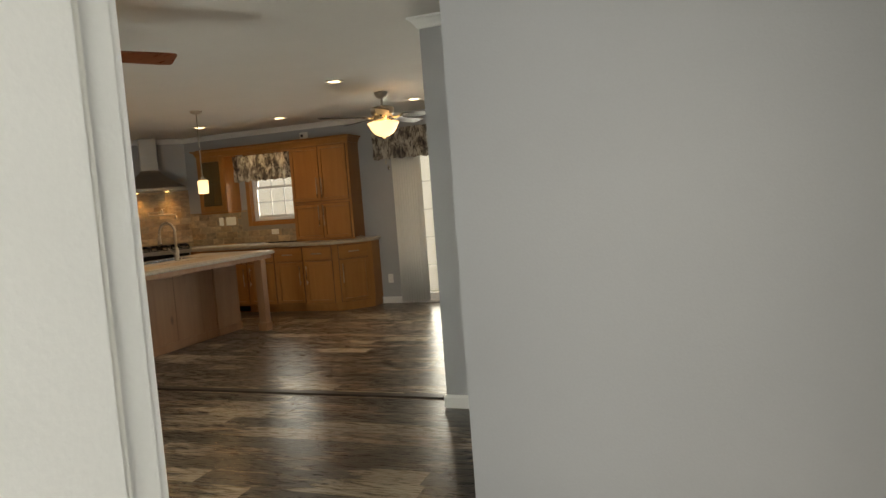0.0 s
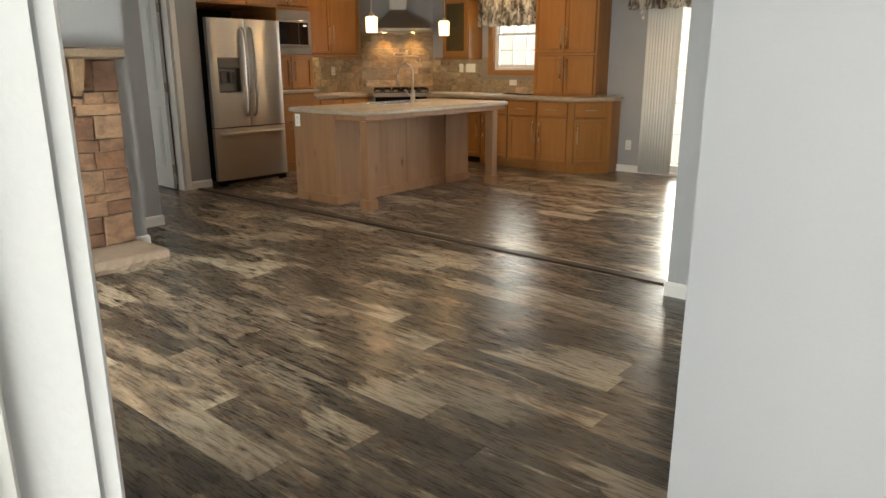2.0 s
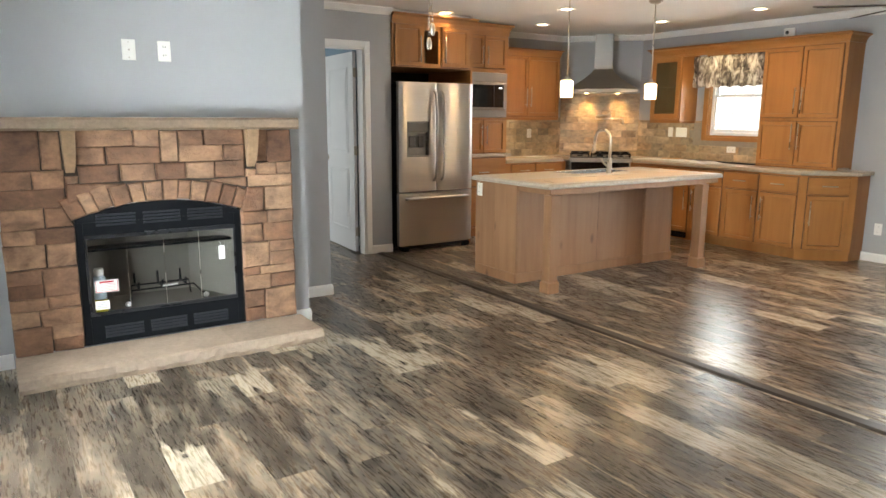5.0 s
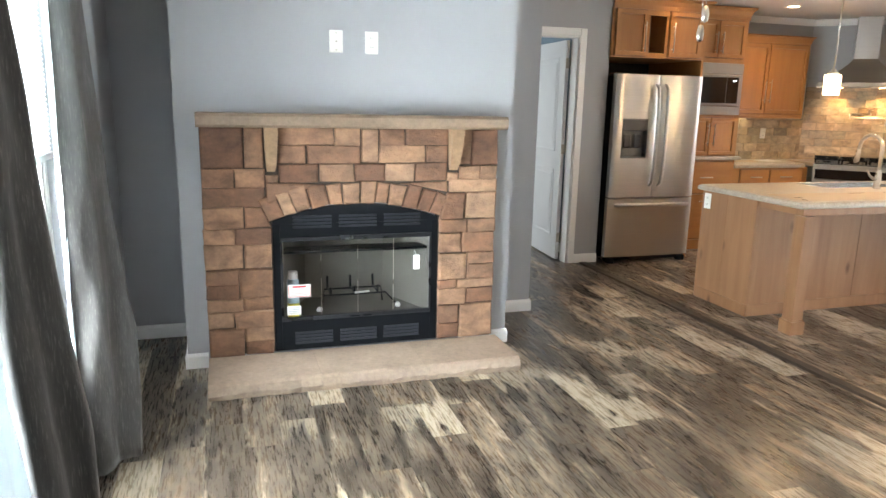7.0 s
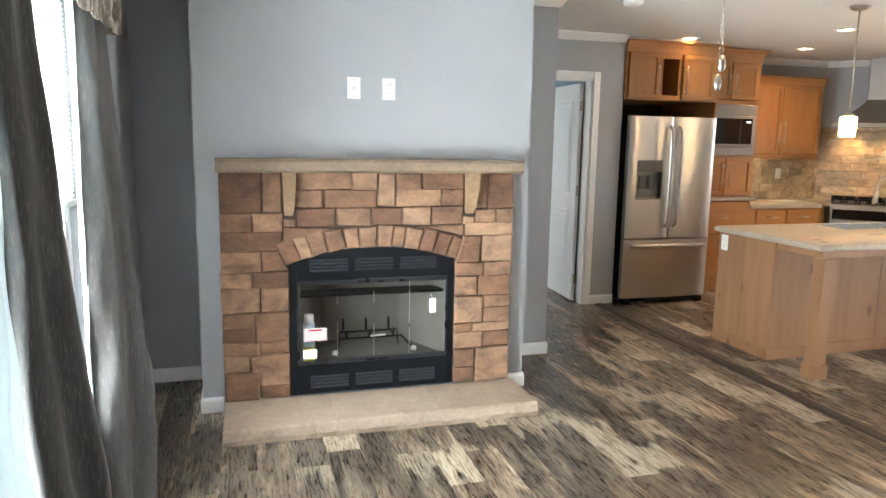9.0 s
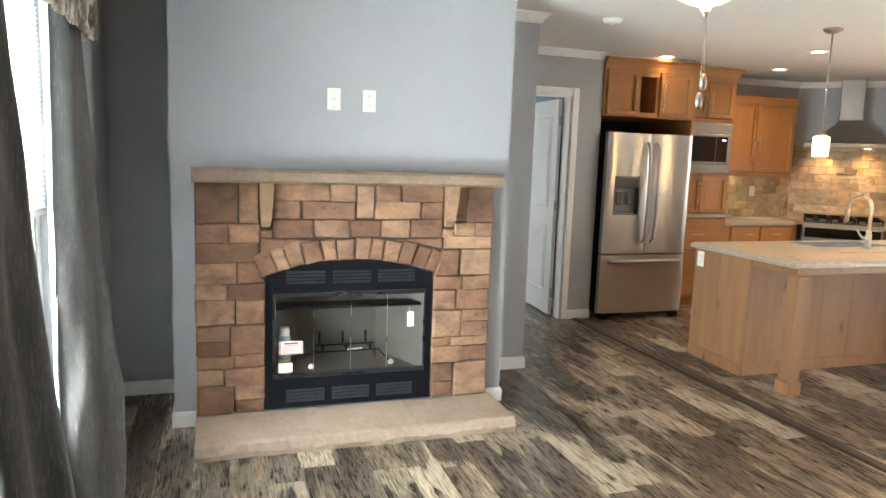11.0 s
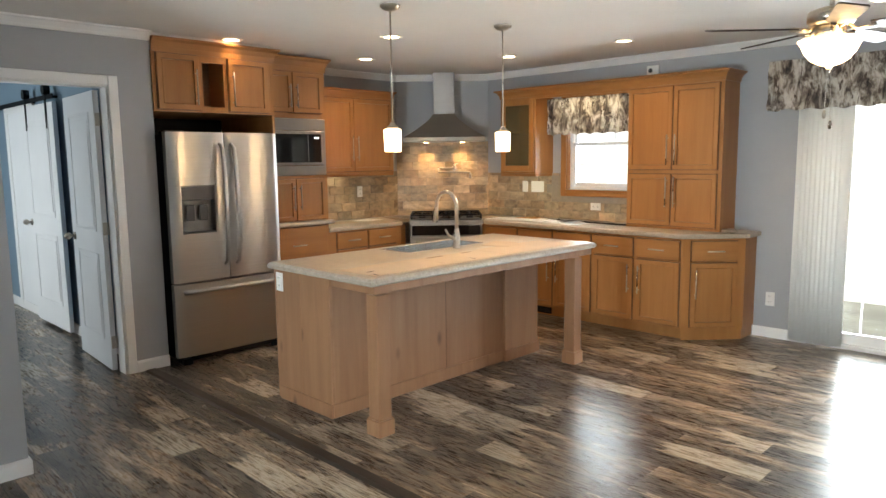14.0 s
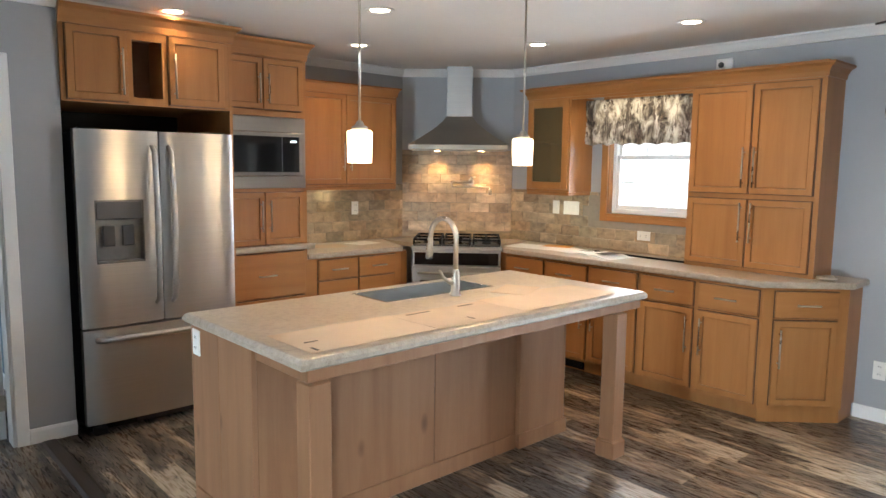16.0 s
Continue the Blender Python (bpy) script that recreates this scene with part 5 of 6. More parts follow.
o = outlet("cable_plate", at_left(CHIM, 2.153, 1.765), "white cable wall plate above the fireplace", slots=False)
bm = bmesh.new()
rod(bm, (0, -0.006, 0), (0, -0.014, 0), 0.005)
part("jack", bm, NICKEL, o)
part("screw", boxes((-0.003, 0.003, -0.0075, -0.006, 0.04, 0.046), (-0.003, 0.003, -0.0075, -0.006, -0.046, -0.04)), NICKEL, o)
outlet("power_outlet", at_left(CHIM, 2.345, 1.765), "white duplex power outlet above the fireplace")
outlet("power_outlet", pose(-3.45, BACK, 0.325), "white power outlet low on the grey wall")
outlet("power_outlet", pose(-5.14, 5.0775, 0.762), "white power outlet on the island end")
outlet("power_outlet", at_left(LEFT + 0.012, 7.42, 1.18), "white power outlet on the tile backsplash")
outlet("power_outlet", pose(-5.14, BACK - 0.012, 1.03, 0, 90), "pale power outlet laid level below the window")
outlet("light_switch", pose(-6.02, BACK - 0.012, 1.215), "pale light switch plate on the backsplash", slots=False)
o = outlet("triple_switch", pose(-5.855, BACK - 0.012, 1.215), "pale triple light switch plate on the backsplash", 0.165, 0.116, False)
for x in (-0.046, 0, 0.046):
    part("toggle", boxes((x - 0.008, x + 0.008, -0.010, -0.006, -0.018, 0.018), bev=0.002), PLASTIC, o)
o = thing("wall_speaker_box", pose(-4.56, BACK, 2.29), "white cable box with a black jack near the ceiling", "wall plate")
part("box", boxes((-0.06, 0.06, -0.02, 0.0, -0.045, 0.045), bev=0.004), PLASTIC, o)
bm = bmesh.new()
bmesh.ops.create_uvsphere(bm, u_segments=12, v_segments=8, radius=0.02, matrix=Matrix.Translation((-0.02, -0.025, 0.0)))
part("jack", bm, BLACK, o)


# ---- fireplace ----
random.seed(11)
SF = -4.47
fp = thing("fireplace_surround", at_left(SF, 1.437), "tan cut-stone fireplace surround with an arched opening", "fireplace")
CXF, RI, CZ = 0.818, 1.342, -0.437


def stone(poly, name="stone", deep=0.045):
    """One cut stone from its four or more corners (x, z), with a worn, uneven front."""
    bm = bmesh.new()
    n = len(poly)
    mx, mz = sum(p[0] for p in poly) / n, sum(p[1] for p in poly) / n
    gap = 0.0034
    out = random.uniform(-0.006, 0.010)

    def ring(shrink, y, jig):
        vs = []
        for x, z in poly:
            d = Vector((mx - x, mz - z))
            d = d / max(abs(d.x), abs(d.y), 1e-6) if d.length else d
            vs.append(bm.verts.new((x + d.x * shrink + random.uniform(-jig, jig), y + random.uniform(-jig, jig) * 0.8, z + d.y * shrink + random.uniform(-jig, jig))))
        return vs
    rs = [ring(gap, deep, 0)]
    jig = [(random.uniform(-0.005, 0.004), random.uniform(-0.005, 0.004)) for _ in poly]
    for shrink, y in ((gap, -out + 0.010), (gap + 0.003, -out + 0.003), (gap + 0.012, -out)):
        r_ = ring(shrink, y, 0.0015)
        for v, (jx, jz) in zip(r_, jig):
            v.co.x += jx * (1 if v.co.x < mx else -1)
            v.co.z += jz * (1 if v.co.z < mz else -1)
        rs.append(r_)
    for p, q in zip(rs, rs[1:]):
        for k in range(n):
            bm.faces.new((p[k], p[(k + 1) % n], q[(k + 1) % n], q[k]))
    c = bm.verts.new((mx, -out - random.uniform(-0.002, 0.005), mz))
    for k in range(n):
        bm.faces.new((rs[-1][k], rs[-1][(k + 1) % n], c))
    return part(name, bm, STONE, fp)


def course(z0, z1, xs):
    for x0, x1 in zip(xs, xs[1:]):
        stone([(x0, z0), (x1, z0), (x1, z1), (x0, z1)])


def arc(a, r):
    return (CXF + r * math.sin(a), CZ + r * math.cos(a))


# mortar bed behind the stones
bm = boxes((0.004, 0.352, 0.022, 0.079, 0.08, 1.312), (1.284, 1.632, 0.022, 0.079, 0.08, 1.312), (0.352, 1.284, 0.022, 0.079, 0.96, 1.312))
prev = None
for k in range(13):
    a = math.radians(-20.3 + 40.6 * k / 12)
    x, z = arc(a, RI + 0.005)
    cur = [bm.verts.new((x, y, zz)) for y, zz in ((0.022, z), (0.022, 0.96), (0.079, 0.96), (0.079, z))]
    if prev:
        for j in range(4):
            bm.faces.new((prev[j], prev[(j + 1) % 4], cur[(j + 1) % 4], cur[j]))
    prev = cur
part("mortar_bed", bm, MORTAR, fp)
course(1.222, 1.315, [0.393, 0.69, 0.834])
course(1.222, 1.315, [0.934, 1.08, 1.33])
course(1.125, 1.222, [0.393, 0.54, 0.834])
course(1.125, 1.222, [0.934, 1.20, 1.33])
course(1.125, 1.315, [0.834, 0.934])
course(1.025, 1.125, [0.393, 0.605, 0.80, 0.97, 1.14, 1.33])
course(1.02, 1.07, [0.325, 0.393])
course(1.02, 1.07, [1.33, 1.40])
for lo, hi, cuts in ((1.10, 1.315, [0.0, 0.22, 0.32]), (1.0, 1.10, [0.0, 0.165, 0.322]), (0.90, 1.0, [0.0, 0.322]), (0.70, 0.785, [0.0, 0.16, 0.35]), (0.565, 0.70, [0.0, 0.20, 0.35]),
                     (0.48, 0.565, [0.0, 0.17]), (0.40, 0.48, [0.0, 0.17]), (0.40, 0.565, [0.17, 0.35]), (0.33, 0.40, [0.0, 0.19, 0.35]), (0.235, 0.33, [0.0, 0.14, 0.35]),
                     (0.08, 0.235, [0.0, 0.19]), (0.155, 0.235, [0.19, 0.35]), (0.08, 0.155, [0.19, 0.35])):
    course(lo, hi, cuts)
stone([(0.0, 0.785), (0.21, 0.785), (0.21, 0.90), (0.0, 0.90)])
stone([(0.21, 0.785), (0.352, 0.785), (0.30, 0.90), (0.21, 0.90)])
for lo, hi, cuts in ((1.11, 1.315, [1.40, 1.47, 1.636]), (1.03, 1.11, [1.40, 1.53, 1.636]), (0.955, 1.03, [1.34, 1.636]), (0.72, 0.80, [1.286, 1.46, 1.636]), (0.60, 0.72, [1.286, 1.425, 1.636]),
                     (0.44, 0.60, [1.286, 1.46]), (0.53, 0.60, [1.46, 1.636]), (0.44, 0.53, [1.46, 1.636]), (0.385, 0.44, [1.286, 1.40, 1.636]), (0.29, 0.385, [1.286, 1.46, 1.636]),
                     (0.08, 0.175, [1.286, 1.42]), (0.175, 0.29, [1.286, 1.42]), (0.08, 0.29, [1.42, 1.636])):
    course(lo, hi, cuts)
stone([(1.286, 0.80), (1.43, 0.80), (1.44, 0.955), (1.335, 0.955)])
stone([(1.44, 0.80), (1.636, 0.80), (1.636, 0.955), (1.44, 0.955)])
stone([(0.322, 0.915), (0.47, 0.962), (0.60, 1.012), (0.46, 1.02), (0.322, 1.02)])
stone([(1.335, 0.96), (1.335, 1.02), (1.18, 1.02), (1.05, 1.012), (1.19, 0.985)])
nv = 12
cuts = [-21.0 + 42.0 * k / nv + (random.uniform(-0.5, 0.5) if 0 < k < nv else 0) for k in range(nv + 1)]
for k in range(nv):
    a, b = math.radians(cuts[k]), math.radians(cuts[k + 1])
    lean = 0.35 * (a + b) / 2
    r1 = RI + random.uniform(0.112, 0.132) + 0.02 * abs(a + b)
    stone([arc(a, RI), arc(b, RI), arc(b + lean * 0.1, r1), arc(a + lean * 0.1, r1)], "arch_stone", 0.06)
for x in (0.322, 1.332):
    bm = bmesh.new()
    quad_loft(bm, [rect(x + 0.012, x + 0.054, -0.005, 0.03, 1.085), rect(x + 0.008, x + 0.060, -0.03, 0.03, 1.12), rect(x + 0.003, x + 0.066, -0.06, 0.03, 1.22), rect(x, x + 0.07, -0.075, 0.03, 1.316)])
    part("corbel", bm, CORBEL, fp)

mt = thing("mantel_shelf", at_left(SF, 1.437, 1.317), "grey-brown cast stone mantel shelf", "mantel")
bm = bmesh.new()
n = 26
rows = []
for k in range(n + 1):
    x = 1.648 * k / n - 0.006
    j = [random.uniform(-0.003, 0.003) for _ in range(5)]
    rows.append([bm.verts.new(p) for p in ((x, 0.079, 0.0), (x, -0.105 + j[0], 0.0 + j[1] * 0.3), (x, -0.122 + j[2], 0.014), (x, -0.123 + j[3], 0.056), (x, -0.110 + j[4], 0.070), (x, 0.079, 0.070))])
for p, q in zip(rows, rows[1:]):
    for k in range(6):
        bm.faces.new((p[k], p[(k + 1) % 6], q[(k + 1) % 6], q[k]))
bm.faces.new(rows[0])
bm.faces.new(rows[-1])
part("shelf", bm, MANTEL, mt)

he = thing("hearth_slab", at_left(SF, 1.437), "beige cast stone hearth with chipped edges", "hearth")
for xa, xb in ((0.0, 0.553), (0.5542, 1.104), (1.1052, 1.655)):
    bm = bmesh.new()
    n = 16
    rows = []
    for k in range(n + 1):
        x = xa + (xb - xa) * k / n
        e = [random.uniform(-0.006, 0.006) for _ in range(4)]
        rows.append([bm.verts.new(p) for p in ((x, 0.0, 0.0), (x, -0.392 + e[0], 0.0), (x, -0.402 + e[1], 0.03 + e[3]), (x, -0.388 + e[2], 0.068), (x, -0.372 + e[1], 0.079), (x, 0.0, 0.079))])
    for p, q in zip(rows, rows[1:]):
        for k in range(6):
            bm.faces.new((p[k], p[(k + 1) % 6], q[(k + 1) % 6], q[k]))
    bm.faces.new(rows[0])
    bm.faces.new(rows[-1])
    part("slab", bm, SLAB, he)

FIREBRICK = paint("firebox_panel", (0.15, 0.142, 0.125), 0.85, 0.12, 6, 90, 0.002)
fb = thing("gas_fireplace", at_left(SF, 1.437), "black metal fireplace insert with glass doors", "fireplace insert")
# face plate with an arched head and an opening for the glass
XO0, XO1, ZO0, ZO1 = 0.392, 1.244, 0.265, 0.715
part("side_stile", boxes((0.354, XO0, 0.018, 0.05, 0.0805, 0.7995)), BLACK_METAL, fb)
part("side_stile", boxes((XO1, 1.282, 0.018, 0.05, 0.0805, 0.7995)), BLACK_METAL, fb)
part("lower_plate", boxes((XO0 + 0.0005, XO1 - 0.0005, 0.018, 0.05, 0.0805, ZO0)), BLACK_METAL, fb)
part("upper_plate", boxes((XO0 + 0.0005, XO1 - 0.0005, 0.018, 0.05, ZO1, 0.7995)), BLACK_METAL, fb)
bm = bmesh.new()
prev = None
for k in range(17):
    a = math.radians(-20.2 + 40.4 * k / 16)
    x, z = arc(a, RI - 0.004)
    cur = [bm.verts.new((x, y, zz)) for y, zz in ((0.018, 0.80), (0.018, z), (0.05, z), (0.05, 0.80))]
    if prev:
        for j in range(4):
            bm.faces.new((prev[j], prev[(j + 1) % 4], cur[(j + 1) % 4], cur[j]))
    prev = cur
part("arched_head", bm, BLACK_METAL, fb)
for z0 in (0.115, 0.775):
    for g in range(3):
        xa = 0.462 + g * 0.252
        for s in range(4):
            bm = bmesh.new()
            z = z0 + s * 0.019
            quad_loft(bm, [rect(xa, xa + 0.21, 0.006, 0.0178, z), rect(xa, xa + 0.21, 0.015, 0.0178, z + 0.011)])
            part("louvre", bm, LOUVRE, fb)
part("door_rail", boxes((XO0, XO1, 0.008, 0.0175, ZO1 - 0.012, ZO1 + 0.012), (XO0, XO1, 0.008, 0.0175, ZO0 - 0.014, ZO0 + 0.008), (XO0, XO0 + 0.012, 0.008, 0.0175, ZO0 + 0.009, ZO1 - 0.013), (XO1 - 0.012, XO1, 0.008, 0.0175, ZO0 + 0.009, ZO1 - 0.013), bev=0.002), BLACK, fb)
q = (XO1 - XO0 - 0.028) / 4
for k in range(4):
    xa = XO0 + 0.014 + q * k
    p = part("glass_door", boxes((xa + 0.001, xa + q - 0.001, 0.024, 0.028, ZO0 + 0.01, ZO1 - 0.013)), GLASS, fb)
    p.visible_shadow = False
    part("edge_strip", boxes((xa - 0.0012, xa + 0.0008, 0.022, 0.029, ZO0 + 0.01, ZO1 - 0.013)), NICKEL, p)
for x in (0.77, 0.84):
    part("pull", boxes((x, x + 0.055, -0.004, 0.0078, ZO0 - 0.008, ZO0 + 0.002), bev=0.002), BLACK_METAL, fb)
part("firebox", boxes((0.36, 1.276, 0.50, 0.52, 0.23, 0.76), (0.36, 1.276, 0.052, 0.50, 0.22, 0.24), (0.36, 1.276, 0.052, 0.50, 0.74, 0.76)), FIREBRICK, fb, "grey firebrick lining")
for s, xa, xb in ((0, 0.362, 0.56), (1, 1.274, 1.076)):
    bm = bmesh.new()
    d = 0.012 if s == 0 else -0.012
    prism(bm, [(xa, 0.052), (xa + d, 0.052), (xb + d, 0.499), (xb, 0.499)], 0.241, 0.739)
    part("side_lining", bm, FIREBRICK, fb)
part("hood_plate", boxes((0.40, 1.236, 0.07, 0.20, 0.62, 0.635), bev=0.002), BLACK_METAL, fb)

gr = thing("fire_grate", at_left(SF - 0.25, 1.437 + 0.62, 0.2405), "black iron log grate inside the fireplace", "grate")
bm = bmesh.new()
tube(bm, [(0.0, -0.06, 0.0), (0.03, -0.04, 0.09), (0.40, -0.04, 0.09), (0.46, -0.06, 0.02), (0.47, -0.06, 0.0)], 0.006, 8)
part("front_bar", bm, BLACK_METAL, gr)
bm = bmesh.new()
tube(bm, [(0.04, 0.10, 0.0), (0.05, 0.10, 0.09), (0.40, 0.10, 0.09), (0.41, 0.10, 0.0)], 0.006, 8)
part("rear_bar", bm, BLACK_METAL, gr)
for x in (0.07, 0.21, 0.35):
    bm = bmesh.new()
    tube(bm, [(x, 0.11, 0.17), (x, 0.10, 0.098), (x, -0.04, 0.098), (x, -0.05, 0.14)], 0.007, 8)
    part("prong", bm, BLACK_METAL, gr)
for x in (0.0, 0.47):
    bm = bmesh.new()
    bmesh.ops.create_icosphere(bm, subdivisions=2, radius=0.018, matrix=Matrix.Translation((x, -0.065, 0.0145)))
    for v in bm.verts:
        v.co += Vector((0.004, 0.004, 0.003)) * noise.noise(v.co * 60)
        v.co.z = max(v.co.z, 0.0002)
    part("foot_cap", bm, WHITE_PAPER, gr, "small crumpled white pad", True)
nz = thing("lighter_stick", at_left(SF - 0.20, 1.437 + 0.875, 0.341), "white stick lying across the grate", "stick")
bm = bmesh.new()
rod(bm, (-0.045, 0, 0), (0.045, 0, 0.004), 0.006)
part("stick", bm, WHITE_PAPER, nz)
cn = thing("spray_can", at_left(SF - 0.13, 1.437 + 0.465, 0.2405), "pale blue spray can with yellow base", "spray can")
YEL = paint("yellow_print", (0.75, 0.62, 0.03), 0.4)
SKY = paint("pale_blue_print", (0.50, 0.66, 0.74), 0.35)
for nm, mt_, rg_ in (("base", YEL, [(0.0, 0.0), (0.033, 0.0), (0.034, 0.004), (0.034, 0.085), (0.0, 0.0851)]), ("can", SKY, [(0.0, 0.0852), (0.034, 0.0852), (0.034, 0.21), (0.026, 0.225), (0.0, 0.2251)]), ("cap", PLASTIC, [(0.0, 0.2252), (0.027, 0.2252), (0.027, 0.262), (0.024, 0.268), (0.0, 0.269)])):
    bm = bmesh.new()
    lathe(bm, rg_, 20)
    part(nm, bm, mt_, cn, "", True)
RED = paint("red_print", (0.50, 0.03, 0.05), 0.6)
wl = thing("warning_label", at_left(SF + 0.001, 1.437 + 0.425, 0.39), "white and red warning label stuck on the glass", "label")
part("card", boxes((0.0, 0.125, 0.0, 0.003, 0.0, 0.072)), WHITE_PAPER, wl)
part("heading", boxes((0.025, 0.10, -0.001, -0.0001, 0.056, 0.066)), RED, wl)
part("border", boxes((0.004, 0.121, -0.001, -0.0001, 0.003, 0.006), (0.004, 0.007, -0.001, -0.0001, 0.0065, 0.069), (0.118, 0.121, -0.001, -0.0001, 0.0065, 0.069)), RED, wl)
part("text_line", boxes(*[(0.015, 0.11, -0.001, -0.0001, z, z + 0.003) for z in (0.012, 0.021, 0.030, 0.039, 0.048)]), paint("pink_print", (0.55, 0.30, 0.30), 0.6), wl)
wl = thing("rating_label", at_left(SF + 0.001, 1.437 + 0.42, 0.29), "small white printed label on the glass", "label")
part("card", boxes((0.0, 0.075, 0.0, 0.003, 0.0, 0.052)), WHITE_PAPER, wl)
part("text_line", boxes(*[(0.008, 0.065, -0.001, -0.0001, z, z + 0.003) for z in (0.010, 0.020, 0.030, 0.040)]), paint("grey_print", (0.3, 0.3, 0.34), 0.6), wl)
tg = thing("hang_tag", at_left(SF + 0.001, 1.437 + 1.135, 0.515), "white paper hang tag on the glass door", "tag")
part("card", boxes((0.0, 0.038, 0.0, 0.003, 0.0, 0.085), bev=0.001), WHITE_PAPER, tg)
bm = bmesh.new()
rod(bm, (0.019, -0.001, 0.08), (0.005, 0.0, 0.115), 0.001, seg=6)
part("string", bm, WHITE_PAPER, tg)


# ---- cloth: curtains, valances, blinds ----
def cloth(bm, x0, x1, y, z0, z1, folds, amp, seed, flare=0.0, lift=0.0, thick=0.003, nz=24, gather=0.0, lean=0.0, sweep=0.0):
    rnd = random.Random(seed)
    n = max(40, folds * 10)
    ph = [rnd.uniform(-0.6, 0.6) for _ in range(folds + 2)]
    am = [rnd.uniform(0.6, 1.25) for _ in range(folds + 2)]
    rows = []
    for j in range(nz + 1):
        v = j / nz
        row = []
        for i in range(n + 1):
            u = i / n
            k = u * folds
            a = am[int(k)] * (1 - (k % 1)) + am[int(k) + 1] * (k % 1)
            w = math.sin(2 * math.pi * k + ph[int(k)] * 0.6 * v) * amp * a * (0.55 + 0.45 * (1 - v))
            x = x0 + (x1 - x0) * u + flare * (1 - v) * (u - 0.5) + lean * (1 - v) ** 1.3 + 0.006 * math.sin(9 * v + 5 * u + seed)
            sag = lift * (0.5 + 0.5 * math.cos(2 * math.pi * k)) * (1 - v)
            puck = gather * math.sin(60 * u + 8 * math.sin(7 * v)) * (0.5 + 0.5 * math.sin(5 * v + 17 * u))
            row.append(bm.verts.new((x, y + w + puck + sweep * (1 - v) ** 1.4, z0 + (z1 - z0) * v + sag)))
        rows.append(row)
    for p, q in zip(rows, rows[1:]):
        for i in range(n):
            bm.faces.new((p[i], p[i + 1], q[i + 1], q[i]))
    r = bmesh.ops.extrude_face_region(bm, geom=list(bm.faces))
    for v in r["geom"]:
        if isinstance(v, bmesh.types.BMVert):
            v.co.y += thick
    return bm


def ease(stops, v):
    for (a, p), (b, q) in zip(stops, stops[1:]):
        if v <= b:
            t = (v - a) / (b - a)
            t = t * t * (3 - 2 * t) * 0.5 + t * 0.5
            return p + (q - p) * t
    return stops[-1][1]


def drape(plan, z0, z1, folds, amp, seed, crease=0.004, nz=44, n=72):
    """A hanging cloth: plan(v) gives the run of (x, y) points that it follows at the height v, 0 at the hem."""
    bm = bmesh.new()
    rnd = random.Random(seed)
    ph = rnd.uniform(0, 6)
    rows = []
    for j in range(nz + 1):
        v = j / nz
        pts = [Vector(p) for p in plan(v)]
        row = []
        for i in range(n + 1):
            u = i / n * (len(pts) - 1)
            k = min(int(u), len(pts) - 2)
            p0, p1, p2, p3 = pts[max(k - 1, 0)], pts[k], pts[k + 1], pts[min(k + 2, len(pts) - 1)]
            t = u - k
            q = 0.5 * (2 * p1 + (p2 - p0) * t + (2 * p0 - 5 * p1 + 4 * p2 - p3) * t * t + (3 * p1 - p0 - 3 * p2 + p3) * t ** 3)
            d = (p2 - p1).normalized()
            w = amp * math.sin(2 * math.pi * folds * i / n + ph + 0.7 * math.sin(2.5 * v + seed)) * (0.75 + 0.35 * math.sin(3 * v + ph))
            w += crease * noise.noise(Vector((i * 0.10, j * 0.16, seed))) * (1.6 - 1.2 * v) + crease * 0.8 * noise.noise(Vector((i * 0.25 + j * 0.12, j * 0.35, seed + 7))) * max(0.0, 1 - 2.4 * v)
            row.append(bm.verts.new((q.x - d.y * w, q.y + d.x * w, z0 + (z1 - z0) * v + 0.01 * math.sin(i * 0.2 + seed) * (1 - v))))
        rows.append(row)
    for p, q in zip(rows, rows[1:]):
        for i in range(n):
            bm.faces.new((p[i], p[i + 1], q[i + 1], q[i]))
    bmesh.ops.recalc_face_normals(bm, faces=bm.faces)
    bmesh.ops.solidify(bm, geom=list(bm.faces), thickness=0.0025)
    return bm


def far_plan(v):
    yr = ease([(0, 1.185), (0.25, 1.188), (0.45, 1.145), (0.85, 1.10), (1, 1.09)], v)
    yl = ease([(0, 1.0), (0.3, 1.012), (1, 1.035)], v)
    return [(-3.42, yl), (-3.47, (yl + yr) / 2 + 0.012), (-3.56, yr), (-3.62, yr - 0.06), (-3.66, 1.01)]


def near_plan(v):
    yr = ease([(0, 1.24), (0.23, 1.205), (0.41, 1.171), (0.585, 1.14), (0.78, 1.115), (1, 1.09)], v)
    yl = ease([(0, 1.115), (0.25, 1.08), (0.415, 1.052), (0.6, 1.05), (1, 1.035)], v)
    return [(-2.43, yl), (-2.47, (yl + yr) / 2 + 0.01), (-2.54, yr), (-2.60, yr - 0.05), (-2.66, 1.01)]


cu = thing("curtain", pose(0, 0, 0), "dark grey slubbed curtain bunched with pale lining", "curtain", "front window curtains")
part("panel", drape(far_plan, 0.03, 2.20, 3, 0.012, 3, 0.016), CURTAIN, cu, "", True)
part("lining", drape(lambda v: [(-3.50, 0.988), (-3.465, 1.0), (-3.43, far_plan(v)[0][1] - 0.004)], 0.04, 2.20, 1, 0.006, 4, 0.006), LINING, cu, "pale blue-white curtain lining", True)
cu = thing("curtain", pose(0, 0, 0), "dark grey slubbed curtain panel swept into the room", "curtain", "front window curtains")
part("panel", drape(near_plan, 0.03, 2.20, 3, 0.012, 8, 0.012), CURTAIN, cu, "", True)
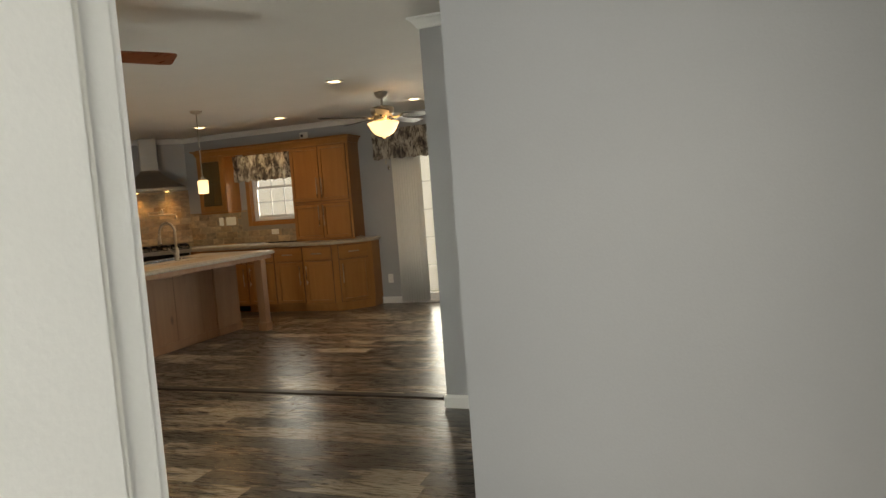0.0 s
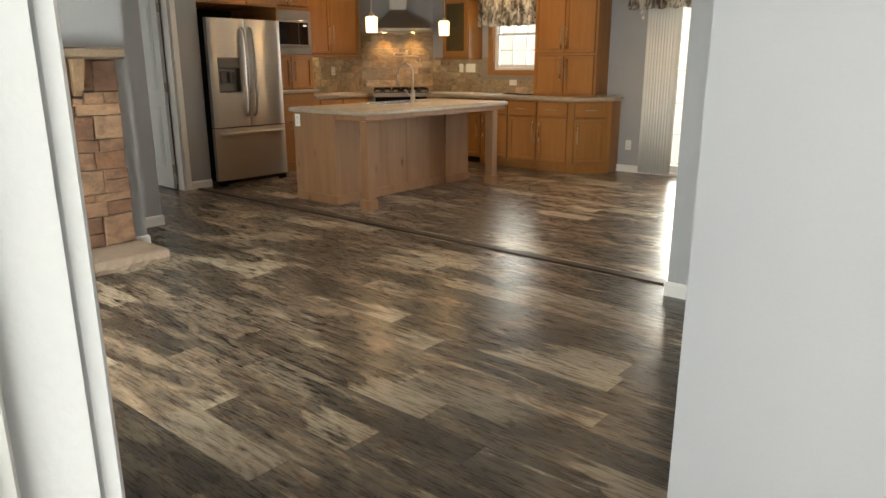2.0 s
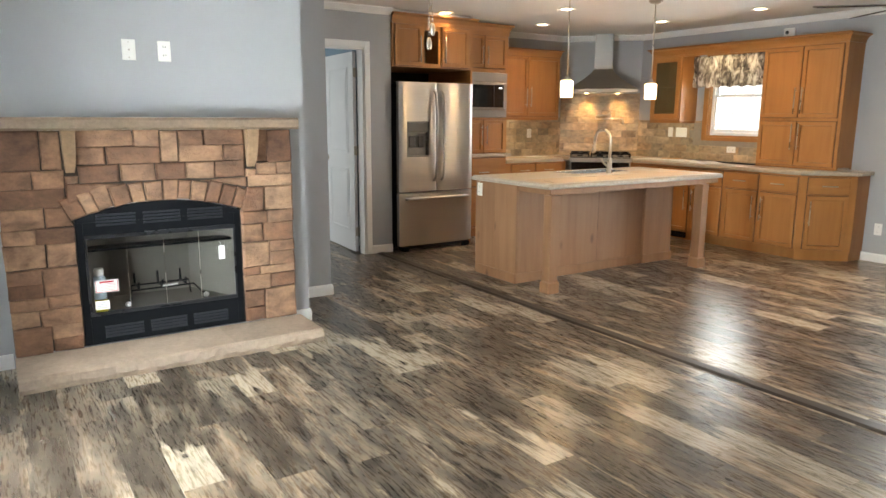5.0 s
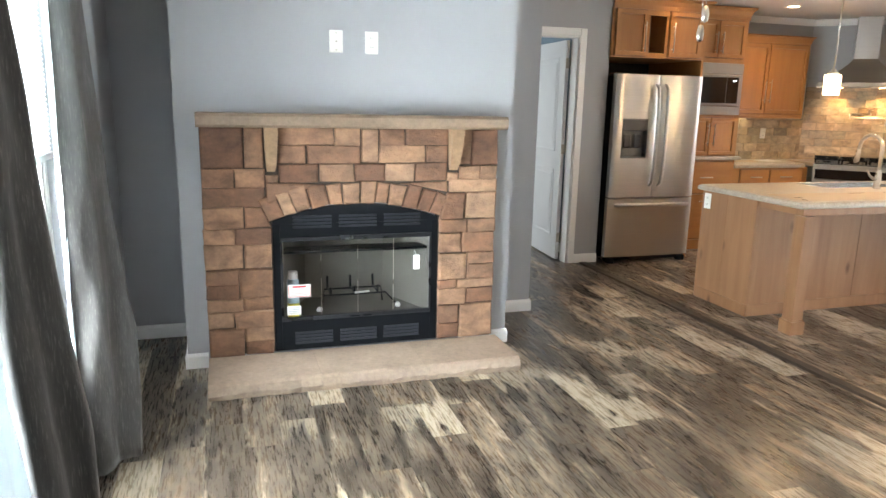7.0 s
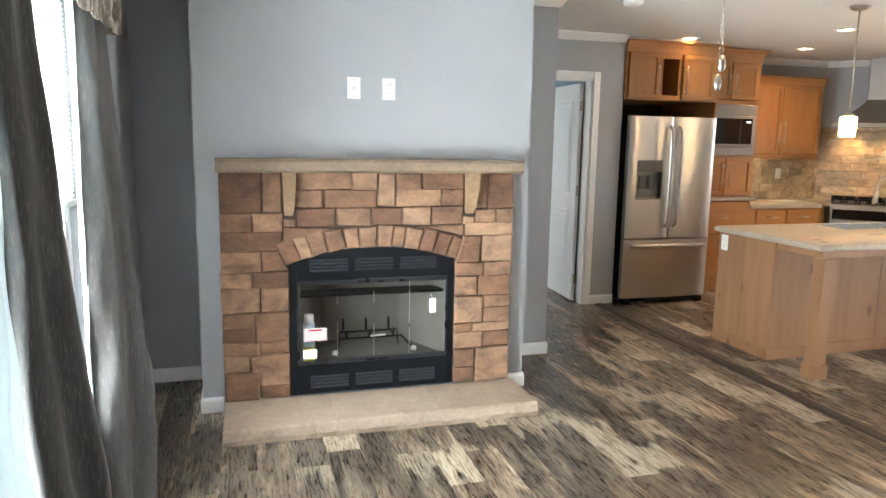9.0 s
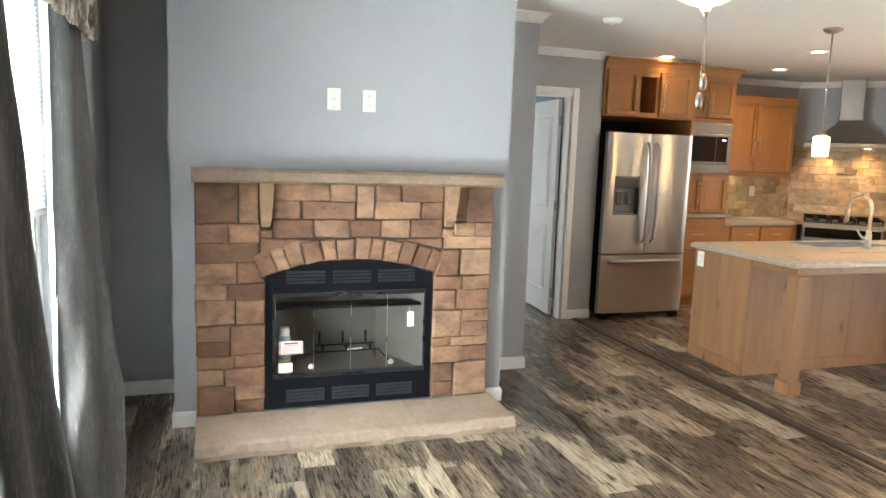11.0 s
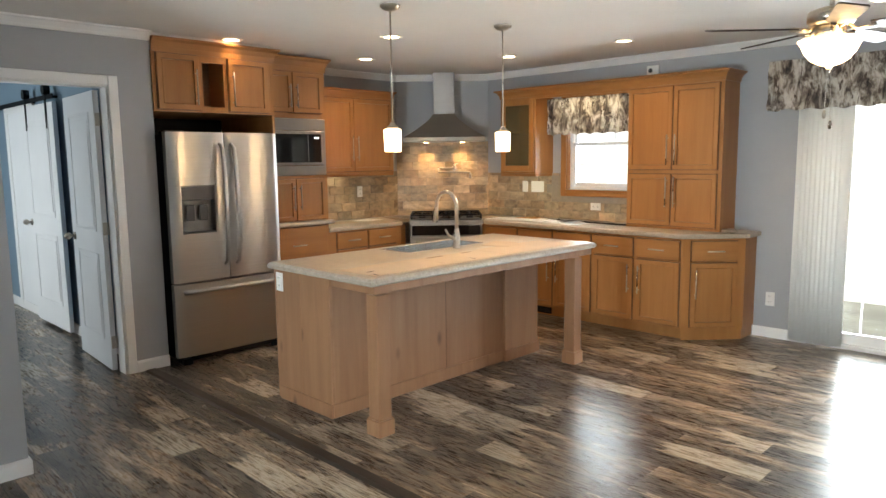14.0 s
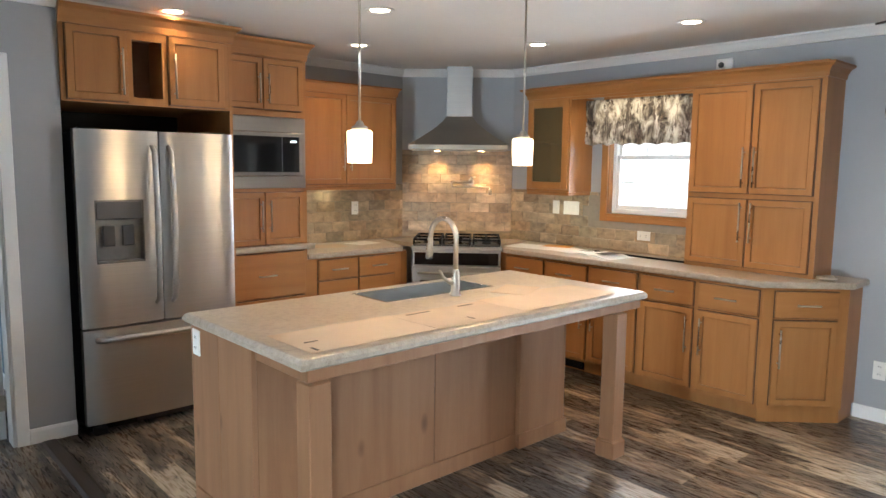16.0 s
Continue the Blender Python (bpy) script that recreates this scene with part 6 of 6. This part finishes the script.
part("lining", drape(lambda v: [(near_plan(v)[0][0] + 0.006, near_plan(v)[0][1] + 0.003), (-2.30, 1.06 + 0.02 * (1 - v)), (-2.12, 1.03), (-1.92, 1.03)], 0.04, 2.20, 3, 0.010, 9, 0.02), LINING, cu, "pale blue-white curtain lining", True)
# honeycomb shade drawn over the upper sash
sh = thing("honeycomb_shade", pose((WIN0 + WIN1) / 2, FRONT - 0.035, 1.225), "white honeycomb window shade drawn halfway down", "shade")
half, drop_z = (WIN1 - WIN0) / 2 - 0.012, WINZ1 - 1.225
bm = bmesh.new()
rows = []
for k in range(85):
    z = 0.028 + (drop_z - 0.06) * k / 84
    rows.append([bm.verts.new((x, 0.005 if k % 2 else -0.005, z)) for x in (-half, half)])
for p, q in zip(rows, rows[1:]):
    bm.faces.new((p[0], p[1], q[1], q[0]))
part("cloth", bm, SHADE_CLOTH, sh)
part("bottom_rail", boxes((-half, half, -0.012, 0.012, 0.0, 0.027), bev=0.004), TRIM, sh)
part("head_rail", boxes((-half, half, -0.02, 0.02, drop_z - 0.031, drop_z - 0.001), bev=0.003), TRIM, sh)
va = thing("valance", pose(0, 0, 0), "floral grey and white gathered window valance", "valance", "floral valances")
part("cloth", cloth(bmesh.new(), -3.70, -1.60, 1.125, 1.86, 2.27, 12, 0.012, 21, 0, 0.02, gather=0.004), FLORAL, va, "", True)
part("return", boxes((-3.703, -3.70, FRONT + 0.001, 1.115, 1.87, 2.27)), FLORAL, va)
va = thing("valance", pose(0, 0, 0), "floral grey and white gathered kitchen valance", "valance", "floral valances")
part("cloth", cloth(bmesh.new(), -5.66, -4.64, 8.585, 1.735, 2.10, 7, 0.016, 22, 0, 0.016, gather=0.006), FLORAL, va, "", True)
bm = bmesh.new()
rod(bm, (-5.665, 8.60, 2.075), (-4.635, 8.60, 2.075), 0.008)
part("rod", bm, NICKEL, va)
va = thing("valance", pose(0, 0, 0), "floral grey and white gathered patio door valance", "valance", "floral valances")
part("cloth", cloth(bmesh.new(), -3.50, -1.10, 8.57, 1.855, 2.245, 15, 0.018, 23, 0, 0.016, gather=0.005), FLORAL, va, "", True)
part("return", boxes((-3.50, -3.497, 8.575, BACK - 0.001, 1.865, 2.245)), FLORAL, va)
vb = thing("vertical_blind", pose(-3.25, 8.62, 0.03), "cream vinyl vertical blind drawn to one side", "blind")
part("head_rail", boxes((0.0, 2.0, -0.02, 0.02, 1.98, 2.02)), PLASTIC, vb)
for k in range(10):
    x = 0.02 + k * 0.034
    bm = bmesh.new()
    for j in range(4):
        u0, u1 = -0.045 + 0.09 * j / 4, -0.045 + 0.09 * (j + 1) / 4
        f = lambda u: 0.008 * (1 - (u / 0.045) ** 2)
        vs = [bm.verts.new(p) for p in ((u0, f(u0), 0), (u1, f(u1), 0), (u1, f(u1), 1.98), (u0, f(u0), 1.98))]
        bm.faces.new(vs)
    bmesh.ops.remove_doubles(bm, verts=bm.verts, dist=1e-5)
    r = bmesh.ops.extrude_face_region(bm, geom=list(bm.faces))
    for v in r["geom"]:
        if isinstance(v, bmesh.types.BMVert):
            v.co.y += 0.001
    s = part("slat", bm, BLIND, vb, "", True)
    s.matrix_basis = pose(x, 0, 0, 0, 0, 38 + (k * 37 % 11))


# ---- lamps ----
WARM = (1.0, 0.66, 0.34)


def ceiling_fan(name, x, y, start, blades, label, lit, drop=0.0):
    f = thing(name, pose(x, y, CEIL), label, "ceiling fan", "ceiling fans")
    bm = bmesh.new()
    lathe(bm, [(0.0, -0.0005), (0.068, -0.0005), (0.070, -0.012), (0.055, -0.045), (0.028, -0.066), (0.0, -0.067)], 28)
    part("canopy", bm, NICKEL, f, "", True)
    bm = bmesh.new()
    rod(bm, (0, 0, -0.066), (0, 0, -0.14 - drop), 0.013)
    part("downrod", bm, NICKEL, f, "", True)
    bm = bmesh.new()
    lathe(bm, [(0.0, -0.135), (0.06, -0.137), (0.112, -0.155), (0.120, -0.165), (0.120, -0.215), (0.108, -0.228), (0.07, -0.236), (0.0, -0.237)], 36)
    part("motor_housing", bm, NICKEL, f, "brushed nickel motor housing", True)
    bm = bmesh.new()
    lathe(bm, [(0.0, -0.238), (0.075, -0.238), (0.08, -0.27), (0.068, -0.298), (0.0, -0.299)], 28)
    part("light_fitter", bm, NICKEL, f, "", True)
    bm = bmesh.new()
    lathe(bm, [(0.0, -0.462), (0.012, -0.462), (0.018, -0.448), (0.05, -0.440), (0.095, -0.415), (0.128, -0.375), (0.145, -0.335), (0.158, -0.318), (0.162, -0.308), (0.15, -0.302), (0.0, -0.300)], 40)
    part("bowl", bm, BOWL_GLOW, f, "amber glass light bowl, lit", True)
    bm = bmesh.new()
    lathe(bm, [(0.0, -0.482), (0.006, -0.48), (0.010, -0.470), (0.012, -0.4625), (0.0, -0.4622)], 14)
    part("finial", bm, NICKEL, f, "", True)
    for k in range(5):
        a = math.radians(start + 72 * k)
        turn = Matrix.Rotation(a, 4, "Z")
        bm = bmesh.new()
        tube(bm, [(0.085, 0, -0.238), (0.125, 0.012, -0.262), (0.17, 0.0, -0.258), (0.21, -0.02, -0.252)], [0.012, 0.010, 0.010, 0.009], 8)
        tube(bm, [(0.125, 0.012, -0.262), (0.165, 0.035, -0.256), (0.215, 0.03, -0.25)], 0.008, 8)
        bmesh.ops.transform(bm, matrix=turn, verts=bm.verts)
        part("blade_iron", bm, NICKEL, f, "scrolled nickel blade arm", True)
        bm = bmesh.new()
        prism(bm, [(0.19, -0.05), (0.24, -0.058), (0.60, -0.070), (0.645, -0.066), (0.655, -0.055), (0.655, 0.055), (0.645, 0.066), (0.60, 0.070), (0.24, 0.058), (0.19, 0.05)], -0.004, 0.004)
        bmesh.ops.transform(bm, matrix=turn @ Matrix.Translation((0, 0, -0.248)) @ Matrix.Rotation(radians(-11), 4, "X"), verts=bm.verts)
        part("blade", bm, blades, f, "reddish-brown wooden blade" if blades is CHERRY else "wooden blade coloured dark brown as in shadow")
    for cx_, cy_, l in ((0.03, -0.02, 0.27 - drop), (-0.02, 0.03, 0.21 - drop)):
        bm = bmesh.new()
        rod(bm, (cx_ * 0.4, cy_ * 0.4, -0.474), (cx_ * 0.9, cy_ * 0.9, -0.484 - l + 0.02), 0.0012, seg=6)
        for i in range(int(l / 0.018)):
            bmesh.ops.create_icosphere(bm, subdivisions=1, radius=0.0028, matrix=Matrix.Translation((cx_ * (0.4 + 0.5 * i * 0.018 / l), cy_ * (0.4 + 0.5 * i * 0.018 / l), -0.478 - i * 0.018)))
        ch = part("pull_chain", bm, NICKEL, f)
        bm = bmesh.new()
        lathe(bm, [(0.0, -0.035), (0.008, -0.03), (0.011, -0.01), (0.006, 0.012), (0.0, 0.014)], 12, (cx_ * 0.9, cy_ * 0.9, -0.484 - l))
        part("fob", bm, NICKEL, ch, "", True)
    for ob in f.children:
        if ob.name.split(".")[0] not in ("canopy", "downrod"):
            ob.location.z -= drop
    d = bpy.data.lights.new(name + "_bulb", "POINT")
    d.energy, d.color, d.shadow_soft_size = lit, (1.0, 0.56, 0.22), 0.05
    o = new(name + "_bulb", d)
    o.location = (x + 0.10, y - 0.07, CEIL - 0.285 - drop)
    return f


FAN1 = (-2.51, 2.90)
FAN2 = (-2.61, 7.00)
ceiling_fan("ceiling_fan", *FAN1, 55, CHERRY, "cherry-bladed ceiling fan with lit amber bowl", 2, 0.045)
ceiling_fan("ceiling_fan", *FAN2, 6, SHADED_BLADE, "ceiling fan with nickel motor and lit bowl", 2)


def pendant(x, y):
    p = thing("pendant_lamp", pose(x, y, CEIL), "nickel pendant lamp with lit white glass shade", "pendant lamp", "pendants over the island")
    bm = bmesh.new()
    lathe(bm, [(0.0, -0.0005), (0.062, -0.0005), (0.062, -0.01), (0.045, -0.026), (0.02, -0.034), (0.0, -0.035)], 28)
    part("canopy", bm, NICKEL, p, "", True)
    bm = bmesh.new()
    rod(bm, (0, 0, -0.034), (0, 0, -0.70), 0.0055)
    part("stem", bm, NICKEL, p, "", True)
    bm = bmesh.new()
    lathe(bm, [(0.0, -0.695), (0.012, -0.697), (0.02, -0.715), (0.034, -0.722), (0.036, -0.735), (0.0, -0.736)], 24)
    part("socket_cup", bm, NICKEL, p, "", True)
    bm = bmesh.new()
    lathe(bm, [(0.0, -0.737), (0.046, -0.737), (0.054, -0.742), (0.055, -0.75), (0.052, -0.872), (0.048, -0.876), (0.0, -0.8765)], 28)
    part("shade", bm, PEND_GLOW, p, "lit white glass cylinder", True)
    d = bpy.data.lights.new("pendant_bulb", "POINT")
    d.energy, d.color, d.shadow_soft_size = 5, WARM, 0.05
    o = new("pendant_bulb", d)
    o.location = (x, y, CEIL - 0.93)


pendant(-4.65, 5.615)
pendant(-4.615, 6.63)

for k, (x, y) in enumerate(((-6.35, 5.49), (-5.46, 6.33), (-6.50, 6.92), (-5.535, 7.81), (-4.37, 7.85), (-2.65, 6.10), (-2.54, 7.71))):
    t = thing("downlight", pose(x, y, CEIL), "round white recessed ceiling downlight, lit", "downlight", "recessed downlights")
    bm = bmesh.new()
    lathe(bm, [(0.055, -0.0045), (0.062, -0.007), (0.082, -0.006), (0.086, -0.0005), (0.055, -0.0005), (0.055, -0.0045)], 32, caps=False)
    part("trim_ring", bm, TRIM, t, "", True)
    bm = bmesh.new()
    lathe(bm, [(0.0, -0.003), (0.054, -0.003), (0.054, -0.0008), (0.0, -0.0008)], 28)
    part("lens", bm, DISC_GLOW, t, "warm glowing lens")
    d = bpy.data.lights.new("downlight_spot", "SPOT")
    d.energy, d.color, d.spot_size, d.spot_blend, d.shadow_soft_size = (12 if k == 0 else 27), WARM, radians(140), 1.0, 0.05
    o = new("downlight_spot", d)
    o.location = (x, y, CEIL - 0.012)
# lights under the wall cabinets
area("cabinet_strip_light", look((-5.15, 8.47, 2.095), (-5.15, 8.56, 1.7)), 0.7, 0.04, 1.2, (1.0, 0.80, 0.48))
area("cabinet_strip_light", look((-7.05, 7.1, 1.352), (-7.08, 7.1, 0.9)), 0.05, 0.5, 0.6, (1.0, 0.88, 0.55))
area("cabinet_strip_light", look((-5.88, 8.52, 1.328), (-5.88, 8.55, 0.9)), 0.3, 0.05, 0.3, (1.0, 0.90, 0.55))
sd = thing("smoke_alarm", pose(-5.05, 4.12, CEIL), "round white smoke alarm on the ceiling", "smoke alarm")
bm = bmesh.new()
lathe(bm, [(0.0, -0.034), (0.04, -0.033), (0.06, -0.024), (0.066, -0.010), (0.068, -0.0005), (0.0, -0.0005)], 28)
part("case", bm, PLASTIC, sd, "", True)
bm = bmesh.new()
lathe(bm, [(0.0, -0.039), (0.014, -0.038), (0.016, -0.0345), (0.0, -0.0344)], 16)
part("button", bm, PLASTIC, sd, "", True)

# ---- papers and books on the worktop ----
random.seed(9)
for k, (x, y, w, h, a, mt_, lab) in enumerate(((-5.98, 8.36, 0.44, 0.30, 12, WHITE_PAPER, "white printed sheet on the worktop"), (-5.66, 8.38, 0.40, 0.28, -9, WHITE_PAPER, "stack of white paper on the worktop"),
                                               (-5.84, 8.50, 0.24, 0.17, 20, paint("orange_cover", (0.62, 0.28, 0.04), 0.5), "orange brochure on the worktop"),
                                               (-7.02, 6.98, 0.28, 0.22, 75, PAPER, "tan paper sheet on the worktop"), (-7.05, 7.35, 0.26, 0.20, 100, WHITE_PAPER, "loose paper sheet on the worktop"))):
    p = thing("paper_sheet", pose(x, y, TOP + 0.0005 + (0.004 * k if k < 3 else 0), 0, 0, a), lab, "paper", "papers on the worktop")
    for j in range(2 if k != 1 else 3):
        bm = bmesh.new()
        n = 5
        o_ = random.uniform(-0.015, 0.015)
        rows = [[bm.verts.new((-w / 2 + w * i / n + o_, -h / 2 + h * q_ / n, 0.0006 + j * 0.0012 + 0.006 * max(0, (i + q_) / n - 1.4))) for i in range(n + 1)] for q_ in range(n + 1)]
        for p_, q_ in zip(rows, rows[1:]):
            for i in range(n):
                bm.faces.new((p_[i], p_[i + 1], q_[i + 1], q_[i]))
        part("sheet", bm, mt_, p)
bk = thing("open_book", pose(-5.28, 8.33, TOP + 0.0005, 0, 0, -14), "open manual with white pages and dark print", "book")
for s in (-1, 1):
    bm = bmesh.new()
    n = 8
    prof = [(s * 0.23 * i / n, 0.004 + 0.020 * math.sin(math.pi * min(1, (i / n) * 1.25)) * (1 - i / n)) for i in range(n + 1)]
    lo = [[bm.verts.new((x, y, z)) for x, z in prof] for y in (-0.13, 0.13)]
    hi = [[bm.verts.new((x, y, 0.0)) for x, z in prof] for y in (-0.13, 0.13)]
    for i in range(n):
        bm.faces.new((lo[0][i], lo[0][i + 1], lo[1][i + 1], lo[1][i]))
        bm.faces.new((hi[0][i], hi[0][i + 1], hi[1][i + 1], hi[1][i]))
        for e in (0, 1):
            bm.faces.new((lo[e][i], lo[e][i + 1], hi[e][i + 1], hi[e][i]))
    bm.faces.new((lo[0][n], lo[1][n], hi[1][n], hi[0][n]))
    bm.faces.new((lo[0][0], lo[1][0], hi[1][0], hi[0][0]))
    part("pages", bm, WHITE_PAPER, bk)
part("photo", boxes((0.03, 0.15, -0.10, 0.06, 0.0258, 0.0265)), DARK, bk)
part("text_line", boxes(*[(-0.17, -0.05, y, y + 0.006, 0.0262, 0.0266) for y in (-0.09, -0.07, -0.05, -0.03, 0.0, 0.02, 0.04)]), DARK, bk)
rd = thing("trim_strip", pose(-4.9, 8.45, TOP + 0.0005, 0, 0, -2), "dark metal strip lying along the backsplash", "strip")
part("bar", boxes((-0.55, 0.25, -0.008, 0.008, 0.0, 0.014), bev=0.002), BLACK_METAL, rd)
kn = thing("loose_screws_bag", pose(-3.70, 8.42, TOP + 0.0005), "small clear bag of hardware beside the pantry", "bag")
bm = bmesh.new()
bmesh.ops.create_icosphere(bm, subdivisions=2, radius=0.05)
for v in bm.verts:
    v.co = Vector((v.co.x * 1.3, v.co.y * 0.8, max(0, v.co.z * 0.5 + 0.012))) * (1 + 0.25 * noise.noise(v.co * 40))
    v.co.z = max(0.0, v.co.z)
part("bag", bm, NICKEL, kn)


# ---- backsplash tiles ----
def tiles(name, m, w, h, skip, label, seed, cut=None):
    rnd = random.Random(seed)
    t = thing(name, m, label, "backsplash", kind="structure")
    part("grout_bed", boxes((0, w, -0.004, 0.0, 0, h)) if not cut else boxes((0, cut[0], -0.004, 0.0, 0, h), (cut[0], w, -0.004, 0.0, 0, cut[1])), GROUT, t)
    TW, TH, G = 0.182, 0.0885, 0.0025
    cache = {}
    r = 0
    z = 0.0
    while z < h - 0.01:
        zb = min(z + TH, h)
        x = -((r % 2) * 0.5) * TW - (0.03 if r % 3 else 0)
        while x < w - 0.008:
            xa, xb = max(0, x), min(w, x + TW)
            if xb - xa > 0.012 and not skip(xa, xb, z, zb):
                k = (round(xb - xa, 3), round(zb - z, 3))
                if k not in cache:
                    bm = bmesh.new()
                    a, b = (xb - xa - G) / 2, (zb - z - G) / 2
                    quad_loft(bm, [[(-a, 0, -b), (a, 0, -b), (a, 0, b), (-a, 0, b)], [(-a, -0.0055, -b), (a, -0.0055, -b), (a, -0.0055, b), (-a, -0.0055, b)], [(-a + 0.003, -0.008, -b + 0.003), (a - 0.003, -0.008, -b + 0.003), (a - 0.003, -0.008, b - 0.003), (-a + 0.003, -0.008, b - 0.003)]])
                    ob = part("tile", bm, TILE, t)
                    cache[k] = ob.data
                else:
                    ob = new("tile", cache[k])
                    ob.parent = t
                ob.location = ((xa + xb) / 2, -0.004 - rnd.uniform(0, 0.0015), (z + zb) / 2)
            x += TW
        z += TH
        r += 1


no_skip = lambda xa, xb, za, zb: False
tiles("tile_backsplash", at_left(LEFT, 6.575, TOP), LEFT + DG - 6.575, 0.50, no_skip, "mottled slate tile backsplash", 1)
tiles("tile_backsplash", pose(LEFT, LEFT + DG, TOP - 0.02, 0, 0, 45), math.hypot(BACK - DG - LEFT, BACK - LEFT - DG), 0.84, no_skip, "mottled slate tile backsplash behind the range", 2)
bx0 = BACK - DG
tiles("tile_backsplash", pose(bx0, BACK, TOP), -4.632 - bx0, 0.47, lambda xa, xb, za, zb: xb + bx0 > KW0 - 0.06 and zb > KWZ0 - 0.066 - TOP, "mottled slate tile backsplash below the window", 3, (KW0 - 0.06 - bx0, KWZ0 - 0.066 - TOP))

# ---- floor planks ----
floor = bpy.data.objects["floor"]
rnd = random.Random(5)
PW, PL = 0.162, 1.21
near, rest = [], []
row = 0
y = FRONT - 0.02
while y < BACK:
    x = -7.5 - rnd.uniform(0, PL)
    while x < RIGHT:
        xa, xb = max(x, -7.5), min(x + PL, RIGHT)
        if xb - xa > 0.04:
            near.append((xa, xb, y))
        x += PL
    y += PW
    row += 1
y = 2.0
while y < 4.7:
    x = -7.45 - PL * 3 - rnd.uniform(0, PL) + 0.3
    while x < -7.5:
        xa, xb = max(x, -11.1), min(x + PL, -7.5)
        if xb - xa > 0.04:
            rest.append((xa, xb, y))
        x += PL
    y += PW
near.sort(key=lambda p: (p[0] + 2.9) ** 2 + (p[2] - 3.6) ** 2)
rest += near[300:]
near = near[:300]


def plank_faces(bm, a, b):
    g = 0.0003
    quad_loft(bm, [rect(-a + g, a - g, -b + g, b - g, -0.005), rect(-a + g, a - g, -b + g, b - g, -0.0005), rect(-a + g + 0.0005, a - g - 0.0005, -b + g + 0.0005, b - g - 0.0005, 0.0)])


shared = {}
for xa, xb, y in near:
    k = round(xb - xa, 2)
    if k not in shared:
        bm = bmesh.new()
        plank_faces(bm, (xb - xa) / 2, PW / 2)
        ob = part("plank", bm, PLANK, floor)
        shared[k] = ob.data
    else:
        ob = new("plank", shared[k])
        ob.parent = floor
    ob.location = ((xa + xb) / 2, y + PW / 2, 0)
bm = bmesh.new()
for xa, xb, y in rest:
    b2 = bmesh.new()
    plank_faces(b2, (xb - xa) / 2, PW / 2)
    bmesh.ops.translate(b2, vec=((xa + xb) / 2, y + PW / 2, 0), verts=b2.verts)
    tmp = bpy.data.meshes.new("tmp")
    b2.to_mesh(tmp)
    b2.free()
    bm.from_mesh(tmp)
    bpy.data.meshes.remove(tmp)
tagged(part("far_planks", bm, PLANK_REST, floor), kind="stuff")
